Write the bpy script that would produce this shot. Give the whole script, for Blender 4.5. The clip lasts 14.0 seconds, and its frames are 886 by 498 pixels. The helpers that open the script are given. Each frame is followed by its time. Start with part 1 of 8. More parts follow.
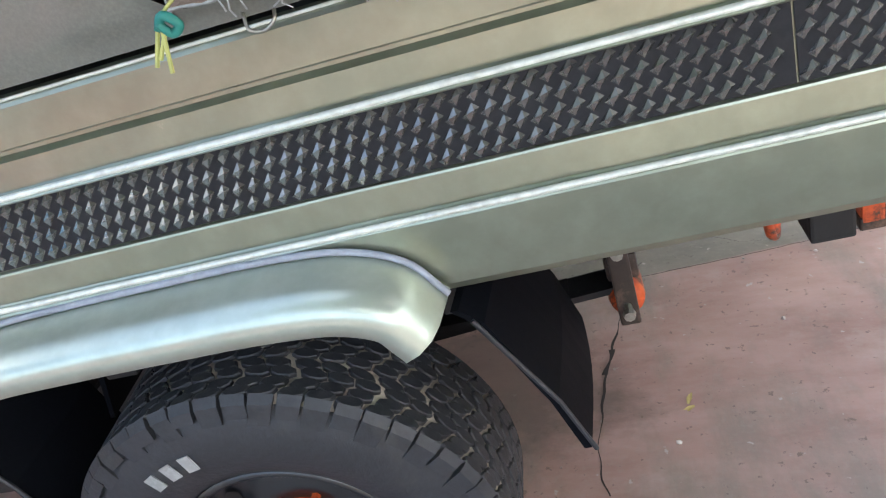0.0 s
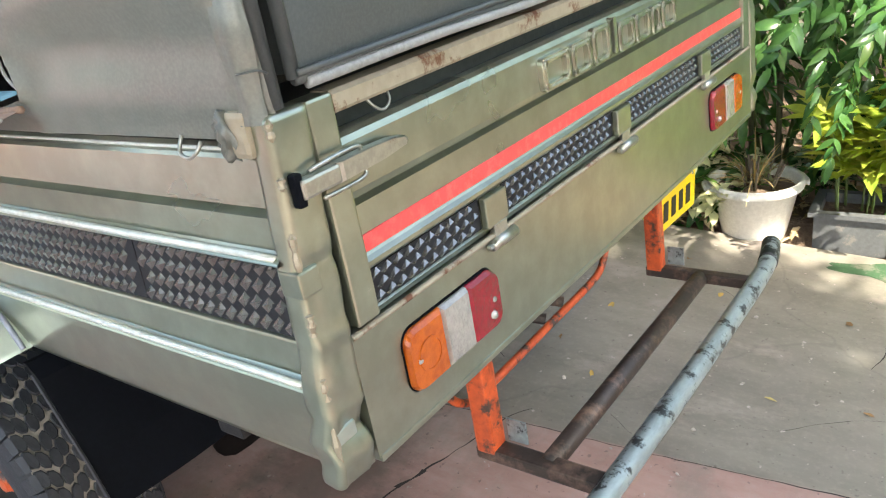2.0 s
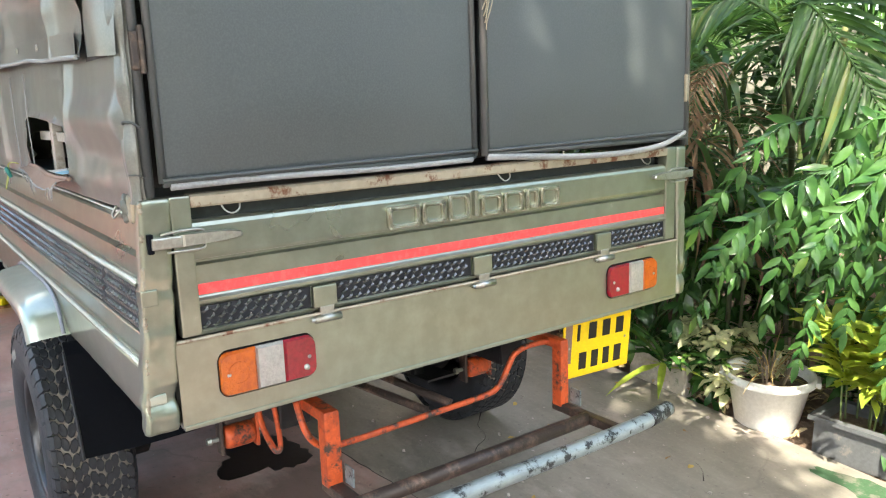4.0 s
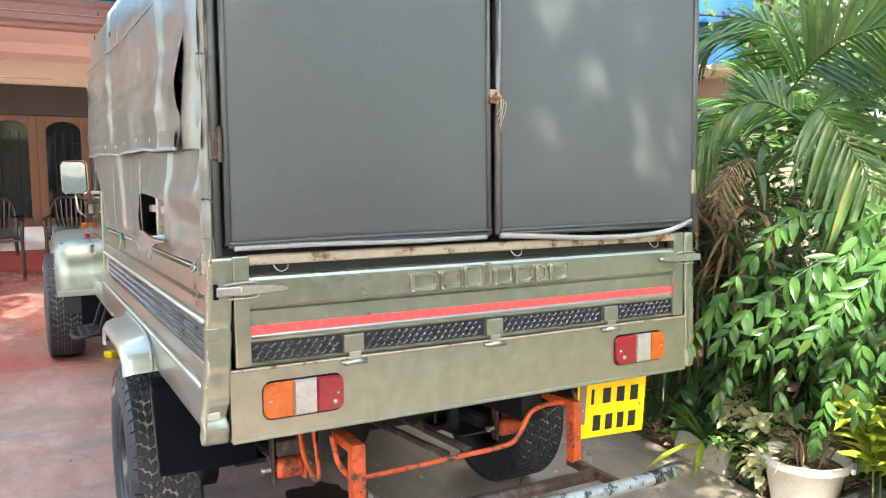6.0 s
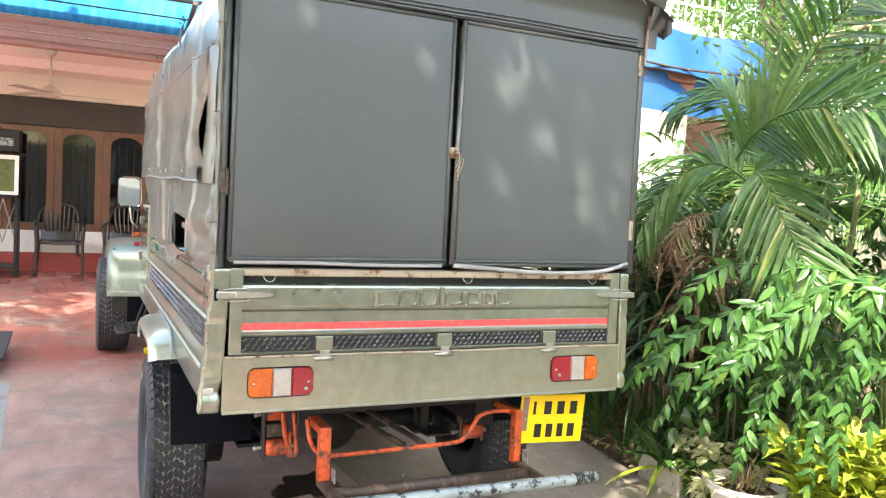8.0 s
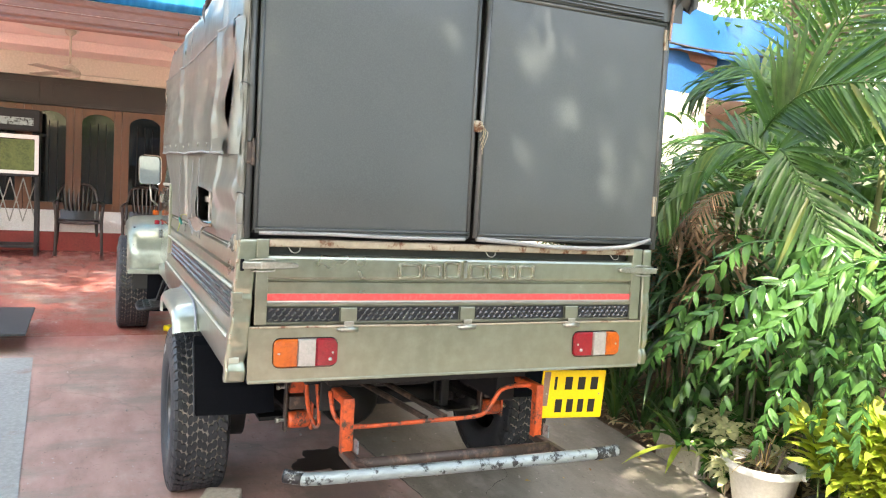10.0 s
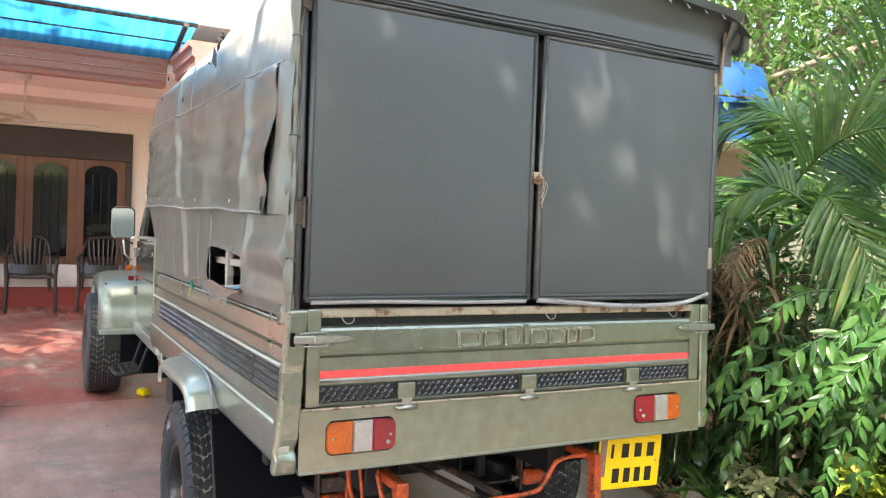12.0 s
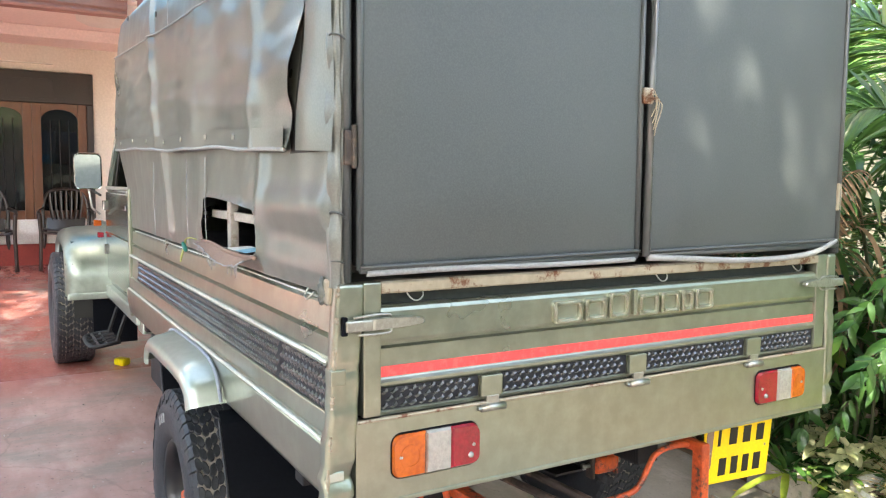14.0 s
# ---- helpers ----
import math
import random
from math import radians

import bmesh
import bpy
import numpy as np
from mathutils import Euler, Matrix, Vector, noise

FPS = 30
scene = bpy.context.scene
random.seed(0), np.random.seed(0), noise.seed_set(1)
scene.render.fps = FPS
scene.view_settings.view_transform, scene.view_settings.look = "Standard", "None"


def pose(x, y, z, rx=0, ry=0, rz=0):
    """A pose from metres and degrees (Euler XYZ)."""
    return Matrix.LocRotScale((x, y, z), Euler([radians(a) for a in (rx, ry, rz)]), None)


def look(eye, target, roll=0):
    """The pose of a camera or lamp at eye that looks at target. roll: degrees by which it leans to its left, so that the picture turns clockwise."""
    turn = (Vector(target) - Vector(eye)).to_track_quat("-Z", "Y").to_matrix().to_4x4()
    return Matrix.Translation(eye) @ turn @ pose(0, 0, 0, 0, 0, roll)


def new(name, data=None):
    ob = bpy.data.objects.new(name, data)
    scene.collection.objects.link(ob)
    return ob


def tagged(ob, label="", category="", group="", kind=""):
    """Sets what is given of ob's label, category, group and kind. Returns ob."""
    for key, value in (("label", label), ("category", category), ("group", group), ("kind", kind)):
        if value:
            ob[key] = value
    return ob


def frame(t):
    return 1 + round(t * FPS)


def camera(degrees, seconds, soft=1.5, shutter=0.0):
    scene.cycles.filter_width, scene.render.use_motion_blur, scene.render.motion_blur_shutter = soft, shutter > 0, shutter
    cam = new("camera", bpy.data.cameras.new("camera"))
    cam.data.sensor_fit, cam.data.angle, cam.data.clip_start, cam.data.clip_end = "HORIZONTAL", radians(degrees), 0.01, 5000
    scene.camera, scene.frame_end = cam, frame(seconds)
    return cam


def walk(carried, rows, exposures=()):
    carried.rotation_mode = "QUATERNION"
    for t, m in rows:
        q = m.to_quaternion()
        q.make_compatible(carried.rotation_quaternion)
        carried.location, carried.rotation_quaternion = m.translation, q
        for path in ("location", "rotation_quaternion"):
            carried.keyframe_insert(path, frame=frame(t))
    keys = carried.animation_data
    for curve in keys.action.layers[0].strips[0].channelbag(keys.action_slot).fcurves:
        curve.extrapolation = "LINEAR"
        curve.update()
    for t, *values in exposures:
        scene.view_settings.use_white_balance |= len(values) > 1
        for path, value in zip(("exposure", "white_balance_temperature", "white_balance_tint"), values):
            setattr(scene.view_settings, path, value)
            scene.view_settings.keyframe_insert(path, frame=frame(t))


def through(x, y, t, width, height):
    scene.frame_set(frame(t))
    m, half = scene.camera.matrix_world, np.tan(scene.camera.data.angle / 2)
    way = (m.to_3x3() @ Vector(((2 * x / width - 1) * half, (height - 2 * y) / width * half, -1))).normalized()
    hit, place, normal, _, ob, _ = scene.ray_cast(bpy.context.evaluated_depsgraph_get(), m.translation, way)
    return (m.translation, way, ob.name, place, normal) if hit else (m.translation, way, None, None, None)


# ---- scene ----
cam = camera(59.4, 14.0, 1.15)
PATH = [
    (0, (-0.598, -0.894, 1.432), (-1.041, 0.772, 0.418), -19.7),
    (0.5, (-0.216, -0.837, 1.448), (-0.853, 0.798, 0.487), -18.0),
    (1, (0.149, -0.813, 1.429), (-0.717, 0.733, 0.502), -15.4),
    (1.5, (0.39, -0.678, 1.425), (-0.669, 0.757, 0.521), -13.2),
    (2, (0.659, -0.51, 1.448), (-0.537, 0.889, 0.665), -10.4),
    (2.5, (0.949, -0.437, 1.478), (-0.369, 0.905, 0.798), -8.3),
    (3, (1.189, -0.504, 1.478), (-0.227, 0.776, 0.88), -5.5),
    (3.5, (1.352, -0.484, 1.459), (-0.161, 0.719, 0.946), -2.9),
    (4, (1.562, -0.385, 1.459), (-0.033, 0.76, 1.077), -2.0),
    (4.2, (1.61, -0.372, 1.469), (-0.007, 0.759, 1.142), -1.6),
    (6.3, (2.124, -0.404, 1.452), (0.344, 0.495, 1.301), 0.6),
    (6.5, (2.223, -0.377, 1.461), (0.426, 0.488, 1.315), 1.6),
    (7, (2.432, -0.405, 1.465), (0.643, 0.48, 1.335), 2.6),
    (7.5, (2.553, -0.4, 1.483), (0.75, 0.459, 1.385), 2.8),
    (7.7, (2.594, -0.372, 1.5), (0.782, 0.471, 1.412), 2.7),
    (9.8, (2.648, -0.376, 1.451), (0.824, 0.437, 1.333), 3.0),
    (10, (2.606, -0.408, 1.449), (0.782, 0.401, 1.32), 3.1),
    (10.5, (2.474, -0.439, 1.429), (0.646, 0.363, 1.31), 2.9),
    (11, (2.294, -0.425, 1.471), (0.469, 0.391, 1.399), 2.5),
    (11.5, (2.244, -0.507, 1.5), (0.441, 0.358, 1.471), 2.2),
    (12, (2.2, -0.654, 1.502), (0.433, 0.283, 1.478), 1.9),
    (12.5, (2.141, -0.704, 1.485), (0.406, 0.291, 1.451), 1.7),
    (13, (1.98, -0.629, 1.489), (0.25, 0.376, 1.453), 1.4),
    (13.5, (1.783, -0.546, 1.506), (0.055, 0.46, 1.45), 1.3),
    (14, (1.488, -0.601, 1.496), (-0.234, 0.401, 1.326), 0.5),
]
EXPOSURES = ((0, 2.56, 7000, 7), (0.5, 2.74, 7000, 4), (1, 2.66, 7050, 4), (2, 2.66, 7100, 5), (4, 2.66, 7000, 5), (6.5, 2.97, 7300, 6), (7.5, 2.95, 7350, 8), (10, 2.90, 7350, 7), (11, 2.86, 7050, 6), (11.5, 2.50, 7050, 7), (12.5, 2.55, 7250, 7), (13, 2.72, 7150, 7), (13.5, 2.65, 7200, 7), (14, 2.84, 7150, 7))
SKY, SUN, SHADE = 0.15, 2.9, 800
RAKE = Matrix.Translation((-1.22, 0.85, 0)) @ pose(0, 0, 0, 0, -2.0, 0) @ Matrix.Translation((1.22, -0.85, 0))
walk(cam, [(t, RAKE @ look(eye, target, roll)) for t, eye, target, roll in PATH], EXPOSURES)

# ---- world and sun ----
world = bpy.data.worlds.new("sky")
scene.world = world
world.use_nodes = True
wn = world.node_tree.nodes
sky = wn.new("ShaderNodeTexSky")
sky.sky_type = 'NISHITA'
sky.sun_disc = False
SUN_EL, SUN_AZ = radians(50), radians(-35)      # height, and the way to the sun, from +x towards +y
sky.sun_elevation = SUN_EL
sky.sun_rotation = radians(90) - SUN_AZ
sky.air_density, sky.dust_density, sky.ozone_density = 1.0, 3.0, 1.0
world.node_tree.links.new(sky.outputs[0], wn["Background"].inputs[0])
wn["Background"].inputs[1].default_value = SKY
sun = new("sun", bpy.data.lights.new("sun", 'SUN'))
sun.data.energy, sun.data.angle, sun.data.color = SUN, radians(0.6), (1.0, 0.95, 0.87)
sun_way = Vector((math.cos(SUN_EL) * math.cos(SUN_AZ), math.cos(SUN_EL) * math.sin(SUN_AZ), math.sin(SUN_EL)))
sun.matrix_world = look(sun_way * 30, (0, 0, 0))


# ---- materials ----
def node_mat(name):
    m = bpy.data.materials.new(name)
    m.use_nodes = True
    nt = m.node_tree
    return m, nt.nodes, nt.links, nt.nodes["Principled BSDF"]


def noise_node(nodes, links, scale, detail=4.0, rough=0.55, source=None, stretch=None):
    co = nodes.new("ShaderNodeTexCoord")
    out = co.outputs["Object"] if source is None else source
    if stretch:
        mp = nodes.new("ShaderNodeMapping")
        mp.inputs["Scale"].default_value = stretch
        links.new(out, mp.inputs[0])
        out = mp.outputs[0]
    n = nodes.new("ShaderNodeTexNoise")
    n.inputs["Scale"].default_value, n.inputs["Detail"].default_value, n.inputs["Roughness"].default_value = scale, detail, rough
    links.new(out, n.inputs["Vector"])
    return n.outputs[0]


def ramp(nodes, links, source, lo, hi, a=(0, 0, 0, 1), b=(1, 1, 1, 1)):
    r = nodes.new("ShaderNodeValToRGB")
    r.color_ramp.elements[0].position, r.color_ramp.elements[1].position = lo, hi
    r.color_ramp.elements[0].color, r.color_ramp.elements[1].color = a, b
    links.new(source, r.inputs[0])
    return r.outputs[0]


def mixed(nodes, links, fac, a, b):
    """Colour a where fac is 0, b where it is 1; a and b are colours or sockets."""
    m = nodes.new("ShaderNodeMix")
    m.data_type = 'RGBA'
    if isinstance(fac, float):
        m.inputs[0].default_value = fac
    else:
        links.new(fac, m.inputs[0])
    for value, slot in ((a, m.inputs[6]), (b, m.inputs[7])):
        if isinstance(value, (tuple, list)):
            slot.default_value = (*value[:3], 1)
        else:
            links.new(value, slot)
    return m.outputs[2]


def surface(name, color, rough=0.5, metal=0.0, dark=None, spots=None, spot_at=(0.62, 0.7), big=2.0, fine=40.0, bump=0.1,
            bump_size=0.004, coat=0.0, spec=0.5, spot_scale=14.0, stretch=None, rough_var=0.12, vary=0.0):
    """Paint, metal, plastic, plaster: base colour with broad and fine variation, spots of wear, bump."""
    m, nodes, links, p = node_mat(name)
    dark = dark or tuple(c * 0.72 for c in color)
    broad = noise_node(nodes, links, big, 5.0, 0.6, stretch=stretch)
    small = noise_node(nodes, links, fine, 6.0, 0.6, stretch=stretch)
    col = mixed(nodes, links, ramp(nodes, links, broad, 0.32, 0.7), dark, color)
    col = mixed(nodes, links, ramp(nodes, links, small, 0.4, 0.75), col, tuple(min(1, c * 1.12) for c in color))
    if vary:
        info = nodes.new("ShaderNodeObjectInfo")
        hsv = nodes.new("ShaderNodeHueSaturation")
        mr = nodes.new("ShaderNodeMapRange")
        mr.inputs[3].default_value, mr.inputs[4].default_value = 1 - vary, 1 + vary
        links.new(info.outputs["Random"], mr.inputs[0])
        links.new(mr.outputs[0], hsv.inputs["Value"])
        links.new(col, hsv.inputs["Color"])
        col = hsv.outputs[0]
    if spots:
        s = noise_node(nodes, links, spot_scale, 8.0, 0.7)
        col = mixed(nodes, links, ramp(nodes, links, s, *spot_at), col, spots)
    links.new(col, p.inputs["Base Color"])
    mr = nodes.new("ShaderNodeMapRange")
    mr.inputs[3].default_value, mr.inputs[4].default_value = max(0.02, rough - rough_var), min(1, rough + rough_var)
    links.new(broad, mr.inputs[0])
    links.new(mr.outputs[0], p.inputs["Roughness"])
    p.inputs["Metallic"].default_value = metal
    p.inputs["Specular IOR Level"].default_value = spec
    p.inputs["Coat Weight"].default_value = coat
    p.inputs["Coat Roughness"].default_value = 0.12
    if bump:
        b = nodes.new("ShaderNodeBump")
        b.inputs["Strength"].default_value, b.inputs["Distance"].default_value = bump, bump_size
        links.new(small, b.inputs["Height"])
        links.new(b.outputs[0], p.inputs["Normal"])
    return m


def leaf_mat(name, color, dark, rough=0.38, through=0.35, warm=None):
    m, nodes, links, p = node_mat(name)
    geo = nodes.new("ShaderNodeNewGeometry")
    col = mixed(nodes, links, ramp(nodes, links, geo.outputs["Random Per Island"], 0.1, 0.9), dark, color)
    if warm:
        col = mixed(nodes, links, ramp(nodes, links, geo.outputs["Random Per Island"], 0.88, 0.93), col, warm)
    small = noise_node(nodes, links, 22.0, 4.0)
    col = mixed(nodes, links, ramp(nodes, links, small, 0.35, 0.8), col, tuple(min(1, c * 1.35) for c in color))
    links.new(col, p.inputs["Base Color"])
    p.inputs["Roughness"].default_value = rough
    tr = nodes.new("ShaderNodeBsdfTranslucent")
    links.new(mixed(nodes, links, 0.5, col, tuple(min(1, c * 1.8) for c in color)), tr.inputs[0])
    mx = nodes.new("ShaderNodeMixShader")
    mx.inputs[0].default_value = through
    links.new(p.outputs[0], mx.inputs[1])
    links.new(tr.outputs[0], mx.inputs[2])
    links.new(mx.outputs[0], nodes["Material Output"].inputs[0])
    return m


PAINT = surface("olive metallic paint", (0.291, 0.312, 0.244), 0.31, 0.80, dark=(0.244, 0.262, 0.204), spots=(0.40, 0.385, 0.32), spot_at=(0.70, 0.73),
                big=1.2, fine=18, bump=0.02, coat=0.45, spot_scale=9)
# the raised marks' bright edges are put into this lighter paint
MARK_PAINT = surface("olive metallic paint lightened as mark glint", (0.45, 0.455, 0.38), 0.22, 0.85, dark=(0.36, 0.365, 0.30), big=6, fine=40, bump=0.02, coat=0.5)
# olive paint copied darker: the dim porch reflection is put into its colour
PAINT_CAB_SHADED = surface("olive gloss paint darkened as porch reflection", (0.115, 0.130, 0.105), 0.16, 0.5, dark=(0.09, 0.10, 0.082), big=2.0, fine=30, bump=0.02, coat=0.6)
# lighter copy of the olive paint, with the wings' sheen as colour
PAINT_FENDER = surface("olive metallic paint lightened as gloss", (0.44, 0.50, 0.44), 0.32, 0.65, dark=(0.38, 0.43, 0.37), big=2.0, fine=20, bump=0.015, coat=0.5)
GATE_EDGE = surface("worn paint with rust", (0.36, 0.31, 0.23), 0.5, 0.35, dark=(0.30, 0.26, 0.19), spots=(0.14, 0.055, 0.025), spot_at=(0.54, 0.62), big=5, fine=50, bump=0.2, spot_scale=16)
CANVAS = surface("dark grey vinyl canvas", (0.066, 0.074, 0.074), 0.42, 0.0, dark=(0.047, 0.054, 0.055), spots=(0.12, 0.12, 0.11), spot_at=(0.70, 0.8), big=1.3, fine=240, bump=0.12, bump_size=0.002, spec=0.6)
CANVAS_SIDE = surface("glossy olive grey vinyl canvas", (0.146, 0.151, 0.132), 0.31, 0.0, dark=(0.102, 0.108, 0.095), spots=(0.17, 0.168, 0.155), spot_at=(0.66, 0.8), big=1.6, fine=200, bump=0.05, bump_size=0.002, spec=0.6, coat=0.12)
CANVAS_HEM = surface("pale canvas hem", (0.30, 0.31, 0.31), 0.5, 0.0, big=8, fine=120, bump=0.2)
LINING = surface("frayed rust-brown canvas lining", (0.29, 0.195, 0.150), 0.9, 0.0, big=9, fine=160, bump=0.4)
CHECKER = surface("dull black embossed film", (0.016, 0.018, 0.022), 0.55, 0.0, dark=(0.010, 0.011, 0.014), spots=(0.03, 0.03, 0.03), spot_at=(0.60, 0.75), big=5, fine=90, bump=0.05, spec=0.25)
# paler than the film: the studs' glints are partly painted as colour
STUD = surface("studs of the embossed film paled for glints", (0.23, 0.23, 0.225), 0.22, 0.7, dark=(0.13, 0.13, 0.13), big=9, fine=90, bump=0.05, spec=0.8)
TYRE = surface("dusty tyre rubber", (0.023, 0.026, 0.032), 0.54, 0.0, dark=(0.015, 0.017, 0.021), spots=(0.046, 0.043, 0.038), spot_at=(0.56, 0.78), big=5, fine=80, bump=0.35, spot_scale=7)
RUBBER = surface("blue black rubber sheet", (0.0045, 0.0055, 0.008), 0.58, 0.0, big=3, fine=90, bump=0.06, spec=0.05)
BLACK = surface("black chassis paint", (0.010, 0.010, 0.011), 0.6, 0.1, spots=(0.034, 0.027, 0.021), spot_at=(0.58, 0.72), big=4, fine=60, bump=0.3)
STEEL_RIM = surface("black steel rim", (0.012, 0.014, 0.018), 0.34, 0.1, big=5, fine=60, bump=0.06, coat=0.3)
ORANGE = surface("chipped orange paint", (0.64, 0.105, 0.026), 0.45, 0.0, dark=(0.36, 0.055, 0.018), spots=(0.050, 0.034, 0.028), spot_at=(0.52, 0.61), big=6, fine=50, bump=0.2, spot_scale=18)
PIPE = surface("worn grey galvanised pipe", (0.32, 0.37, 0.365), 0.42, 0.35, dark=(0.19, 0.225, 0.225), spots=(0.03, 0.032, 0.032), spot_at=(0.535, 0.60), big=5, fine=60, bump=0.25, spot_scale=22, stretch=(1, 0.30, 1))
PIPE_CHIPPED = surface("black paint chipped to grey steel", (0.020, 0.021, 0.022), 0.4, 0.2, dark=(0.012, 0.012, 0.013), spots=(0.26, 0.29, 0.29), spot_at=(0.52, 0.58), big=6, fine=60, bump=0.25, spot_scale=30)
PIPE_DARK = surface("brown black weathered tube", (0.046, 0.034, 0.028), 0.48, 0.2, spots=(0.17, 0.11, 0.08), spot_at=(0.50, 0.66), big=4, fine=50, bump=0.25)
CHROME = surface("chrome", (0.75, 0.77, 0.78), 0.09, 1.0, big=8, fine=60, bump=0.0, rough_var=0.04)
PLATED = surface("dull plated steel", (0.42, 0.42, 0.37), 0.34, 0.85, spots=(0.22, 0.17, 0.12), spot_at=(0.62, 0.7), big=20, fine=120, bump=0.1)
GLASS_MIRROR = surface("grey mirror glass", (0.34, 0.38, 0.37), 0.05, 1.0, dark=(0.28, 0.32, 0.31), bump=0.0, rough_var=0.01)
DARK_GLASS = surface("tinted dark glass", (0.010, 0.012, 0.012), 0.05, 0.0, bump=0.0, spec=0.8, rough_var=0.02)
YELLOW = surface("yellow reflective plate", (0.92, 0.62, 0.010), 0.38, 0.0, dark=(0.86, 0.55, 0.008), spots=(0.45, 0.28, 0.03), spot_at=(0.68, 0.75), big=9, fine=160, bump=0.08)
INK = surface("black stamped paint and stand-in shade", (0.012, 0.011, 0.010), 0.5, 0.0, bump=0.1)
AMBER = surface("amber lamp plastic", (0.50, 0.098, 0.003), 0.14, 0.0, dark=(0.34, 0.052, 0.002), big=22, fine=90, bump=0.5, bump_size=0.006, coat=0.6)
CLEAR = surface("clear lamp plastic", (0.44, 0.42, 0.39), 0.12, 0.4, dark=(0.34, 0.33, 0.31), big=26, fine=90, bump=0.5, bump_size=0.006, coat=0.6)
RED = surface("red lamp plastic", (0.26, 0.003, 0.014), 0.14, 0.0, dark=(0.17, 0.002, 0.008), big=22, fine=90, bump=0.5, bump_size=0.006, coat=0.6)
STRIPE = surface("red reflective tape", (0.85, 0.075, 0.075), 0.32, 0.0, dark=(0.74, 0.055, 0.058), spots=(0.88, 0.115, 0.108), spot_at=(0.5, 0.62), big=12, fine=120, bump=0.05, spot_scale=60)
PIPING = surface("pale grey rubber piping", (0.30, 0.33, 0.39), 0.45, big=6, fine=60, bump=0.05)
PALE_LINE = surface("pale ridge gleam paint", (0.70, 0.72, 0.66), 0.36, 0.3, big=6, fine=60, bump=0.05)
GROOVE = surface("dust packed in the tread", (0.30, 0.27, 0.23), 0.9, 0.0, dark=(0.18, 0.16, 0.135), big=7, fine=70, bump=0.4)
SKY_SCRAP = surface("pale blue printed scrap", (0.30, 0.60, 0.75), 0.6)
WHITE_PAINT = surface("white paint", (0.78, 0.77, 0.74), 0.55, 0.0, dark=(0.66, 0.64, 0.60), big=3, fine=60, bump=0.1)


# ---- building helpers ----
def part(name, bm, material, parent=None, label="", kind="", smooth=False):
    """One bmesh as one mesh object under a thing or part."""
    me = bpy.data.meshes.new(name)
    bmesh.ops.recalc_face_normals(bm, faces=bm.faces)
    bm.to_mesh(me)
    bm.free()
    me.materials.append(material)
    if smooth:
        me.shade_smooth()
    ob = new(name, me)
    ob.parent = parent
    return tagged(ob, label=label, kind=kind)


def raw(name, verts, faces, material, parent=None, label="", kind="", smooth=False):
    me = bpy.data.meshes.new(name)
    me.from_pydata([tuple(v) for v in verts], [], faces)
    me.materials.append(material)
    if smooth:
        me.shade_smooth()
    me.update()
    ob = new(name, me)
    ob.parent = parent
    return tagged(ob, label=label, kind=kind)


def thing(name, m, label, category, group="", kind=""):
    ob = new(name)
    ob.empty_display_size = 0.1
    ob.matrix_basis = m
    return tagged(ob, label, category, group, kind)


def box(x0, x1, y0, y1, z0, z1, bevel=0.0, bm=None, seg=2):
    own = bmesh.new()
    r = bmesh.ops.create_cube(own, size=1)
    for v in r["verts"]:
        v.co = Vector((x0 + (v.co.x + 0.5) * (x1 - x0), y0 + (v.co.y + 0.5) * (y1 - y0), z0 + (v.co.z + 0.5) * (z1 - z0)))
    if bevel:
        bmesh.ops.bevel(own, geom=own.edges[:], offset=bevel, segments=seg, affect='EDGES', profile=0.6)
    return joined(bm, own)


def joined(bm, own):
    if bm is None:
        return own
    me = bpy.data.meshes.new("tmp")
    own.to_mesh(me)
    own.free()
    bm.from_mesh(me)
    bpy.data.meshes.remove(me)
    return bm


def smooth_line(points, steps=6):
    """A Catmull-Rom line through the points."""
    pts = [Vector(p) for p in points]
    out = []
    for i in range(len(pts) - 1):
        p0, p1, p2, p3 = pts[max(0, i - 1)], pts[i], pts[i + 1], pts[min(len(pts) - 1, i + 2)]
        for k in range(steps):
            t = k / steps
            out.append(0.5 * ((2 * p1) + (p2 - p0) * t + (2 * p0 - 5 * p1 + 4 * p2 - p3) * t * t + (3 * p1 - p0 - 3 * p2 + p3) * t ** 3))
    return out + [pts[-1]]


def tube(points, r, n=10, bm=None, flat=1.0):
    """A round bar along the points; r is a radius or one for each point."""
    bm = bm or bmesh.new()
    pts = [Vector(p) for p in points]
    rings = []
    side = None
    for i, p in enumerate(pts):
        d = (pts[min(i + 1, len(pts) - 1)] - pts[max(i - 1, 0)]).normalized()
        if side is None:
            side = d.orthogonal().normalized()
        side = (side - d * side.dot(d)).normalized()
        up = d.cross(side)
        rad = r[i] if isinstance(r, (list, tuple)) else r
        rings.append([bm.verts.new(p + (side * math.cos(a) + up * math.sin(a) * flat) * rad) for a in [2 * math.pi * k / n for k in range(n)]])
    for a, b in zip(rings, rings[1:]):
        for k in range(n):
            bm.faces.new((a[k], a[(k + 1) % n], b[(k + 1) % n], b[k]))
    bm.faces.new(rings[0][::-1])
    bm.faces.new(rings[-1])
    return bm


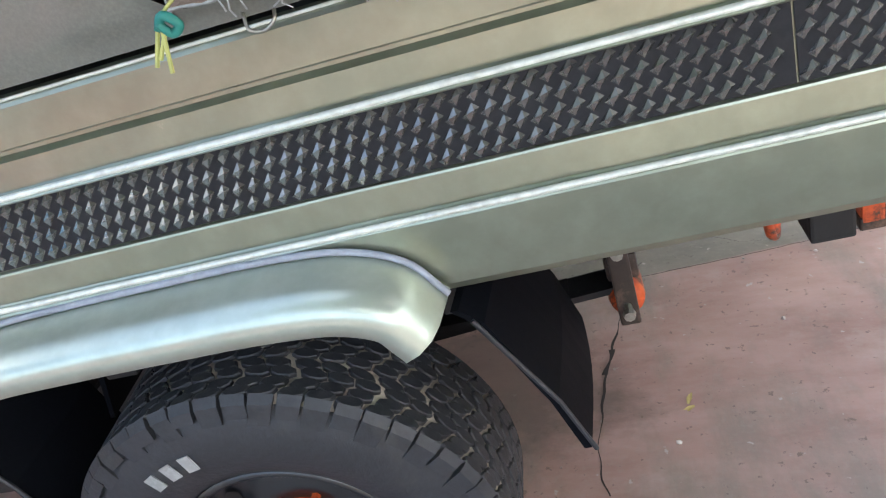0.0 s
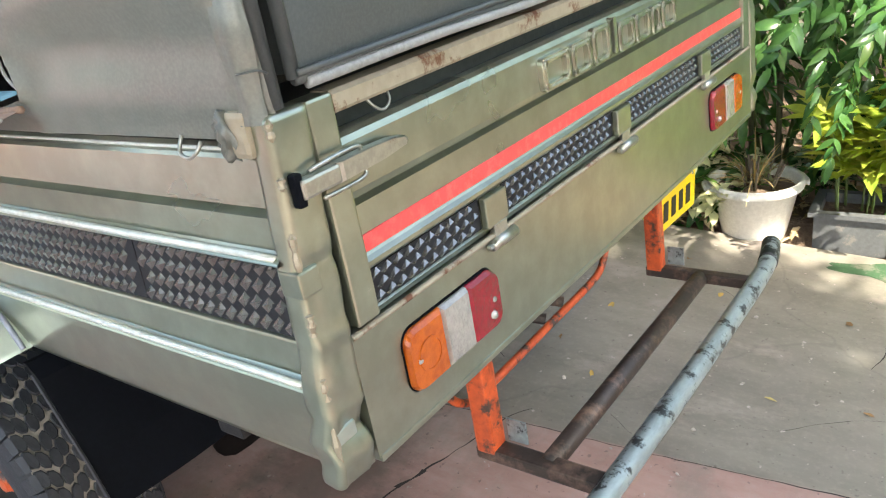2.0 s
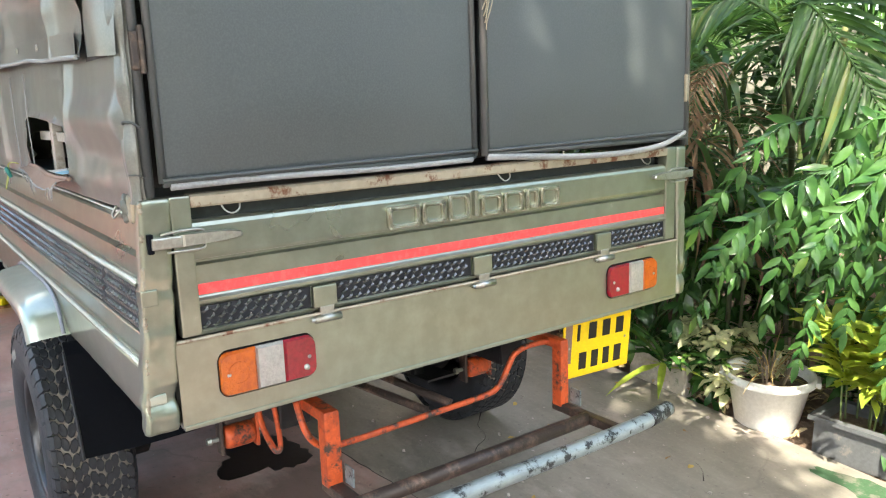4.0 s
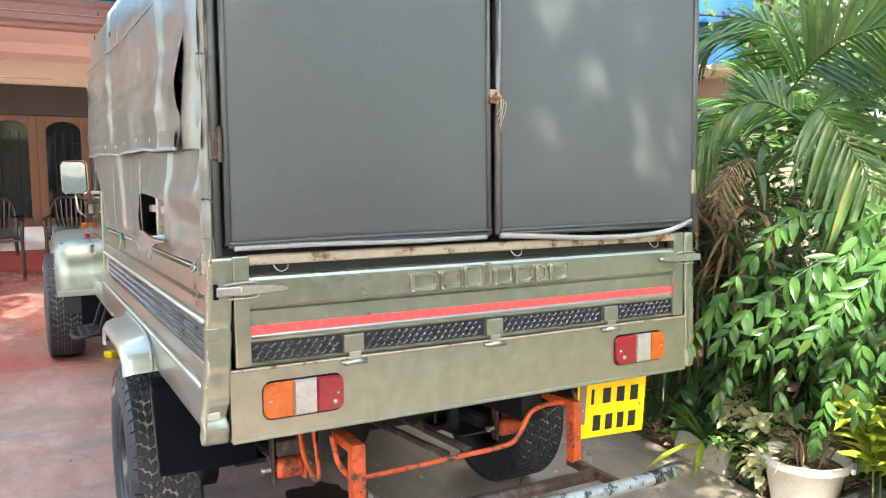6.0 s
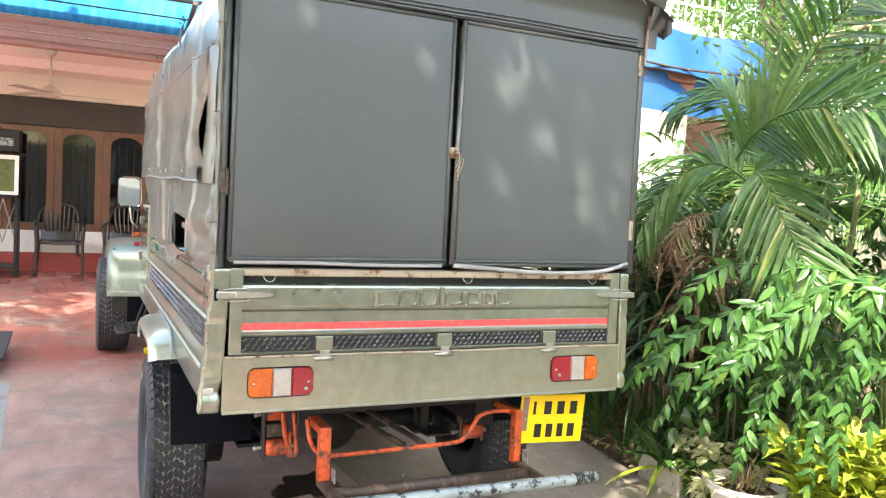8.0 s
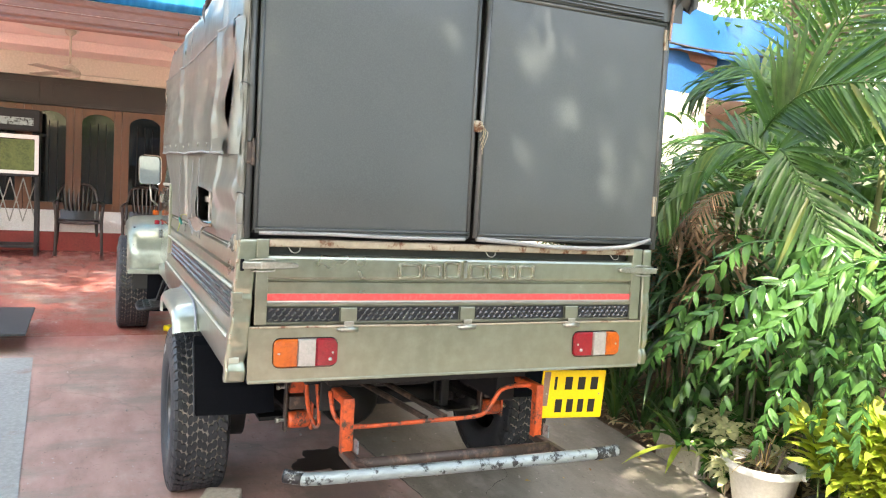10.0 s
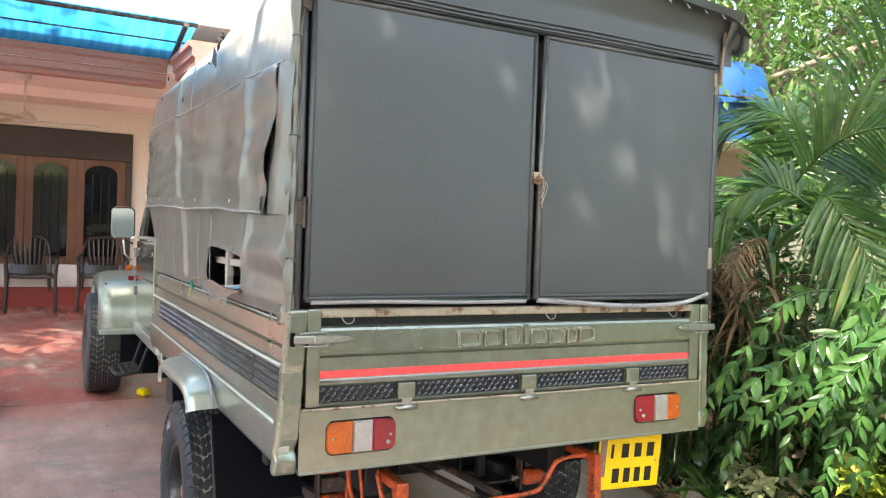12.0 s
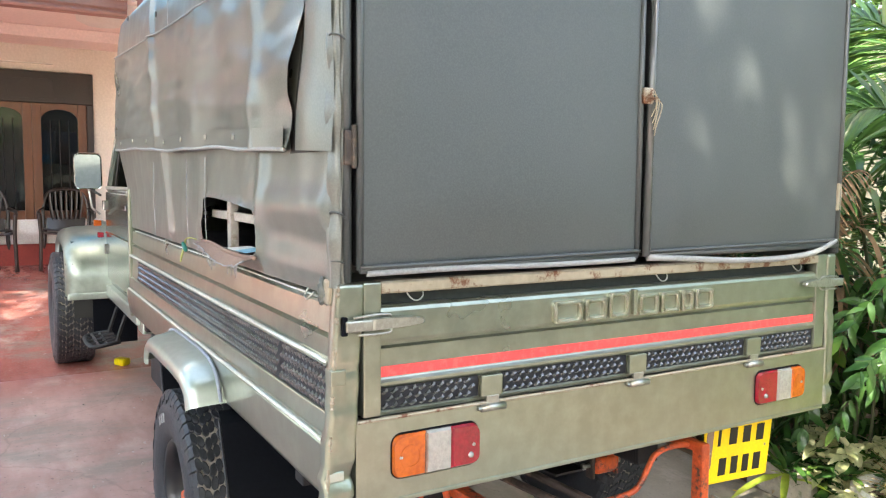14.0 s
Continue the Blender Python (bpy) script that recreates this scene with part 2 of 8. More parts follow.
def extrude_x(profile, x0, x1, stations=2, bend=None, bm=None, closed=False):
    """A (y, z) profile drawn out along x; bend(x, y, z) may move each point."""
    bm = bm or bmesh.new()
    rows = []
    for i in range(stations):
        x = x0 + (x1 - x0) * i / (stations - 1)
        row = []
        for y, z in profile:
            co = Vector((x, y, z))
            if bend:
                co = Vector(bend(*co))
            row.append(bm.verts.new(co))
        rows.append(row)
    n = len(profile)
    for a, b in zip(rows, rows[1:]):
        for k in range(n if closed else n - 1):
            bm.faces.new((a[k], a[(k + 1) % n], b[(k + 1) % n], b[k]))
    if closed:
        bm.faces.new(rows[0])
        bm.faces.new(rows[-1][::-1])
    return bm


def extrude_y(profile, y0, y1, stations=2, bend=None, bm=None, closed=False):
    """An (x, z) profile drawn out along y."""
    bm = bm or bmesh.new()
    rows = []
    for i in range(stations):
        y = y0 + (y1 - y0) * i / (stations - 1)
        row = []
        for x, z in profile:
            co = Vector((x, y, z))
            if bend:
                co = Vector(bend(*co))
            row.append(bm.verts.new(co))
        rows.append(row)
    n = len(profile)
    for a, b in zip(rows, rows[1:]):
        for k in range(n if closed else n - 1):
            bm.faces.new((a[k], a[(k + 1) % n], b[(k + 1) % n], b[k]))
    if closed:
        bm.faces.new(rows[0])
        bm.faces.new(rows[-1][::-1])
    return bm


def lathe(profile, n=32, axis='y', centre=(0, 0, 0), bm=None):
    """(radius, height) pairs turned round an axis."""
    bm = bm or bmesh.new()
    cx, cy, cz = centre
    rings = []
    for r, h in profile:
        ring = []
        for k in range(n):
            a = 2 * math.pi * k / n
            c, s = r * math.cos(a), r * math.sin(a)
            co = {'y': (cx + c, cy + h, cz + s), 'z': (cx + c, cy + s, cz + h), 'x': (cx + h, cy + c, cz + s)}[axis]
            ring.append(bm.verts.new(co))
        rings.append(ring)
    for a, b in zip(rings, rings[1:]):
        for k in range(n):
            bm.faces.new((a[k], a[(k + 1) % n], b[(k + 1) % n], b[k]))
    return bm


def rounded(x0, x1, z0, z1, r, n=5):
    """A rounded rectangle's outline, in the order of a walk round it."""
    out = []
    for cx, cz, a0 in ((x1 - r, z1 - r, 0), (x0 + r, z1 - r, 90), (x0 + r, z0 + r, 180), (x1 - r, z0 + r, 270)):
        for k in range(n + 1):
            a = radians(a0 + 90 * k / n)
            out.append((cx + r * math.cos(a), cz + r * math.sin(a)))
    return out


def ring_plate(outer, inner, x_front, x_back, bm=None):
    """A frame in the y-z plane between two outlines of the same count, with depth along x."""
    bm = bm or bmesh.new()
    n = len(outer)
    fo = [bm.verts.new((x_front, y, z)) for y, z in outer]
    fi = [bm.verts.new((x_front, y, z)) for y, z in inner]
    bo = [bm.verts.new((x_back, y, z)) for y, z in outer]
    bi = [bm.verts.new((x_back, y, z)) for y, z in inner]
    for k in range(n):
        j = (k + 1) % n
        bm.faces.new((fo[k], fo[j], fi[j], fi[k]))
        bm.faces.new((bo[j], bo[k], bi[k], bi[j]))
        bm.faces.new((fo[j], fo[k], bo[k], bo[j]))
        bm.faces.new((fi[k], fi[j], bi[j], bi[k]))
    return bm


def plate_from(outline, x_front, x_back, bm=None, dome=0.0):
    """A solid plate in the y-z plane from an outline."""
    bm = bm or bmesh.new()
    cy = sum(p[0] for p in outline) / len(outline)
    cz = sum(p[1] for p in outline) / len(outline)
    f = [bm.verts.new((x_front, y, z)) for y, z in outline]
    b = [bm.verts.new((x_back, y, z)) for y, z in outline]
    n = len(outline)
    inner = [bm.verts.new((x_front + dome, cy + (y - cy) * 0.9, cz + (z - cz) * 0.9)) for y, z in outline]
    for k in range(n):
        j = (k + 1) % n
        bm.faces.new((f[k], f[j], inner[j], inner[k]))
        bm.faces.new((f[j], f[k], b[k], b[j]))
    bm.faces.new(inner)
    bm.faces.new(b[::-1])
    return bm


def lump(x, y, z, scale):
    return noise.noise(Vector((x, y, z)) * scale)


GROUND_SLOPE = -0.0353


def ground_z(x):
    return GROUND_SLOPE * (min(6.0, max(-9.0, x)) + 1.22)


# ---- the truck, in its own axes: x = 0 at the rear face, y = 0 at the near side ----
truck = thing("pickup_truck", RAKE, "olive pickup truck with dark canvas canopy parked on the driveway", "truck")


SIDE_LEAN = 0.06      # the bed's sides draw in a little towards the rail


def bed_side(y_at, s, label):
    """A ribbed side wall of the cargo bed; s is +1 where the inside lies towards +y."""
    prof = [(0.034, 1.215), (0.034, 1.240), (0.024, 1.243), (0.003, 1.236), (0.0, 1.231), (0.0, 1.179), (0.004, 1.177), (0.013, 1.173), (0.013, 1.168), (0.004, 1.164), (0.0, 1.162),
            (0.002, 1.122), (-0.001, 1.1195), (-0.013, 1.1135), (-0.0145, 1.111), (-0.012, 1.1085), (0.007, 1.1075), (0.007, 1.0045), (0.001, 1.002), (0.0, 0.999),
            (0.001, 0.954), (-0.001, 0.9515), (-0.014, 0.9450), (-0.0155, 0.942), (-0.0140, 0.928), (-0.0105, 0.900), (-0.006, 0.868), (0.000, 0.832), (0.006, 0.820), (0.030, 0.818), (0.030, 0.840)]

    def bend(x, y, z):
        dent = 0.0035 * lump(x * 0.7, 3.1, z * 2.0, 2.2) + 0.0015 * lump(x, 1.0, z, 7.0)
        return x, y_at + s * (y + dent + SIDE_LEAN * (z - 0.95)), z
    return part("bed_side", extrude_x(prof, -2.72, -0.024, 150, bend), PAINT, truck, label, smooth=False)


left_side = bed_side(0.0, 1, "ribbed olive side wall of the cargo bed")
bed_side(1.70, -1, "ribbed olive side wall of the cargo bed")


def checker_strip(name, axis, a0, a1, z0, z1, at, rows, pitch, parent, out, high=0.0076):
    """Black sheet with staggered raised diamonds, on the side (axis x) or on the rear (axis y)."""
    V, F = [], []

    def put(a, z, h):
        return (a, at + out * h, z) if axis == 'x' else (at + out * h, a, z)

    def quad(*ids):
        F.append(ids)
    base = len(V)
    for a, z, h in ((a0, z0, 0), (a1, z0, 0), (a1, z1, 0), (a0, z1, 0), (a0, z0, 0.0025), (a1, z0, 0.0025), (a1, z1, 0.0025), (a0, z1, 0.0025)):
        V.append(put(a, z, h))
    for ids in ((4, 5, 6, 7), (0, 1, 5, 4), (1, 2, 6, 5), (2, 3, 7, 6), (3, 0, 4, 7)):
        quad(*[base + i for i in ids])
    dz = (z1 - z0) / rows
    n = int((a1 - a0) / pitch)
    for r in range(rows):
        for k in range(n):
            ca = a0 + (k + 0.5 + (0.5 if r % 2 else 0.0)) * pitch
            cz = z0 + (r + 0.5) * dz
            if ca > a1 - pitch * 0.4:
                continue
            w, h = pitch * 0.56, dz * 0.50
            b = len(V)
            # a diamond stud, leaning, with a short ridge
            for da, dzz, hh in ((-w, -h * 0.35, 0.0022), (-w * 0.30, -h, 0.0022), (w, h * 0.35, 0.0022), (w * 0.30, h, 0.0022), (-w * 0.42, h * 0.02, high), (w * 0.42, h * 0.30, high)):
                V.append(put(ca + da, cz + dzz, hh))
            for ids in ((0, 1, 4), (1, 5, 4), (1, 2, 5), (2, 3, 5), (3, 4, 5), (3, 0, 4)):
                quad(*[b + i for i in ids])
    ob = raw(name, V, F, CHECKER, parent, "black embossed tread-pattern plastic strip")
    ob.data.materials.append(STUD)
    for f in ob.data.polygons:
        if f.index > 4:
            f.material_index = 1
    return ob


for a, b in ((-0.36, -0.034), (-2.52, -0.363)):
    strip = checker_strip("tread_strip", 'x', a, b, 1.006, 1.106, 0.006, 4, 0.0232, left_side, -1, 0.0085)
    strip.matrix_basis = Matrix.Translation((0, SIDE_LEAN * 0.106, 1.056)) @ Matrix.Rotation(-SIDE_LEAN, 4, 'X') @ Matrix.Translation((0, 0, -1.056))

# pale tubes paint the sky's gleam along the pressed ridges
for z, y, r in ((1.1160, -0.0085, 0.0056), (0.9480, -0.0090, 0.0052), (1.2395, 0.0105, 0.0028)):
    part("ridge_edge", tube([(-2.70 + 2.667 * i / 40, y + SIDE_LEAN * (z - 0.95) + 0.002 * lump(i * 0.3, 2.0, z, 1.0), z) for i in range(41)], r, 8), PALE_LINE, left_side, "pale line painted as sky gleam on a ridge", smooth=True)

# bed floor, front wall, crossmembers
part("bed_floor", box(-2.74, -0.03, 0.03, 1.67, 0.80, 0.825), BLACK, truck)
part("bed_front_wall", box(-2.76, -2.722, 0.0, 1.70, 0.80, 1.45, 0.006), PAINT, truck)
for cx in (-0.32, -0.85, -1.45, -2.05, -2.55):
    part("crossmember", box(cx - 0.03, cx + 0.03, 0.04, 1.66, 0.745, 0.80, 0.005), BLACK, truck)


def corner_post(y0, y1, flip, lean):
    """Folded sheet post, battered at its foot, with a raised lap joint half-way up."""
    bm = box(-0.034, 0.003, y0, y1, 0.800, 1.284, 0.010, seg=3)
    bmesh.ops.subdivide_edges(bm, edges=[e for e in bm.edges if abs(e.verts[0].co.z - e.verts[1].co.z) > 0.1], cuts=56)
    bmesh.ops.subdivide_edges(bm, edges=[e for e in bm.edges if abs(e.verts[0].co.y - e.verts[1].co.y) > 0.02], cuts=3)
    for v in bm.verts:
        low = 0.30 + 0.60 * min(1.0, max(0.0, (1.10 - v.co.z) / 0.22))
        d = low * (0.005 * lump(v.co.x * 3, v.co.y * 9 + flip, v.co.z, 9.0) + 0.0055 * lump(v.co.x * 5, flip + v.co.y * 6, v.co.z, 22.0)) * min(1.0, max(0.0, (1.24 - v.co.z) / 0.10))
        # the foot is crumpled and folded back
        crease = sum(w * math.exp(-((v.co.z - z) / 0.010) ** 2) for z, w in ((0.868, -0.006), (0.905, 0.003), (0.835, 0.003), (1.005, 0.002), (1.100, -0.003)))
        v.co.x += d + crease
        v.co.y += lean * (v.co.z - 0.93) + d * 0.7 + crease * 0.5
        # it laps over the bulged foot of the side sheet
        if lean > 0 and v.co.y < 0.02:
            v.co.y -= 0.0055 * min(1.0, max(0.0, (0.985 - v.co.z) / 0.04))
    return part("corner_post", bm, PAINT, truck, "dented olive corner post", smooth=True)


post_left = corner_post(-0.010, 0.054, 1.0, SIDE_LEAN)
corner_post(1.664, 1.708, 7.0, -0.02)
part("lap_plate", box(-0.030, 0.0055, -0.004, 0.030, 1.070, 1.104, 0.003), PAINT, post_left, "overlapping welded plate")
part("lap_plate", box(-0.030, 0.0048, -0.012, 0.026, 0.864, 0.886, 0.003), PAINT_FENDER, post_left, "overlapping welded plate")
part("post_cap", box(-0.058, -0.024, 0.002, 0.050, 1.236, 1.292, 0.008), GATE_EDGE, post_left, "rusty cap behind the post's head")
bm = bmesh.new()
bmesh.ops.create_icosphere(bm, subdivisions=3, radius=1)
for v in bm.verts:
    v.co = Vector((-0.062 + v.co.x * 0.014, 0.006 + v.co.y * 0.011, 1.262 + v.co.z * 0.028)) + v.co * 0.014 * lump(*v.co, 2.6)
part("canvas_knot", bm, CANVAS_SIDE, post_left, "bunched tied canvas end", smooth=True)
for i, (z0, z1) in enumerate(((0.815, 0.90), (0.93, 0.965), (1.02, 1.05), (1.09, 1.15), (1.20, 1.215), (1.255, 1.280))):
    y = SIDE_LEAN * ((z0 + z1) / 2 - 0.93) - 0.006
    part("rust_chip", tube(smooth_line([(0.001, y, z0), (0.003 - 0.002 * (i % 2), y - 0.001, (z0 + z1) / 2), (0.001, y + 0.001, z1)], 4), [0.0015] + [0.0044 + 0.0014 * math.sin(k * 2.0 + i) for k in range(7)] + [0.0015], 6), GATE_EDGE, post_left, "bare rusty edge")

# lower rear beam with two lamp openings
beam = bmesh.new()
LAMPS = ((0.138, 0.362), (1.338, 1.556))
ZL0, ZL1 = 0.846, 0.944
ys = [0.054, 0.128, 0.372, 1.328, 1.566, 1.666]
for a, b in zip(ys, ys[1:]):
    if (a, b) in ((0.128, 0.372), (1.328, 1.566)):
        outer = [(y, z) for y, z in rounded(a, b, 0.800, 0.986, 0.0005)]
        inner = [(y, z) for y, z in rounded(a + 0.009, b - 0.009, ZL0 - 0.004, ZL1 + 0.004, 0.024)]
        ring_plate(outer, inner, 0.001, -0.030, beam)
    else:
        box(-0.030, 0.001, a, b, 0.800, 0.986, 0.0, beam)
bmesh.ops.remove_doubles(beam, verts=beam.verts, dist=0.0004)
part("rear_beam", beam, PAINT, truck, "plain olive rear beam below the tailgate")
part("beam_lip", tube([(0.0, 0.058, 0.984), (0.002, 0.4, 0.985), (0.001, 0.9, 0.983), (0.003, 1.3, 0.985), (0.0, 1.664, 0.984)], 0.0045, 8), GATE_EDGE, truck, "worn rusty lip along the beam's top")
part("beam_lower_lip", box(-0.028, 0.004, 0.056, 1.664, 0.792, 0.803, 0.003), PAINT, truck)


def tail_lamp(y0, y1, order):
    lamp = part("tail_lamp", ring_plate(rounded(y0 - 0.002, y1 + 0.002, ZL0 - 0.002, ZL1 + 0.002, 0.024), rounded(y0 + 0.002, y1 - 0.002, ZL0 + 0.002, ZL1 - 0.002, 0.021), 0.0025, -0.03), RUBBER, truck, "three-colour tail lamp in a black gasket")
    n = 8
    w = y1 - y0
    cuts = [0.0, 0.37, 0.66, 1.0] if order[0] is AMBER else [0.0, 0.42, 0.71, 1.0]
    for i, mat in enumerate(order):
        a, b = y0 + 0.0002 + (w - 0.0004) * cuts[i], y0 + 0.0002 + (w - 0.0004) * cuts[i + 1]
        out = []
        r = 0.021
        if i == 0:
            out = [(b, ZL0 + 0.0002), (b, ZL1 - 0.0002)] + [(a + r - r * math.sin(radians(k * 18)), ZL1 - 0.0002 - r + r * math.cos(radians(k * 18))) for k in range(6)] + [(a + r - r * math.cos(radians(k * 18)), ZL0 + 0.0002 + r - r * math.sin(radians(k * 18))) for k in range(6)]
        elif i == 2:
            out = [(a, ZL1 - 0.0002), (a, ZL0 + 0.0002)] + [(b - r + r * math.sin(radians(k * 18)), ZL0 + 0.0002 + r - r * math.cos(radians(k * 18))) for k in range(6)] + [(b - r + r * math.cos(radians(k * 18)), ZL1 - 0.0002 - r + r * math.sin(radians(k * 18))) for k in range(6)]
        else:
            out = [(a, ZL0 + 0.0002), (b, ZL0 + 0.0002), (b, ZL1 - 0.0002), (a, ZL1 - 0.0002)]
        name = {AMBER: "amber_lens", CLEAR: "clear_lens", RED: "red_lens"}[mat]
        part(name, plate_from(out, 0.007, -0.02, dome=0.007), mat, lamp)
        cy, cz = (a + b) / 2, (ZL0 + ZL1) / 2
        if mat is RED:
            part("reflector", lathe([(0.0005, 0.006), (0.006, 0.005), (0.0075, 0.0)], 10, 'x', (0.0135, cy + 0.012 * (1 if order[0] is AMBER else -1), ZL0 + 0.026)), CLEAR, lamp, smooth=True)
        if mat is AMBER:
            # moulded bulls-eye rings behind the amber lens
            part("lens_ring", ring_plate(rounded(cy - 0.026, cy + 0.026, cz - 0.026, cz + 0.026, 0.0255, 6), rounded(cy - 0.022, cy + 0.022, cz - 0.022, cz + 0.022, 0.0215, 6), 0.0158, 0.013), AMBER, lamp)
        if mat is CLEAR:
            for k in range(4):
                t0, t1 = radians(45 + 90 * k), radians(135 + 90 * k)
                w0, h0 = (b - a) * 0.56, 0.050
                raw("facet", [(0.0165, cy, cz), (0.0146, cy + w0 * math.cos(t0), cz + h0 * math.sin(t0)), (0.0146, cy + w0 * math.cos(t1), cz + h0 * math.sin(t1))], [(0, 1, 2)], CLEAR, lamp)
    for yy in (y0 + 0.018, y1 - 0.018):
        part("screw", lathe([(0.0004, 0.003), (0.004, 0.002), (0.005, 0.0)], 8, 'x', (0.0135, yy, cz)), PLATED, lamp)
    return lamp


tail_lamp(*LAMPS[0], (AMBER, CLEAR, RED))
tail_lamp(*LAMPS[1], (RED, CLEAR, AMBER))

# tailgate: stiles, top tube, slot, pressed panel, tape, tread strips

def gate_bend(x, y, z):
    return x + 0.003 * lump(0.3, y * 1.3, z * 3, 2.0), y, z


gate = part("tailgate", extrude_y([(-0.030, 0.992), (-0.006, 0.990), (-0.003, 0.998), (-0.008, 1.002), (-0.008, 1.050), (-0.002, 1.054), (0.001, 1.058), (0.001, 1.064), (-0.005, 1.069), (-0.007, 1.073), (-0.007, 1.104),
                                    (-0.007, 1.137), (-0.020, 1.141), (-0.020, 1.147), (-0.003, 1.151), (-0.001, 1.158), (-0.001, 1.218), (-0.004, 1.226), (-0.012, 1.231), (-0.030, 1.231)], 0.100, 1.612, 60, gate_bend, closed=True), PAINT, truck, "pressed olive tailgate, closed, with red tape and hinges")
for a, b in ((0.070, 0.112), (1.604, 1.650)):
    part("stile", box(-0.030, 0.004, a, b, 0.992, 1.284, 0.004), PAINT, gate)
part("top_tube", extrude_y([(-0.030, 1.258), (0.002, 1.258), (0.005, 1.262), (0.005, 1.280), (0.0, 1.285), (-0.030, 1.285)], 0.112, 1.604, 40, gate_bend, closed=True), GATE_EDGE, gate, "rusty worn top rail")
# dark backing stands in for the shaded opening; its pale specks are dust
part("slot_back", box(-0.052, -0.046, 0.11, 1.606, 1.205, 1.275), surface("dusty backing darkened as slot shade", (0.030, 0.036, 0.032), 0.7, dark=(0.018, 0.022, 0.020), spots=(0.12, 0.115, 0.10), spot_at=(0.66, 0.72), big=6, fine=60, bump=0.3, spot_scale=40), gate, "dusty backing darkened as the slot's shade below the top rail")
part("red_tape", extrude_y([(-0.0075, 1.0745), (-0.0045, 1.075), (-0.0045, 1.0975), (-0.0075, 1.098)], 0.113, 1.606, 40, gate_bend), STRIPE, gate, "red reflective tape stripe")
for a, b in ((0.114, 0.366), (0.432, 0.828), (0.894, 1.288), (1.354, 1.608)):
    checker_strip("tread_strip", 'y', a, b, 1.002, 1.050, -0.0085, 3, 0.0235, gate, 1, 0.0085)
for a in (0.366, 0.829, 1.289):
    h = part("hinge", box(-0.006, 0.006, a + 0.002, a + 0.062, 1.000, 1.050, 0.003), PAINT, gate, "painted steel strap hinge")
    part("hinge_leg", box(-0.004, 0.007, a + 0.016, a + 0.052, 0.972, 1.002, 0.002), PLATED, h)
    part("barrel", lathe([(0.002, -0.034), (0.009, -0.033), (0.009, 0.033), (0.002, 0.034)], 12, 'y', (0.008, a + 0.034, 0.974)), PLATED, h, smooth=True)
    part("pin", lathe([(0.001, -0.005), (0.005, -0.004), (0.005, 0.004), (0.001, 0.005)], 8, 'y', (0.008, a - 0.004, 0.974)), PLATED, h)
# the maker's pressed mark, as a row of plain raised frames
x0 = 0.575
for w in (0.100, 0.078, 0.074, 0.024, 0.076, 0.076, 0.050, 0.078):
    tall = 0.066 if w in (0.074, 0.024) else 0.056
    if w > 0.03:
        mark = ring_plate(rounded(x0, x0 + w * 0.92, 1.154, 1.154 + tall, 0.010, 3), rounded(x0 + 0.012, x0 + w * 0.92 - 0.012, 1.165, 1.154 + tall - 0.011, 0.006, 3), 0.0115, -0.003)
        bmesh.ops.bevel(mark, geom=[e for e in mark.edges if all(v.co.x > 0.005 for v in e.verts)], offset=0.0042, segments=2, affect='EDGES')
    else:
        mark = plate_from(rounded(x0 + 0.004, x0 + 0.016, 1.158, 1.158 + tall, 0.004, 3), 0.0115, -0.003)
    part("raised_mark", mark, MARK_PAINT, gate)
    x0 += w * 0.92 + 0.0075


def latch(y, s):
    """Over-centre latch; s = +1 points its handle towards +y."""
    top = part("latch", box(0.004, 0.020, min(y, y + s * 0.062), max(y, y + s * 0.062), 1.184, 1.208, 0.004), PLATED, truck, "plated over-centre latch")
    prof = [(0.0, 0.013), (0.05, 0.013), (0.10, 0.011), (0.126, 0.006), (0.130, 0.0), (0.126, -0.005), (0.08, -0.010), (0.0, -0.012)]
    part("lever", plate_from([(y + s * (0.058 + a), 1.196 + b) for a, b in prof], 0.018, 0.006, dome=0.003), PLATED, top)
    wire = smooth_line([(0.012, y + s * 0.020, 1.212), (0.016, y + s * 0.05, 1.216), (0.014, y + s * 0.098, 1.216), (0.012, y + s * 0.108, 1.206), (0.012, y + s * 0.108, 1.186), (0.014, y + s * 0.098, 1.176), (0.016, y + s * 0.03, 1.176)], 4)
    part("bail", tube(wire, 0.003, 6), PLATED, top, smooth=True)
    part("keeper", box(0.003, 0.016, min(y - s * 0.006, y + s * 0.006), max(y - s * 0.006, y + s * 0.006), 1.176, 1.216, 0.003), RUBBER, top)


latch(0.024, 1)
latch(1.718, -1)
for y in (0.20, 0.95, 1.52):
    part("tie_hook", tube(smooth_line([(-0.012, y - 0.022, 1.262), (-0.004, y - 0.015, 1.246), (-0.002, y, 1.238), (-0.004, y + 0.016, 1.246), (-0.012, y + 0.020, 1.262)], 4), 0.0020, 6), PLATED, gate, smooth=True)
for x in (-0.13, -0.95, -1.75):
    part("tie_hook", tube(smooth_line([(x - 0.020, 0.006, 1.262), (x - 0.018, -0.004, 1.244), (x, -0.006, 1.238), (x + 0.016, -0.004, 1.246), (x + 0.018, 0.004, 1.256)], 4), 0.0026, 6), PLATED, left_side, smooth=True)

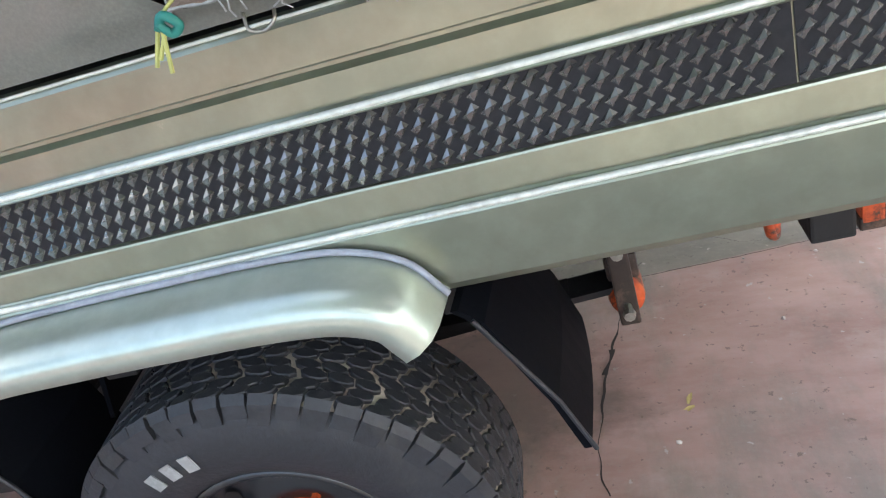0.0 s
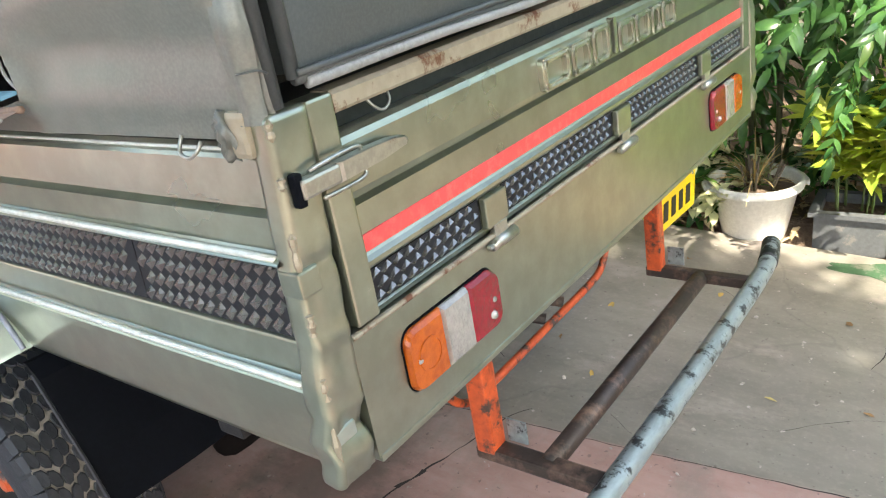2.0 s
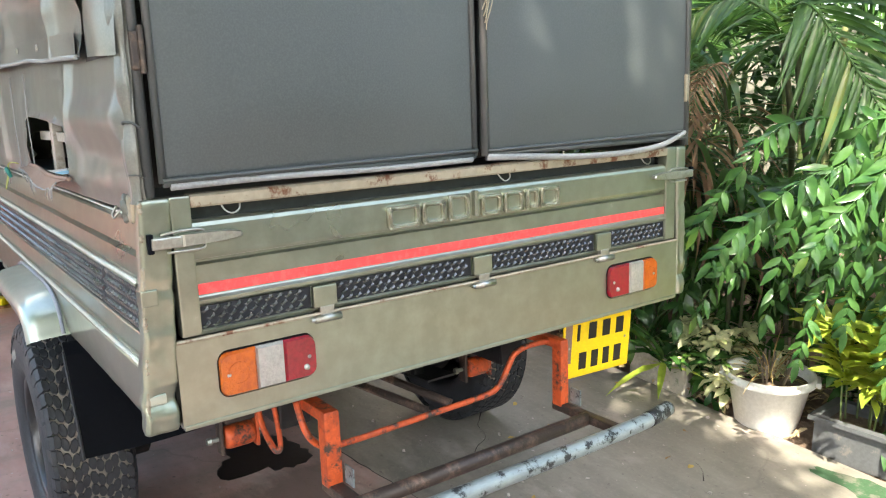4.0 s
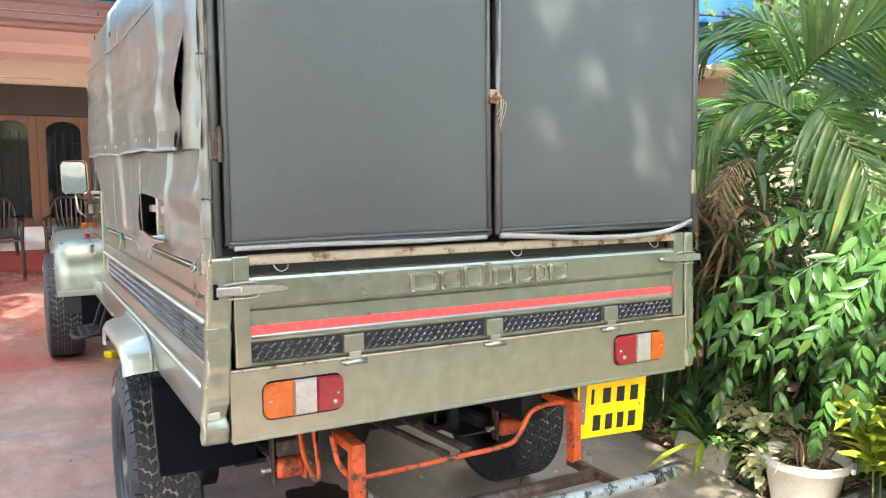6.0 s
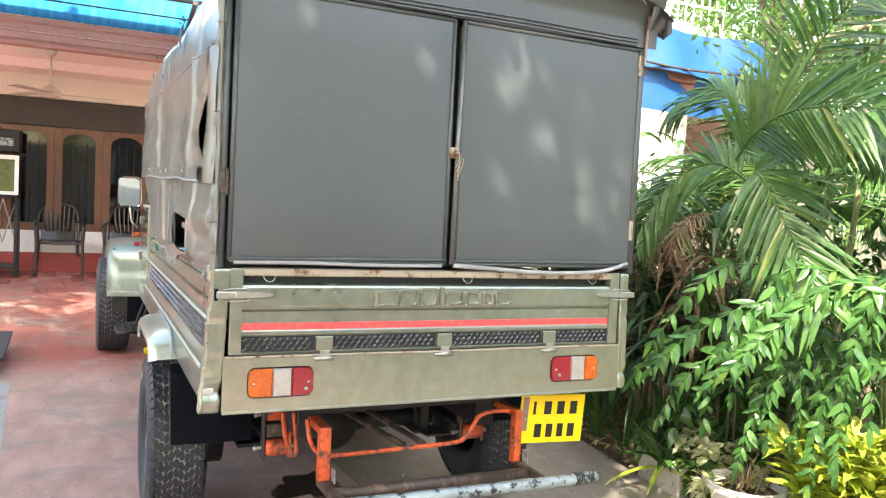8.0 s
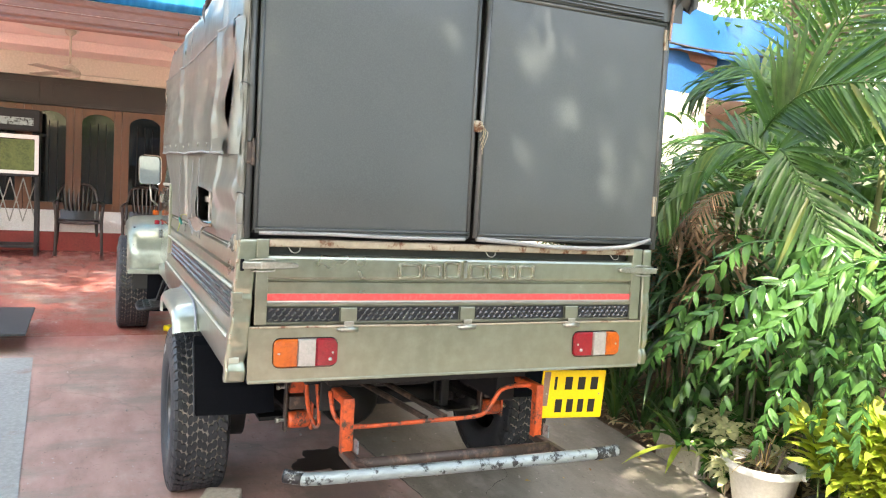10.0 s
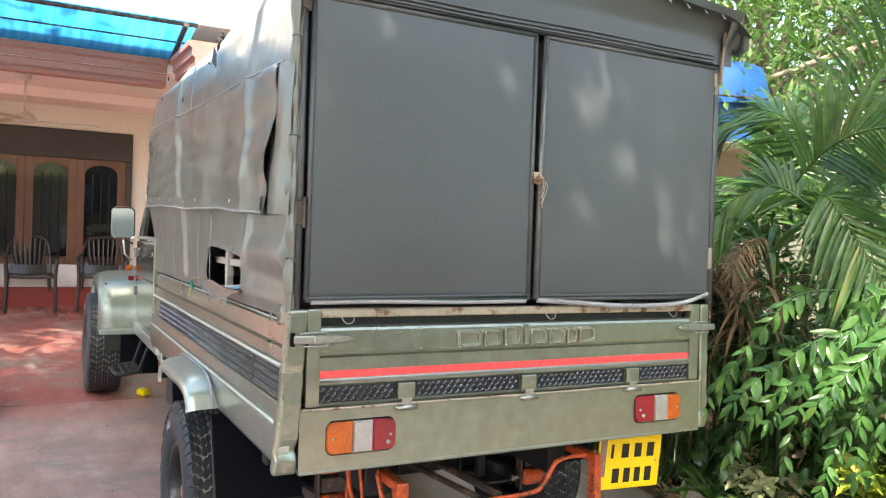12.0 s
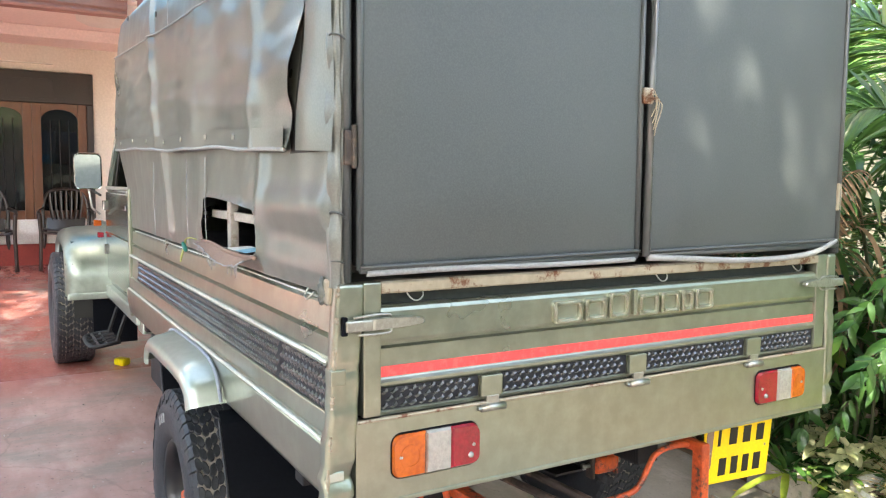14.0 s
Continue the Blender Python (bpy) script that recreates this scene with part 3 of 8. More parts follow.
# rear wing flare
def flare(y_sign, y_at, cx):
    prof = [(0.012, 0.002), (-0.002, 0.0), (-0.03, -0.004), (-0.075, -0.012), (-0.100, -0.024), (-0.112, -0.045), (-0.110, -0.070), (-0.100, -0.076)]
    line = [(-0.445, 0.800), (-0.435, 0.850), (-0.385, 0.905), (-0.30, 0.928), (-0.15, 0.934), (0.0, 0.936), (0.15, 0.936), (0.27, 0.925), (0.35, 0.890), (0.385, 0.84), (0.395, 0.822)]
    pts = smooth_line([(cx + a, 0, b) for a, b in line], 5)
    bm = bmesh.new()
    rows = []
    for i, p in enumerate(pts):
        d = (pts[min(i + 1, len(pts) - 1)] - pts[max(i - 1, 0)]).normalized()
        inward = Vector((d.z, 0, -d.x))
        rows.append([bm.verts.new((p.x + inward.x * -h, y_at + y_sign * y, p.z + inward.z * -h)) for y, h in prof])
    for a, b in zip(rows, rows[1:]):
        for k in range(len(prof) - 1):
            bm.faces.new((a[k], a[k + 1], b[k + 1], b[k]))
    return part("wheel_flare", bm, PAINT_FENDER, truck, "bulged wheel flare in lightened olive paint", smooth=True), pts


fl, line_pts = flare(1, -0.001, -1.24)
part("flare_trim", tube([p + Vector((0, -0.019, 0.004)) for p in line_pts], 0.0055, 6), PIPING, fl, "pale grey rubber piping", smooth=True)
flare(-1, 1.701, -1.24)


# wheels
def wheel(cx, cy, cz, r, w, parent, outward, hub_mat):
    """Tyre with shoulder blocks and zigzag tread, steel rim and hub; outward is -1 towards -y."""
    o = outward
    prof = [(0.205, -0.080), (0.215, -0.105), (0.235, -0.118), (0.270, -0.127), (0.305, -0.128), (0.335, -0.122), (0.355, -0.112), (0.364, -0.100), (0.366, -0.06), (0.367, 0.0), (0.366, 0.06), (0.364, 0.100),
            (0.355, 0.112), (0.335, 0.122), (0.305, 0.128), (0.270, 0.127), (0.235, 0.118), (0.215, 0.105), (0.205, 0.080)]
    k = r / 0.385
    wh = new("wheel", None)
    wh.parent = parent
    wh.location = (cx, cy, cz)
    wh.empty_display_size = 0.1
    part("tyre", lathe([(a * k, b * w / 0.256) for a, b in prof], 64, 'y'), TYRE, wh, "all-terrain tyre with dusty blocks", smooth=True)
    V, F = [], []

    def block(a0, a1, y0, y1, r0, r1, skew=0.0):
        """A rounded lobe of the tread between two turns and two widths."""
        b = len(V)
        am, ym, ha, hy = (a0 + a1) / 2, (y0 + y1) / 2, (a1 - a0) / 2, (y1 - y0) / 2
        for rr, grow in ((r0, 1.0), (r1 - 0.002, 0.97), (r1, 0.84)):
            for pa, py in ((-1, -0.45), (-0.45, -1), (0.45, -1), (1, -0.45), (1, 0.45), (0.45, 1), (-0.45, 1), (-1, 0.45)):
                yy = ym + py * hy * grow
                t = am + pa * ha * grow + skew * (yy - ym)
                V.append((rr * math.cos(t), yy, rr * math.sin(t)))
        F.append([b + 16 + q for q in range(8)])
        for ring in (0, 8):
            for q in range(8):
                F.append((b + ring + q, b + ring + (q + 1) % 8, b + ring + 8 + (q + 1) % 8, b + ring + 8 + q))
    n = 54
    step = 2 * math.pi / n
    half = w / 2 * 0.84
    rows = 5
    tr_rng = random.Random(17)
    # interlocking blocks: each is two lobes, set off from one another round the tyre
    for i in range(n):
        for j in range(rows):
            y0 = -half + 2 * half * j / rows
            dy = 2 * half / rows
            off = step * (0.5 if j % 2 else 0.0) + step * tr_rng.uniform(-0.06, 0.06)
            a0 = i * step + off
            turn = 0.30 * (1 if j % 2 else -1)
            block(a0, a0 + step * 0.93, y0 + dy * 0.0, y0 + dy * 0.53, 0.366 * k, r, skew=tr_rng.uniform(0.3, 1.7) * (1 if j % 2 else -1))
            block(a0 + step * turn, a0 + step * (0.92 + turn), y0 + dy * 0.46, y0 + dy * 0.99, 0.366 * k, r - 0.0006, skew=tr_rng.uniform(0.3, 1.7) * (1 if j % 2 else -1))
        for s in (-1, 1):
            # shoulder lugs run a little way down the sidewall
            b = len(V)
            a0, a1 = i * step + step * tr_rng.uniform(0.0, 0.07), i * step + step * tr_rng.uniform(0.88, 0.98)
            low = (0.336 if i % 2 else 0.350) + tr_rng.uniform(-0.004, 0.004)
            slant = step * tr_rng.uniform(-0.10, 0.16)
            for rr, yy, lift in ((r, 0.106, 0.0), (0.372 * k, 0.114, 0.003), (low * k, 0.1215, 0.0015)):
                for aa in (a0 + slant * (r - rr) / 0.03, a1 + slant * (r - rr) / 0.03):
                    V.append((rr * math.cos(aa), s * (yy + lift) * w / 0.256, rr * math.sin(aa)))
            for rr, yy in ((0.360 * k, 0.100), (0.354 * k, 0.108), (low * k, 0.115)):
                for aa in (a0 + slant * (r - rr) / 0.03, a1 + slant * (r - rr) / 0.03):
                    V.append((rr * math.cos(aa), s * yy * w / 0.256, rr * math.sin(aa)))
            for ids in ((0, 1, 3, 2), (2, 3, 5, 4), (0, 2, 8, 6), (2, 4, 10, 8), (1, 3, 9, 7), (3, 5, 11, 9), (4, 5, 11, 10), (0, 1, 7, 6)):
                F.append([b + q for q in ids])
    part("tread_base", lathe([(0.362 * k, -0.104), (0.3765 * k, -0.100), (0.3785 * k, 0.0), (0.3765 * k, 0.100), (0.362 * k, 0.104)], 64, 'y'), GROOVE, wh, "dust-filled tread grooves", smooth=True)
    raw("tread", V, F, TYRE, wh, "chunky zigzag tread", kind="stuff")
    rim = [(0.212, 0.102), (0.206, 0.108), (0.196, 0.100), (0.190, 0.070), (0.186, 0.030), (0.170, 0.010), (0.120, 0.018), (0.095, 0.034), (0.062, 0.030), (0.06, 0.0)]
    part("rim", lathe([(a * k, o * b * w / 0.256) for a, b in rim] + [(0.05 * k, -o * 0.05)], 48, 'y'), STEEL_RIM, wh, "black steel rim", smooth=True)
    part("hub", lathe([(0.0005, o * 0.085), (0.028, o * 0.083), (0.034, o * 0.072), (0.048, o * 0.060), (0.052, o * 0.028), (0.058, o * 0.01)], 20, 'y'), hub_mat, wh, "orange-painted hub", smooth=False)
    for i in range(6):
        a = 2 * math.pi * i / 6
        c = Vector((0.070 * k * math.cos(a), 0, 0.070 * k * math.sin(a)))
        part("wheel_nut", lathe([(0.0005, o * 0.052), (0.009, o * 0.050), (0.010, o * 0.026)], 6, 'y', c), hub_mat, wh)
        a += math.pi / 6
        part("rim_slot", lathe([(0.0005, o * 0.020), (0.017, o * 0.0195)], 12, 'y', (0.146 * k * math.cos(a), 0, 0.146 * k * math.sin(a))), INK, wh)
    # pale worn lettering on the sidewall, as plain bars
    for i in range(3):
        a = radians(104 + 8 * i)
        bm = box(-0.011, 0.011, -0.001, 0.001, -0.016, 0.016)
        bm.transform(Matrix.Translation((0.288 * k * math.cos(a), o * 0.1295 * w / 0.256, 0.288 * k * math.sin(a))) @ Matrix.Rotation(radians(90) - a, 4, 'Y'))
        part("letter_bar", bm, CANVAS_HEM, wh)
    return wh


wheel(-1.24, 0.026, 0.385, 0.385, 0.256, truck, -1, ORANGE)
wheel(-1.24, 1.674, 0.385, 0.385, 0.256, truck, 1, ORANGE)
wheel(-4.45, -0.140, 0.612, 0.385, 0.256, truck, -1, BLACK)
wheel(-4.45, 1.840, 0.612, 0.385, 0.256, truck, 1, BLACK)

# mudflaps
def mudflap(y0, y1, x, top, bottom):
    bm = extrude_y([(x - 0.13, top), (x - 0.10, top - 0.03), (x - 0.03, top - 0.20), (x, bottom), (x - 0.012, bottom), (x - 0.042, top - 0.20), (x - 0.112, top - 0.03), (x - 0.142, top)], y0, y1, 8,
                   lambda a, b, c: (a + 0.012 * math.sin(b * 9), b, c), closed=True)
    flap = part("mudflap", bm, RUBBER, truck, "black rubber mudflap")
    part("flap_edge", tube([(x - 0.118, y0 - 0.003, top - 0.02), (x - 0.03, y0 - 0.004, top - 0.20), (x + 0.004, y0 - 0.003, bottom)], 0.0042, 6), TYRE, flap, "grey worn edge")


mudflap(-0.028, 0.300, -0.705, 0.800, 0.490)
mudflap(1.40, 1.72, -0.705, 0.800, 0.490)
mudflap(-0.02, 0.25, -1.70, 0.80, 0.47)

# chassis, axle, springs, exhaust
for y in (0.395, 1.165):
    rail = part("chassis_rail", box(-4.9, -0.30, y, y + 0.075, 0.595, 0.765, 0.008), BLACK, truck)
    part("rail_end", box(-0.300, -0.285, y - 0.006, y + 0.081, 0.60, 0.76, 0.004), BLACK, rail)
part("rear_cross_rail", box(-0.30, -0.22, 0.40, 1.26, 0.715, 0.765, 0.006), BLACK, truck)
axle = part("rear_axle", tube([(-1.24, 0.10, 0.39), (-1.24, 0.6, 0.39), (-1.24, 1.1, 0.39), (-1.24, 1.6, 0.39)], 0.048, 12), BLACK, truck, smooth=True)
part("differential", lathe([(0.001, -0.17), (0.09, -0.15), (0.14, -0.07), (0.155, 0.0), (0.14, 0.07), (0.09, 0.15), (0.001, 0.17)], 20, 'x', (-1.24, 0.80, 0.40)), BLACK, axle, smooth=True)
for y in (0.20, 1.50):
    part("brake_drum", lathe([(0.001, -0.07), (0.13, -0.065), (0.15, -0.04), (0.15, 0.05), (0.06, 0.07)], 20, 'y', (-1.24, y, 0.39)), BLACK, axle, smooth=True)
for y in (0.385, 1.305):
    spring = part("leaf_spring", extrude_y([(-0.60, 0.495), (-0.8, 0.48), (-1.24, 0.475), (-1.7, 0.52), (-2.0, 0.58), (-2.0, 0.592), (-1.7, 0.535), (-1.24, 0.49), (-0.8, 0.494), (-0.60, 0.51)], y - 0.035, y + 0.035, 2, closed=True), BLACK, truck, "stack of black leaf springs")
    for i in range(5):
        a = 0.10 + 0.10 * i
        part("leaf", extrude_y([(-0.62 - a, 0.492 - 0.013 * i), (-1.24, 0.462 - 0.014 * i), (-1.95 + a, 0.545 - 0.013 * i), (-1.95 + a, 0.556 - 0.013 * i), (-1.24, 0.474 - 0.014 * i), (-0.62 - a, 0.503 - 0.013 * i)], y - 0.034, y + 0.034, 2, closed=True), BLACK, spring)
    for x in (-1.14, -1.34):
        part("u_bolt", tube(smooth_line([(x, y - 0.05, 0.36), (x, y - 0.05, 0.50), (x, y, 0.515), (x, y + 0.05, 0.50), (x, y + 0.05, 0.36)], 4), 0.008, 6), BLACK, spring)
    part("spring_plate", box(-1.36, -1.12, y - 0.065, y + 0.065, 0.325, 0.345, 0.004), BLACK, spring)
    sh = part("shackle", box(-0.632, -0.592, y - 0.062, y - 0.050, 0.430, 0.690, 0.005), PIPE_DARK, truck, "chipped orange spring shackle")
    part("shackle_plate", box(-0.632, -0.592, y + 0.050, y + 0.062, 0.430, 0.690, 0.005), ORANGE, sh)
    part("shackle_hanger", extrude_y([(-0.66, 0.77), (-0.55, 0.77), (-0.555, 0.66), (-0.580, 0.600), (-0.640, 0.600), (-0.655, 0.66)], y - 0.046, y + 0.046, 2, closed=True), ORANGE, sh)
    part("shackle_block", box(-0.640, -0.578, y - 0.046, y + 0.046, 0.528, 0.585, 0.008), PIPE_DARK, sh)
    part("shackle_eye", lathe([(0.001, -0.046), (0.032, -0.044), (0.036, -0.030), (0.036, 0.030), (0.032, 0.044), (0.001, 0.046)], 16, 'y', (-0.610, y, 0.478)), ORANGE, sh, smooth=True)
    for z in (0.478, 0.62):
        part("shackle_bolt", lathe([(0.001, -0.098), (0.011, -0.097), (0.013, -0.085), (0.008, -0.080), (0.008, 0.075), (0.013, 0.078), (0.001, 0.090)], 8, 'y', (-0.612, y, z)), PLATED, sh)
    part("damper", tube([(-1.12, y + 0.09, 0.40), (-1.0, y + 0.07, 0.55), (-1.0, y + 0.07, 0.55), (-0.86, y + 0.05, 0.74)], [0.026, 0.026, 0.034, 0.034], 12), BLACK, truck, smooth=True)
hook = part("recovery_hook", tube(smooth_line([(-0.345, 0.346, 0.72), (-0.340, 0.354, 0.62), (-0.330, 0.376, 0.545), (-0.322, 0.388, 0.528), (-0.318, 0.396, 0.545), (-0.322, 0.392, 0.62), (-0.330, 0.384, 0.70)], 5), 0.0075, 8, flat=1.5), ORANGE, truck, "chipped orange hanging hook strap", smooth=True)
part("hook_plate", box(-0.36, -0.31, 0.335, 0.395, 0.70, 0.745, 0.005), BLACK, hook)
part("exhaust_pipe", tube(smooth_line([(-1.02, 0.29, 0.42), (-1.10, 0.28, 0.50), (-1.5, 0.30, 0.62), (-2.2, 0.40, 0.56), (-3.0, 0.5, 0.56)], 5), 0.028, 12), BLACK, truck, "sooty exhaust pipe", smooth=True)
part("cross_tube", tube(smooth_line([(-0.62, 0.48, 0.70), (-0.60, 0.55, 0.655), (-0.60, 0.62, 0.630), (-0.60, 0.85, 0.628), (-0.60, 0.98, 0.636), (-0.60, 1.06, 0.68), (-0.60, 1.13, 0.735)], 5), 0.022, 10), BLACK, truck, "bent black cross tube", smooth=True)
part("brake_pipe", tube(smooth_line([(-0.30, 0.52, 0.70), (-0.6, 0.70, 0.64), (-1.1, 0.78, 0.55)], 5), 0.008, 8), BLACK, truck, smooth=True)
for dy, z0 in ((0.0, 0.655), (0.085, 0.665)):
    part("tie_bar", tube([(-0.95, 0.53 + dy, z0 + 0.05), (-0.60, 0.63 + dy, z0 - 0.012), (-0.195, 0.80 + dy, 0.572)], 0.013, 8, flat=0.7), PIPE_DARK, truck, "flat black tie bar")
part("hanger_plate", box(-0.72, -0.69, 1.085, 1.125, 0.46, 0.70, 0.005), BLACK, truck)
part("hanger_foot", extrude_y([(-0.80, 0.455), (-0.60, 0.470), (-0.60, 0.478), (-0.80, 0.465)], 1.08, 1.20, 2, closed=True), BLACK, truck)
# guessed dark masses added under the bed, where they block light
part("fuel_tank", box(-2.40, -1.62, 0.50, 1.14, 0.24, 0.70, 0.05, seg=3), BLACK, truck, "black box added under the bed as a guessed fuel tank")
part("tank_cover", box(-1.60, -1.50, 0.43, 1.20, 0.44, 0.76, 0.01), BLACK, truck)
part("side_tank", box(-2.5, -1.75, 1.30, 1.62, 0.36, 0.72, 0.04), BLACK, truck)
part("transfer_case", box(-3.2, -2.45, 0.52, 1.14, 0.30, 0.70, 0.06), BLACK, truck)
part("silencer", lathe([(0.001, -0.30), (0.07, -0.29), (0.085, -0.26), (0.085, 0.26), (0.07, 0.29), (0.001, 0.30)], 18, 'y', (-1.02, 0.80, 0.60)), BLACK, truck, smooth=True)
part("cross_member", box(-0.98, -0.92, 0.47, 1.165, 0.66, 0.75, 0.01), BLACK, truck)
part("driveshaft", tube([(-1.35, 0.80, 0.42), (-3.2, 0.80, 0.60)], 0.035, 12), BLACK, truck, smooth=True)
part("battery_box", box(-2.55, -1.8, 0.06, 0.38, 0.50, 0.74, 0.02), BLACK, truck)
for y0, y1 in ((0.18, 0.38), (1.32, 1.52)):
    part("wheel_arch_liner", extrude_y([(-1.66, 0.55), (-1.60, 0.74), (-1.42, 0.795), (-1.06, 0.795), (-0.88, 0.74), (-0.84, 0.60), (-0.85, 0.60), (-0.89, 0.73), (-1.07, 0.785), (-1.41, 0.785), (-1.59, 0.73), (-1.65, 0.55)], y0, y1, 2, closed=True), RUBBER, truck)

# rear bumper: orange brackets, crossbar, weathered tube and grey pipe
PIPE_LINE = smooth_line([(0.086, 0.176, 0.497), (0.108, 0.222, 0.493), (0.122, 0.278, 0.490), (0.130, 0.60, 0.489), (0.132, 1.0, 0.486), (0.130, 1.30, 0.484), (0.118, 1.42, 0.481), (0.098, 1.512, 0.478)], 6)
bumper = part("rear_bumper", tube(PIPE_LINE, [0.0225 + 0.0008 * lump(i, 2, 3, 1.3) for i in range(len(PIPE_LINE))], 18), PIPE, truck, "worn grey pipe bumper with black chips", smooth=True)
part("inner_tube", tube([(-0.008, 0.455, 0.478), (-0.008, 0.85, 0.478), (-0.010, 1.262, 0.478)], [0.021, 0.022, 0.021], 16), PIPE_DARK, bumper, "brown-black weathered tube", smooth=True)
for i0, i1, r in ((0, 10, 0.0238), (len(PIPE_LINE) - 9, len(PIPE_LINE), 0.0245)):
    line = PIPE_LINE[i0:i1]
    part("pipe_end", tube(line, r, 18), PIPE_CHIPPED, bumper, "black-painted pipe end, chipped to grey", smooth=True)
    end, away = (line[0], line[0] - line[1]) if i0 == 0 else (line[-1], line[-1] - line[-2])
    part("pipe_cap", tube([end, end + away.normalized() * 0.004], [0.024, 0.021], 18), BLACK, bumper)
for y, w, top in ((0.430, 0.044, 0.678), (1.254, 0.034, 0.690)):
    br = part("bracket", box(-0.152, -0.110, y, y + w, 0.484, top, 0.006), ORANGE, bumper, "chipped orange bumper bracket")
    part("bracket_arm", box(-0.34, -0.110, y, y + w, top - 0.018, top + 0.014, 0.008), ORANGE, br)
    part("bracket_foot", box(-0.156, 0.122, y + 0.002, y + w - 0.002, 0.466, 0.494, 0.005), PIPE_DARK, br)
    gus = part("gusset", plate_from([(0, 0.494), (0, 0.545), (0.004, 0.545), (0.004, 0.494)], -0.105, -0.062), PIPE, br, "pale welded gusset")
    gus.location.y = y + w + 0.002
part("crossbar", tube(smooth_line([(-0.24, 0.415, 0.69), (-0.20, 0.418, 0.62), (-0.185, 0.45, 0.575), (-0.18, 0.52, 0.562), (-0.18, 0.80, 0.566), (-0.18, 1.00, 0.570), (-0.18, 1.060, 0.588), (-0.18, 1.098, 0.640), (-0.18, 1.125, 0.674), (-0.18, 1.18, 0.688), (-0.17, 1.262, 0.690)], 5), 0.0092, 10), ORANGE, bumper, "chipped orange bent crossbar", smooth=True)

# number plate with its marks as plain bars
plate = part("number_plate", box(-0.146, -0.140, 1.304, 1.604, 0.548, 0.750, 0.004), YELLOW, truck, "yellow number plate below the bed")
plate.matrix_basis = Matrix.Translation((-0.143, 1.45, 0.65)) @ pose(0, 0, 0, -2.5, 3, 0) @ Matrix.Diagonal((1, 1.06, 1.03, 1)) @ Matrix.Translation((0.143, -1.454, -0.649))
for z0, z1, spans in ((0.668, 0.722, ((1.362, 1.374), (1.412, 1.446), (1.473, 1.507), (1.534, 1.568))), (0.572, 0.628, ((1.376, 1.408), (1.430, 1.460), (1.482, 1.510), (1.532, 1.564)))):
    for a, b in spans:
        part("mark_bar", box(-0.141, -0.1385, a, b, z0, z1, 0.001), INK, plate)
part("side_strip", box(-0.141, -0.1385, 1.312, 1.340, 0.60, 0.742, 0.001), LINING, plate)
for y in (1.33, 1.58):
    part("rivet", lathe([(0.0005, 0.003), (0.004, 0.002), (0.005, 0.0)], 8, 'x', (-0.140, y, 0.650)), PLATED, plate)
part("plate_hanger", box(-0.152, -0.147, 1.42, 1.50, 0.70, 0.80, 0.001), BLACK, plate)


# ---- canvas canopy ----
# this black floor sheet stands in for the canopy's dark inside
canopy = part("canopy", box(-2.76, -0.06, 0.06, 1.64, 1.225, 1.23), INK, truck, "dark grey vinyl canopy on a steel frame, patched and torn")


def sheet(name, f, nu, nv, material, parent, label="", hole=None):
    """A curved sheet from f(u, v), u and v from 0 to 1, with faces left out where hole(u, v) holds."""
    V = [f(i / nu, j / nv) for i in range(nu + 1) for j in range(nv + 1)]
    F = []
    for i in range(nu):
        for j in range(nv):
            if hole and hole((i + 0.5) / nu, (j + 0.5) / nv):
                continue
            a = i * (nv + 1) + j
            F.append((a, a + nv + 1, a + nv + 2, a + 1))
    return raw(name, V, F, material, parent, label, smooth=True)


SIDE_PROFILE = [(0.010, 1.256), (0.006, 1.30), (0.002, 1.50), (0.000, 1.75), (0.001, 2.00), (0.006, 2.16), (0.020, 2.27), (0.055, 2.345), (0.115, 2.395), (0.22, 2.425), (0.45, 2.452), (0.85, 2.462)]


def profile_at(v):
    """The canopy's cross-section, by arc length from the bed's rail to the ridge."""
    lengths = [0.0]
    for a, b in zip(SIDE_PROFILE, SIDE_PROFILE[1:]):
        lengths.append(lengths[-1] + math.dist(a, b))
    s = v * lengths[-1]
    for k in range(len(lengths) - 1):
        if s <= lengths[k + 1] + 1e-9:
            t = (s - lengths[k]) / (lengths[k + 1] - lengths[k])
            return tuple(SIDE_PROFILE[k][i] + t * (SIDE_PROFILE[k + 1][i] - SIDE_PROFILE[k][i]) for i in (0, 1))
    return SIDE_PROFILE[-1]


TEAR = [(-1.050, 1.436), (-1.00, 1.446), (-0.90, 1.444), (-0.80, 1.440), (-0.66, 1.430), (-0.520, 1.418), (-0.478, 1.38), (-0.462, 1.312), (-0.60, 1.292), (-0.86, 1.286), (-1.035, 1.288), (-1.085, 1.324), (-1.062, 1.38)]


def inside_tear(x, z):
    odd = False
    for (xa, za), (xb, zb) in zip(TEAR, TEAR[1:] + TEAR[:1]):
        if (za > z) != (zb > z) and x < xa + (z - za) * (xb - xa) / (zb - za):
            odd = not odd
    return odd


def on_outline(x, z):
    """The point of the tear's outline nearest to (x, z)."""
    best = None
    for (xa, za), (xb, zb) in zip(TEAR, TEAR[1:] + TEAR[:1]):
        t = ((x - xa) * (xb - xa) + (z - za) * (zb - za)) / ((xb - xa) ** 2 + (zb - za) ** 2)
        t = min(1.0, max(0.0, t))
        q = (xa + t * (xb - xa), za + t * (zb - za))
        d = math.dist(q, (x, z))
        if best is None or d < best[0]:
            best = (d, q)
    return best[1]


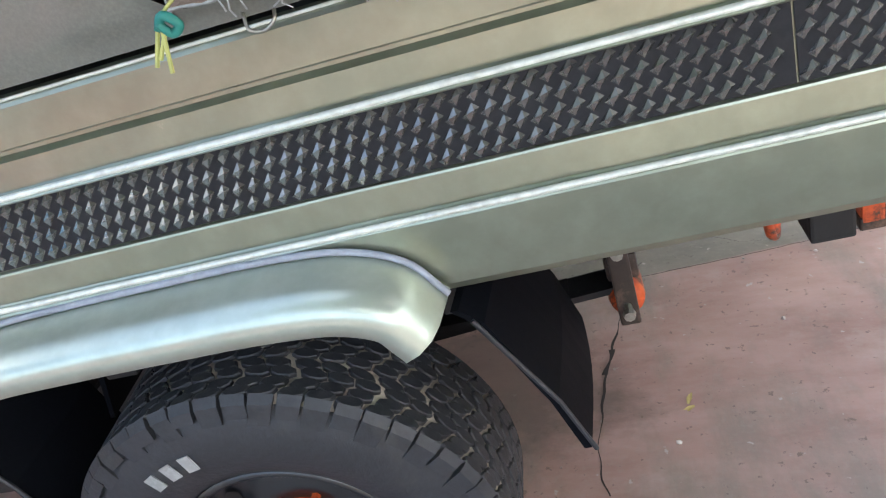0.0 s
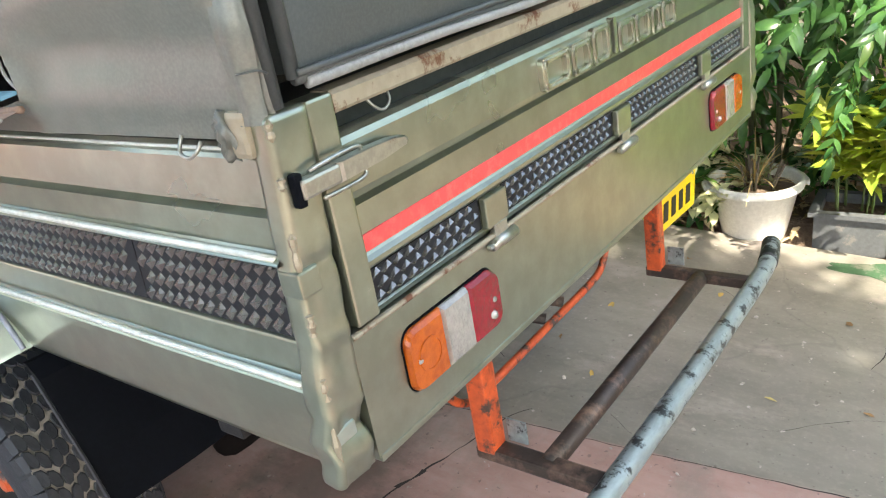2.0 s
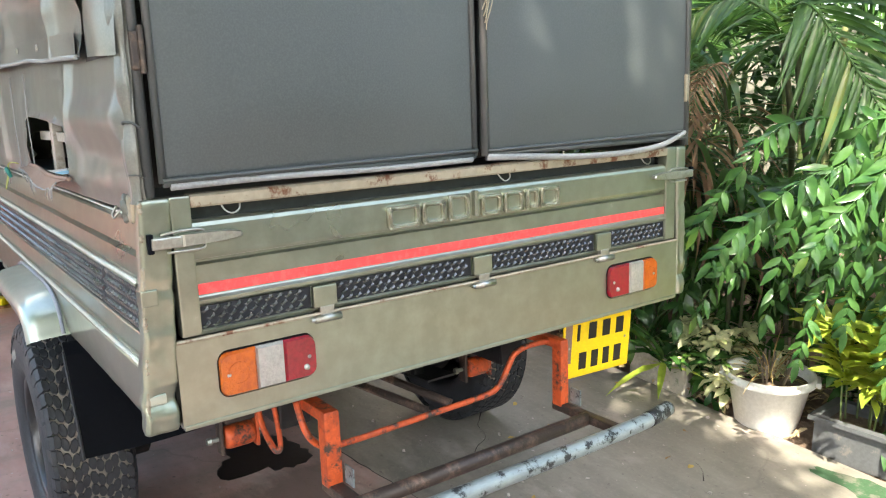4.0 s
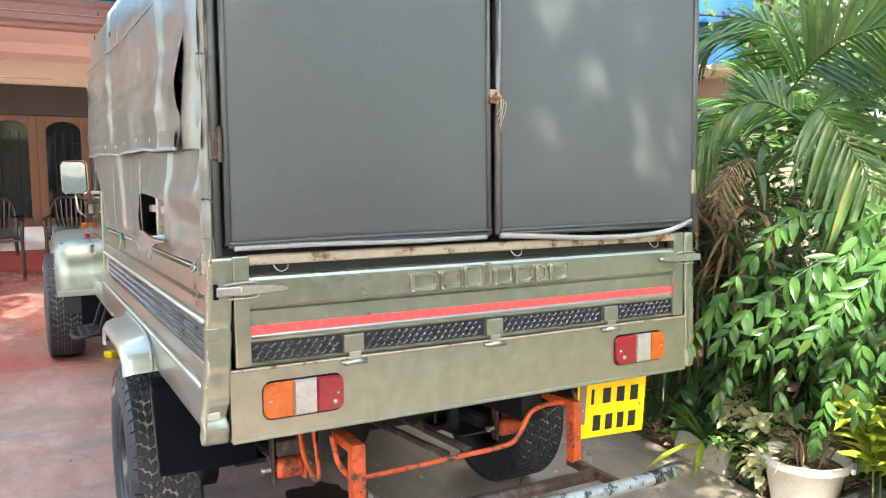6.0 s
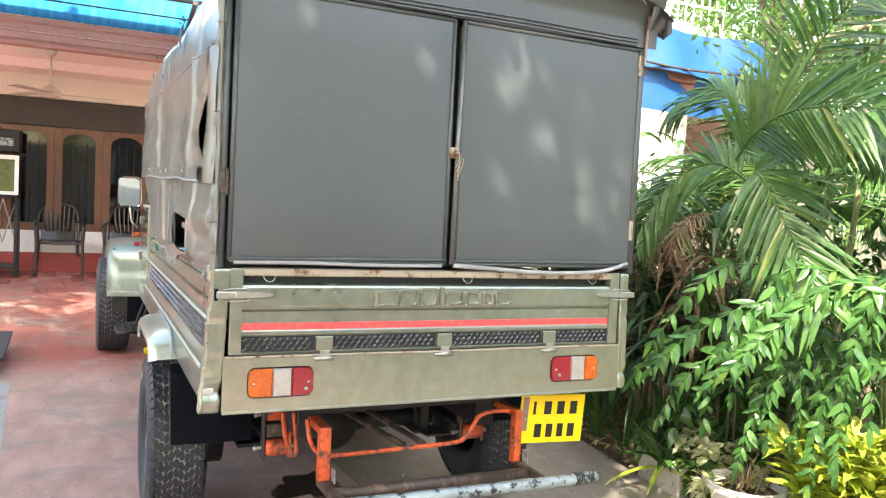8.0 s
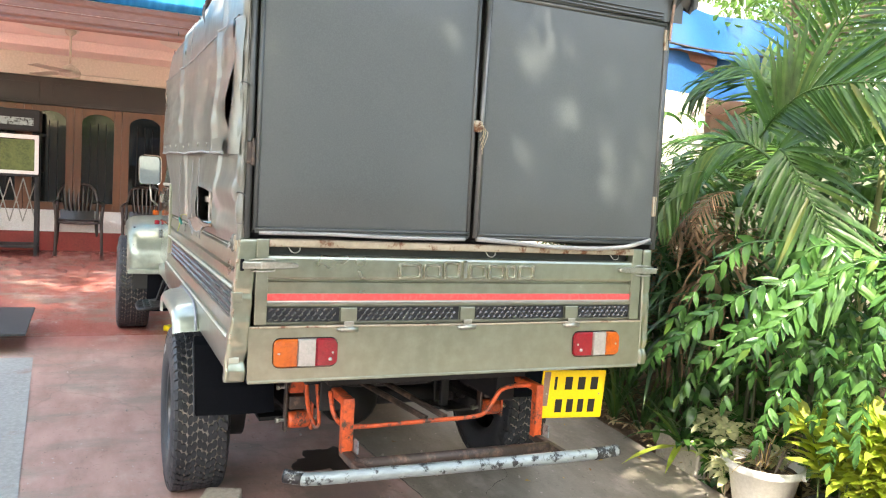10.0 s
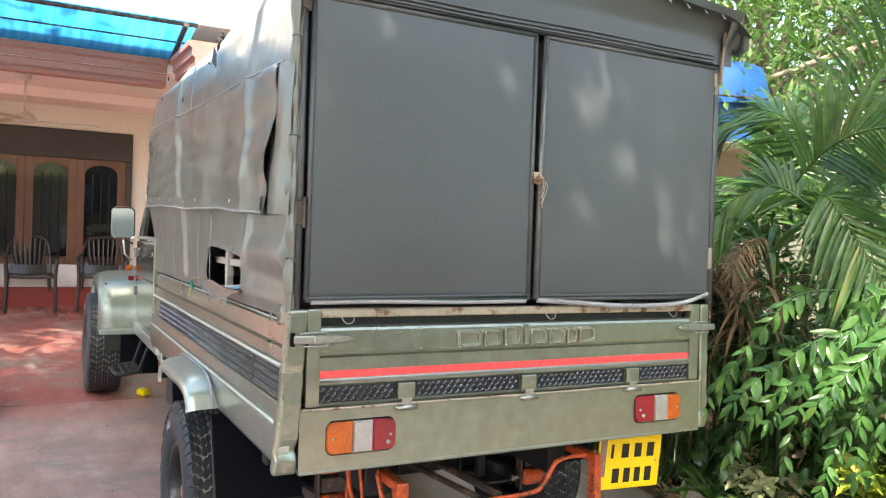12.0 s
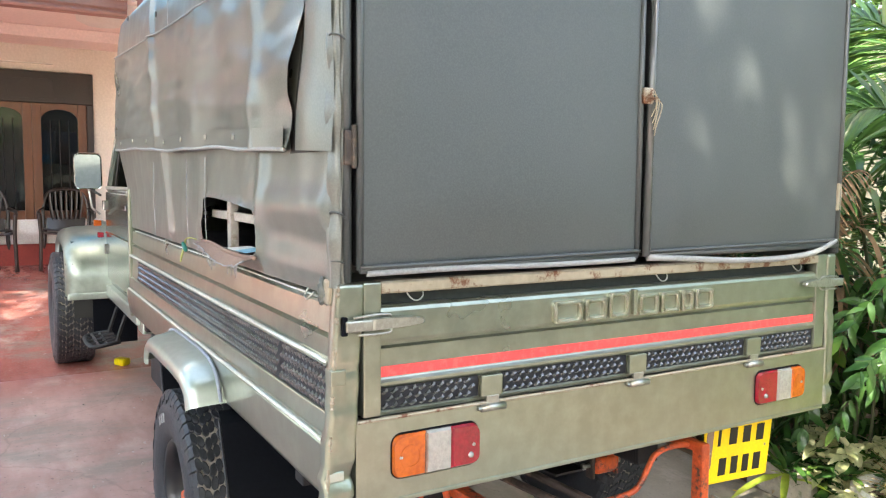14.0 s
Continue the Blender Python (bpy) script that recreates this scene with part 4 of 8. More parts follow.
def hoop(x, z):
    """How far the canvas stands out where it is drawn over a roof hoop."""
    lean = 0.10 * (z - 1.9)
    return 0.012 * math.exp(-((x + 0.49 + 0.3 * lean) / 0.036) ** 2) + 0.014 * math.exp(-((x + 1.87 + 3.0 * lean) / 0.046) ** 2) + 0.004 * math.exp(-((x + 1.15) / 0.06) ** 2)


def front_bulge(x, z):
    """How far the canvas stands out towards the cab."""
    return 0.032 * min(1.0, max(0.0, (-x - 1.5) / 1.2)) * min(1.0, max(0.0, (z - 1.45) / 0.2)) * min(1.0, max(0.0, (2.36 - z) / 0.08))


def canvas_side(mirror):
    def f(u, v):
        y, z = profile_at(v)
        x = -2.80 + 2.800 * u
        sag = 0.009 * lump(x * 0.9, 4.0, z * 0.9, 2.0) + 0.0025 * lump(x * 2.0, 9.0, z * 2.2, 3.0)
        rib = 0.004 * (abs(math.sin((x + 0.02) * math.pi / 0.92)) - 0.5)
        k = 1.0 if 1.28 < z < 2.38 else 0.3
        y += (sag + rib - hoop(x, z)) * k
        y -= 0.019 * math.exp(-((x + 0.85) / 0.75) ** 2) * math.exp(-((z - 1.37) / 0.15) ** 2)
        y -= front_bulge(x, z)
        # slack pocket by the rear corner
        near = min(1.0, max(0.0, (x + 0.55) / 0.15)) * min(1.0, max(0.0, -x / 0.05))
        y -= near * (0.014 * math.exp(-((z - 1.445) / 0.040) ** 2) - 0.008 * math.exp(-((z - 1.36) / 0.035) ** 2))
        y -= 0.0025 * lump(x * 1.4, 2.0, z * 2.2, 5.0) + 0.001 * lump(x * 3.0, 7.0, z * 2.3, 7.0)
        if u > 0.985:
            y += 0.020 * ((u - 0.985) / 0.015) ** 2
        if z > 2.40:
            z += (sag - 0.5 * rib) * 0.8 - 0.02 * abs(math.sin((x + 0.02) * math.pi / 0.92))
        return (x, 1.718 - y if mirror else y + 0.008, z)

    def hole(u, v):
        y, z = profile_at(v)
        return (not mirror) and inside_tear(-2.80 + 2.800 * u, z)
    ob = sheet("canvas_side", f, 240, 170, CANVAS_SIDE, canopy, "olive-grey vinyl side with a torn hole" if not mirror else "", hole)
    if not mirror:
        # draw the cut edge onto the outline of the tear
        bm = bmesh.new()
        bm.from_mesh(ob.data)
        for e in bm.edges:
            if e.is_boundary:
                for v in e.verts:
                    if -1.2 < v.co.x < -0.35 and 1.262 < v.co.z < 1.48:
                        at = on_outline(v.co.x, v.co.z)
                        v.co.x, v.co.z = at
                        v.co.y -= 0.004 + 0.004 * lump(at[0], 1.0, at[1], 14.0)
        bm.to_mesh(ob.data)
        bm.free()
    return ob


side_canvas = canvas_side(False)
canvas_side(True)


def seam_z(x):
    """Height of the stitched seam along the canopy side, which drops towards the rear."""
    return 2.022 - 0.030 * x - (0.02 * (x + 0.4) if x > -0.4 else 0.0)


def flap_sheet(x0, x1, z0, out, edge_wave, label, lean=0.0, rise=0.0):
    """A loose flap hung from the seam; lean draws its rear edge forward at the foot, rise lifts its front."""
    def f(u, v):
        low = 1 - v
        x = x0 + (x1 - lean * low - x0) * u
        top = seam_z(x)
        z = z0 + (top - z0) * v
        y = -0.002 - hoop(x, z) - front_bulge(x, z) - out * low - 0.016 * low * lump(x * 1.1, 2.0, z * 1.6, 2.6) - 0.005 * lump(x * 2, 6.0, z * 2.5, 3.0)
        # slack folds running down and along
        y -= 0.006 * low * math.sin(x * 5.5 + z * 4.0) * (0.4 + 0.6 * lump(x, 1.0, z, 1.7)) + 0.004 * math.exp(-((z - 1.72 - 0.05 * math.sin(x * 3)) / 0.03) ** 2)
        y -= 0.0055 * (0.35 + 0.65 * low) * lump(x * 1.3, 8.0, z * 4.5, 2.6) + 0.003 * lump(x * 2.2, 4.0, z * 5.5, 4.0)
        y -= edge_wave * (u ** 6) * math.sin(z * 26) * 0.8 + edge_wave * 0.5 * (u ** 6)
        z += (0.004 * math.sin(x * 5.0) + 0.002 * math.sin(x * 13)) * low + rise * (1 - u) * low
        return (x + 0.010 * (u ** 4) * math.sin(z * 21), y, z)
    return sheet("window_flap", f, 110, 48, CANVAS_SIDE, canopy, label)


flap_sheet(-2.80, -0.105, 1.573, 0.012, 0.007, "loose vinyl window flap with a stitched hem", 0.145, 0.075)
# black sheet painted as the shaded gap between the two flaps
raw("dark_gap", [(-0.262, 0.004, 1.560), (-0.076, 0.004, 1.560), (-0.076, 0.004, 2.0), (-0.11, 0.004, 2.015)], [(0, 1, 2, 3)], INK, side_canvas)
sheet("narrow_flap", lambda u, v: (-0.20 + 0.10 * v + (0.196 - 0.10 * v) * u, -0.006 - 0.006 * (1 - v) * math.sin(u * 3.0) - 0.003 * math.sin(v * 9 + u * 2) + 0.012 * u * u, 1.566 - 0.008 * u + 0.45 * v), 10, 24, CANVAS_SIDE, canopy, "narrow vinyl edge flap")
part("seam_welt", tube([(x, -0.004 - hoop(x, seam_z(x)) - front_bulge(x, seam_z(x)), seam_z(x) + 0.003 * lump(x, 3.0, 1.0, 3.0)) for x in [-2.80 + 0.03 * i for i in range(92)]], 0.0040, 6, flat=0.8), CANVAS_HEM, side_canvas, "pale stitched seam welt", smooth=True)
hem = []
for i in range(40):
    x = -2.80 + 2.55 * i / 39
    hem.append((x, -0.018 - hoop(x, 1.6) - front_bulge(x, 1.6) - 0.014 * lump(x * 1.1, 2.0, 1.6 * 1.59, 2.6), 1.573 + 0.004 * math.sin(x * 5.0) + 0.002 * math.sin(x * 13) + 0.075 * (1 - i / 39)))
part("flap_hem", tube(hem, 0.006, 6), CANVAS_HEM, side_canvas, smooth=True)
V, F = [], []
for i, (x, y, z) in enumerate(hem):
    V += [(x, y - 0.003, z), (x, y - 0.001, z + 0.052)]
    if i:
        F.append((2 * i - 2, 2 * i, 2 * i + 1, 2 * i - 1))
raw("hem_band", V, F, CANVAS_SIDE, side_canvas, smooth=True)
for i in range(7):
    x, y, z = hem[3 + i * 5]
    part("eyelet", lathe([(0.002, -0.003), (0.008, -0.0035), (0.010, 0.0)], 10, 'y', (x, y - 0.004, z + 0.032)), PLATED, side_canvas)
for x in (-1.05, -1.32, -1.95):
    part("stitch_line", tube([(x, -0.004, 1.26), (x + 0.004, -0.009, 1.42), (x, -0.006, 1.57)], 0.0018, 5), CANVAS_HEM, side_canvas)
part("stitch_line", tube([(-1.62, -0.004, 2.02), (-1.62, 0.0, 2.16), (-1.61, 0.012, 2.28)], 0.0018, 5), CANVAS_HEM, side_canvas)
def rag_hole(x, z, rx, rz, turn, seed):
    """A ragged black hole in the canvas, as a thin patch on it."""
    V, n = [(x, -0.008 - hoop(x, z), z)], 22
    for k in range(n):
        a = 2 * math.pi * k / n
        r = 1 + 0.55 * lump(math.cos(a) + seed, math.sin(a), seed, 1.6)
        da, dz = rx * r * math.cos(a), rz * r * math.sin(a)
        px, pz = x + da * math.cos(turn) - dz * math.sin(turn), z + da * math.sin(turn) + dz * math.cos(turn)
        V.append((px, 0.002 - hoop(px, pz) - 0.004 * abs(lump(px, 1, pz, 20.0)), pz))
    raw("roof_tear", V, [(0, 1 + k, 1 + (k + 1) % n) for k in range(n)], INK, side_canvas, "small black tear at the roof edge")


rag_hole(-1.105, 2.222, 0.030, 0.040, 0.5, 3.0)
rag_hole(-1.03, 2.258, 0.034, 0.014, 0.4, 7.0)
rag_hole(-0.955, 2.276, 0.022, 0.007, 0.2, 9.0)
for x, z in ((-0.94, 2.288), (-0.91, 2.294), (-1.16, 2.225), (-1.02, 2.290)):
    part("tear_scrap", tube([(x, -0.008, z - 0.02), (x + 0.012, -0.016, z - 0.016), (x + 0.024, -0.008, z - 0.018)], [0.002, 0.004, 0.001], 5), CANVAS, side_canvas)
for x, z in ((-2.50, 2.255), (-2.28, 2.33), (-1.80, 2.15)):
    part("worn_hole", lathe([(0.001, -0.003), (0.010, -0.004), (0.013, 0.0)], 9, 'y', (x, -0.010 - hoop(x, z), z)), INK, side_canvas)
BAR = surface("dull beige bar paint", (0.42, 0.38, 0.33), 0.6, spots=(0.20, 0.15, 0.11), spot_at=(0.56, 0.66), big=8, fine=60, bump=0.2)
# bars and frayed lining seen in the tear
part("frame_bar", box(-1.12, -0.44, 0.030, 0.050, 1.376, 1.402, 0.003), BAR, canopy, "pale painted inner frame bar")
part("frame_bar", box(-0.89, -0.850, 0.020, 0.045, 1.25, 1.52, 0.003), BAR, canopy, "pale painted inner frame post")
part("loose_cord", tube(smooth_line([(-0.515, 0.012, 1.415), (-0.560, 0.016, 1.375), (-0.555, 0.014, 1.335), (-0.478, 0.004, 1.300)], 5), 0.003, 6), CANVAS_HEM, canopy, "grey cord across the tear", smooth=True)


def torn(u, v):
    x = -1.035 + 0.565 * u
    edge = 0.006 + 0.026 * max(0.0, math.sin(u ** 1.3 * math.pi)) ** 0.9 + 0.005 * lump(u * 3, 1, 2, 3.0) + 0.004 * lump(u, 4, 2, 17.0)
    return (x, -0.022 - 0.030 * v + 0.003 * math.sin(u * 9), 1.300 + 0.006 * math.sin(u * 5.0 + 1) - edge * v)


lining = sheet("torn_lining", torn, 60, 6, LINING, canopy, "frayed tan lining hanging from the tear")
part("lining_roll", tube([torn(i / 30, 0.0) for i in range(31)], 0.006, 6), LINING, lining, smooth=True)
part("frayed_edge", tube([torn(i / 60, 1.0) for i in range(61)], [0.0012 + 0.0014 * abs(math.sin(i * 1.9)) for i in range(61)], 5), CANVAS_HEM, lining)
rng = random.Random(4)
for i in range(22):
    u = rng.uniform(0.1, 0.95)
    x, y, z = torn(u, 1.0)
    d = rng.uniform(0.008, 0.032)
    part("thread", tube([(x, y, z + 0.004), (x + rng.uniform(-.006, .006), y - 0.004, z - d * 0.6), (x + rng.uniform(-.010, .010), y - 0.002, z - d)], 0.0012, 4), CANVAS_HEM, lining)
raw("white_scrap", [(-0.78, -0.018, 1.302), (-0.66, -0.020, 1.303), (-0.66, 0.040, 1.310), (-0.74, 0.045, 1.308)], [(0, 1, 2, 3)], WHITE_PAINT, lining)
raw("blue_scrap", [(-0.66, -0.020, 1.303), (-0.56, -0.018, 1.304), (-0.57, 0.040, 1.310), (-0.66, 0.040, 1.310)], [(0, 1, 2, 3)], SKY_SCRAP, lining, "pale blue printed scrap")
TEAL = surface("teal nylon cord", (0.02, 0.22, 0.19), 0.5)
LIME = surface("yellow green nylon cord", (0.40, 0.42, 0.14), 0.6)
part("cord", tube(smooth_line([(-1.03, -0.077, 1.296), (-1.00, -0.081, 1.313), (-0.97, -0.075, 1.320), (-0.93, -0.065, 1.318)], 5), 0.0022, 6), LIME, canopy, "nylon cord tied to the rail", smooth=True)
part("cord_knot", tube(smooth_line([(-1.035, -0.077, 1.286), (-1.02, -0.085, 1.300), (-1.008, -0.081, 1.286), (-1.022, -0.077, 1.278), (-1.03, -0.083, 1.294)], 5), 0.0055, 8), TEAL, canopy, smooth=True)
for a, c in (((-1.035, -0.080, 1.286), (-1.052, -0.087, 1.250)), ((-1.03, -0.080, 1.284), (-1.036, -0.091, 1.240)), ((-1.025, -0.080, 1.286), (-1.045, -0.085, 1.256))):
    part("cord_end", tube([a, c], 0.0026, 5), LIME, canopy)

# unseen front sheet, added to keep light out of the canopy
part("front_sheet", extrude_x([(0.05, 1.24), (0.05, 2.10), (0.10, 2.26), (0.22, 2.36), (0.45, 2.42), (1.25, 2.42), (1.48, 2.36), (1.60, 2.26), (1.65, 2.10), (1.65, 1.24)], -2.785, -2.795, 2, closed=True), CANVAS, canopy)

# rear frame and canvas doors
for y in (0.036, 1.708):
    part("frame_post", tube([(-0.012, y, 1.285), (-0.012, y, 2.30)], 0.013, 10), CANVAS, canopy, smooth=True)
part("frame_header", box(-0.05, -0.012, 0.02, 1.71, 2.215, 2.30, 0.008), CANVAS, canopy)
# black sheet behind the doors, in place of the shade inside
part("rear_dark", box(-0.075, -0.055, 0.03, 1.67, 1.30, 2.24), INK, canopy)


def rear_door(y0, y1, label, tube_side):
    def f(u, v):
        y, z = y0 + (y1 - y0) * u, 1.312 + 0.893 * v
        e = min(u, 1 - u, v, 1 - v)
        puff = 0.006 * min(1, e * 8) + 0.006 * lump(1.0, y * 0.8, z * 0.8, 2.2) * min(1, e * 6)
        return (0.004 + puff, y, z)
    d = sheet("rear_door", f, 40, 44, CANVAS, canopy, label)
    edge = [(0.004, y0, 1.312), (0.004, y1, 1.312), (0.004, y1, 2.205), (0.004, y0, 2.205)]
    for a, b in zip(edge, edge[1:] + edge[:1]):
        part("door_edge", tube([a, b], 0.0085, 8), CANVAS, d, smooth=True)
    part("door_frame", box(-0.045, -0.004, y0 + 0.004, y1 - 0.004, 1.315, 2.20, 0.004), CANVAS, d)
    return d


door_l = rear_door(0.062, 0.842, "dark grey vinyl canopy door, closed", 1)
door_r = rear_door(0.882, 1.690, "dark grey vinyl canopy door, closed", -1)
part("door_tube", tube([(0.010, 0.870, 1.31), (0.012, 0.873, 1.75), (0.011, 0.880, 2.205)], 0.0105, 14), surface("glossy dark vinyl tube", (0.085, 0.09, 0.09), 0.22, 0.0, coat=0.6), door_r, "glossy black edge tube", smooth=True)
lat = part("door_latch", box(0.010, 0.022, 0.838, 0.880, 1.700, 1.742, 0.006), GATE_EDGE, door_l, "rusty latch tied with wire")
for i in range(4):
    part("wire", tube(smooth_line([(0.024, 0.842 + 0.006 * i, 1.715), (0.034, 0.858 + 0.01 * i, 1.735 - 0.012 * i), (0.03, 0.872, 1.70 - 0.02 * i), (0.024, 0.862 + 0.004 * i, 1.668 - 0.016 * i)], 4), 0.0016, 5), GATE_EDGE, lat)
part("lower_hem", tube(smooth_line([(0.010, 0.075, 1.304), (0.012, 0.3, 1.306), (0.012, 0.55, 1.302), (0.010, 0.83, 1.303)], 6), 0.0075, 8, flat=0.8), CANVAS_HEM, door_l, "pale rolled hem", smooth=True)
part("lower_hem", tube(smooth_line([(0.014, 0.875, 1.306), (0.020, 1.02, 1.298), (0.024, 1.2, 1.286), (0.026, 1.4, 1.284), (0.022, 1.56, 1.296), (0.012, 1.675, 1.326)], 6), 0.0095, 8, flat=0.8), CANVAS_HEM, door_r, "pale rolled hem, sagging", smooth=True)
for a, b, z, mat in ((0.06, 0.845, 1.318, CANVAS), (0.875, 1.67, 1.322, CANVAS)):
    part("piping", tube(smooth_line([(0.014, a, z), (0.018, (a + b) / 2, z + 0.004), (0.014, b, z + 0.008)], 6), 0.0045, 6), mat, door_l if a < 0.5 else door_r, smooth=True)
for z in (1.53, 2.16):
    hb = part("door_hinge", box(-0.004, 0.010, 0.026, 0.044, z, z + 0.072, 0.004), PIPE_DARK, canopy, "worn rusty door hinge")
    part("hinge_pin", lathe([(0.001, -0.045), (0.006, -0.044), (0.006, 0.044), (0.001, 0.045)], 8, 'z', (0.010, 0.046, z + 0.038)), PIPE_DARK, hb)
for z in (1.42, 2.10):
    part("door_hinge", box(-0.004, 0.012, 1.680, 1.698, z, z + 0.085, 0.004), GATE_EDGE, canopy, "rusty door hinge")
# the canvas turned round the rear corner, with a few ties
def corner_wrap(u, v):
    z = 1.275 + 0.99 * v
    a = u * math.pi * 0.5
    bulge = 0.004 * lump(1, u * 2, z, 7.0) + 0.003 * math.sin(z * 47)
    return (-0.030 + (0.030 + bulge) * math.sin(a), 0.020 - (0.018 + bulge) * math.cos(a), z)


wrap = sheet("corner_wrap", corner_wrap, 8, 90, CANVAS_SIDE, canopy, "canvas edge turned round the corner post")
for z, d in ((1.33, 0.35), (1.43, 0.7), (1.79, 0.5), (2.08, 0.4)):
    part("tie", tube(smooth_line([(-0.022, 0.006, z), (-0.006, 0.004 - 0.004 * d, z + 0.006 * d), (0.004, 0.016, z + 0.002), (0.002, 0.030, z - 0.012 * d)], 4), 0.0036 * d, 6), CANVAS, wrap, smooth=True)


# roof valance over the doors, its hem lifted at the far corner
def valance(u, v):
    y = -0.005 + 1.765 * u
    z = 2.43 - 0.215 * v + 0.03 * math.sin(u * math.pi) * (1 - v) - 0.03 * max(0, u - 0.9) * 10 * (1 - v) * 0.5
    x = 0.012 + 0.010 * v * (1 - v) + 0.006 * lump(2, y * 1.2, z, 3.0)
    if v < 0.55:
        out = (0.55 - v) / 0.55
        x += 0.055 * out * (0.3 + 0.7 * min(1, u * 1.2)) + 0.014 * math.sin(y * 11) * out
    return (x, y, z)


val = sheet("valance", valance, 70, 18, CANVAS, canopy, "dark canvas valance with stitched bands over the doors")
for z in (2.222, 2.234, 2.248):
    part("stitch_band", tube([(0.020, 0.04 + 1.62 * i / 12, z + 0.002 * math.sin(i)) for i in range(13)], 0.0034, 5), CANVAS, val)


def overhang(u, v):
    y = 0.10 + 1.69 * u
    x = -0.06 + 0.150 * v + 0.010 * math.sin(y * 9) * v
    z = 2.45 - 0.02 * v - 0.05 * max(0.0, u - 0.55) / 0.45 - 0.06 * (max(0.0, u - 0.90) / 0.10) ** 2 + 0.010 * math.sin(y * 7) * v
    return (x, y, z)


over = sheet("roof_overhang", overhang, 60, 10, CANVAS, canopy, "ragged canvas roof edge overhanging the doors")
def corner_flap(u, v):
    y = 1.690 + 0.098 * u
    z = 2.372 - 0.03 * u - (0.085 + 0.02 * math.sin(u * 6)) * v
    x = 0.072 - 0.05 * v + 0.014 * math.sin(u * 7 + v * 2) - 0.03 * u * u
    return (x, y, z)


sheet("corner_flap", corner_flap, 16, 12, CANVAS, canopy, "drooping canvas corner flap")
sheet("corner_flap", lambda u, v: (0.072 - 0.13 * u, 1.788 - 0.012 * math.sin(u * 9), 2.345 - (0.07 + 0.02 * math.sin(u * 5)) * v), 16, 8, CANVAS, canopy)
part("corner_cord", tube(smooth_line([(0.03, 1.705, 2.34), (0.03, 1.700, 2.28), (0.024, 1.698, 2.20), (0.026, 1.694, 2.14)], 5), 0.006, 6), LINING, over, "tan cord", smooth=True)
for i in range(9):
    y = 0.9 + 0.09 * i
    part("fray", tube([(0.085, y, 2.425 - 0.012 * i * 0.4), (0.094, y + 0.01, 2.405 - 0.012 * i * 0.4)], 0.003, 4), CANVAS_HEM, over)

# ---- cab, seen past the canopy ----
cab = part("cab", extrude_x([(-0.015, 0.80), (-0.032, 0.95), (-0.034, 1.28), (-0.014, 1.44), (1.714, 1.44), (1.734, 1.28), (1.732, 0.95), (1.715, 0.80)], -2.80, -4.05, 6, closed=True), PAINT_CAB_SHADED, truck, "olive cab body, its paint darkened for porch reflections")
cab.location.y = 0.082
part("cab_roof", extrude_x([(0.045, 1.985), (0.075, 2.045), (0.20, 2.08), (0.85, 2.10), (1.50, 2.08), (1.625, 2.045), (1.655, 1.985)], -2.80, -3.66, 6, lambda x, y, z: (x, y, z - 0.05 * max(0, -3.3 - x) ** 1.5), closed=True), PAINT_CAB_SHADED, cab)
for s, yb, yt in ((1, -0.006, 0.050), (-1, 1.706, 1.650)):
    part("front_pillar", tube([(-3.98, yb, 1.43), (-3.62, yt, 2.02)], 0.026, 8), PAINT_CAB_SHADED, cab)
    part("rear_pillar", tube([(-2.83, yb, 1.43), (-2.83, yt, 2.03)], 0.035, 8), PAINT_CAB_SHADED, cab)
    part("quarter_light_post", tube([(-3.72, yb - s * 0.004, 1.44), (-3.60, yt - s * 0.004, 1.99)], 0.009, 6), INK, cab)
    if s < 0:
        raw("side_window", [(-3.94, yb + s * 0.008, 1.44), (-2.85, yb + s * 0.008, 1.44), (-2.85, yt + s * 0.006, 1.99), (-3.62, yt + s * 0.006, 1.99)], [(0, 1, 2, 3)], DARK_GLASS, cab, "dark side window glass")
    part("rain_gutter", tube([(-3.66, yt - s * 0.012, 2.005), (-2.81, yt - s * 0.012, 2.015)], 0.012, 6), PAINT_CAB_SHADED, cab)
raw("windscreen", [(-3.98, 0.02, 1.43), (-3.98, 1.68, 1.43), (-3.64, 1.63, 2.01), (-3.64, 0.07, 2.01)], [(0, 1, 2, 3)], DARK_GLASS, cab)
raw("back_window", [(-2.815, 0.20, 1.50), (-2.815, 1.50, 1.50), (-2.815, 1.46, 1.98), (-2.815, 0.24, 1.98)], [(0, 1, 2, 3)], DARK_GLASS, cab)
# black panel painted as the near window's darkness; its glass is left out
part("cab_lining", box(-3.90, -2.84, 0.30, 0.34, 1.30, 2.00), INK, cab, "black panel standing in for the cab's dark window")
part("window_sill_trim", box(-3.96, -2.83, -0.040, -0.014, 1.436, 1.456, 0.004), PLATED, cab, "dull trim below the side window")
part("window_sticker", box(-3.02, -2.92, -0.004, -0.001, 1.50, 1.58), PLATED, cab)
door = part("cab_door", box(-3.92, -2.86, -0.046, -0.026, 0.86, 1.42, 0.010), PAINT_CAB_SHADED, cab, "closed olive cab door, its paint darkened for porch reflections")
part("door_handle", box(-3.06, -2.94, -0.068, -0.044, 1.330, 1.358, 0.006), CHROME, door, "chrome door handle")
part("door_crease", tube([(-3.92, -0.047, 1.16), (-2.86, -0.047, 1.16)], 0.007, 6), PAINT_CAB_SHADED, door)
for z in (1.02, 1.30):
    part("door_hinge", box(-3.97, -3.91, -0.062, -0.036, z, z + 0.065, 0.006), CHROME, door)
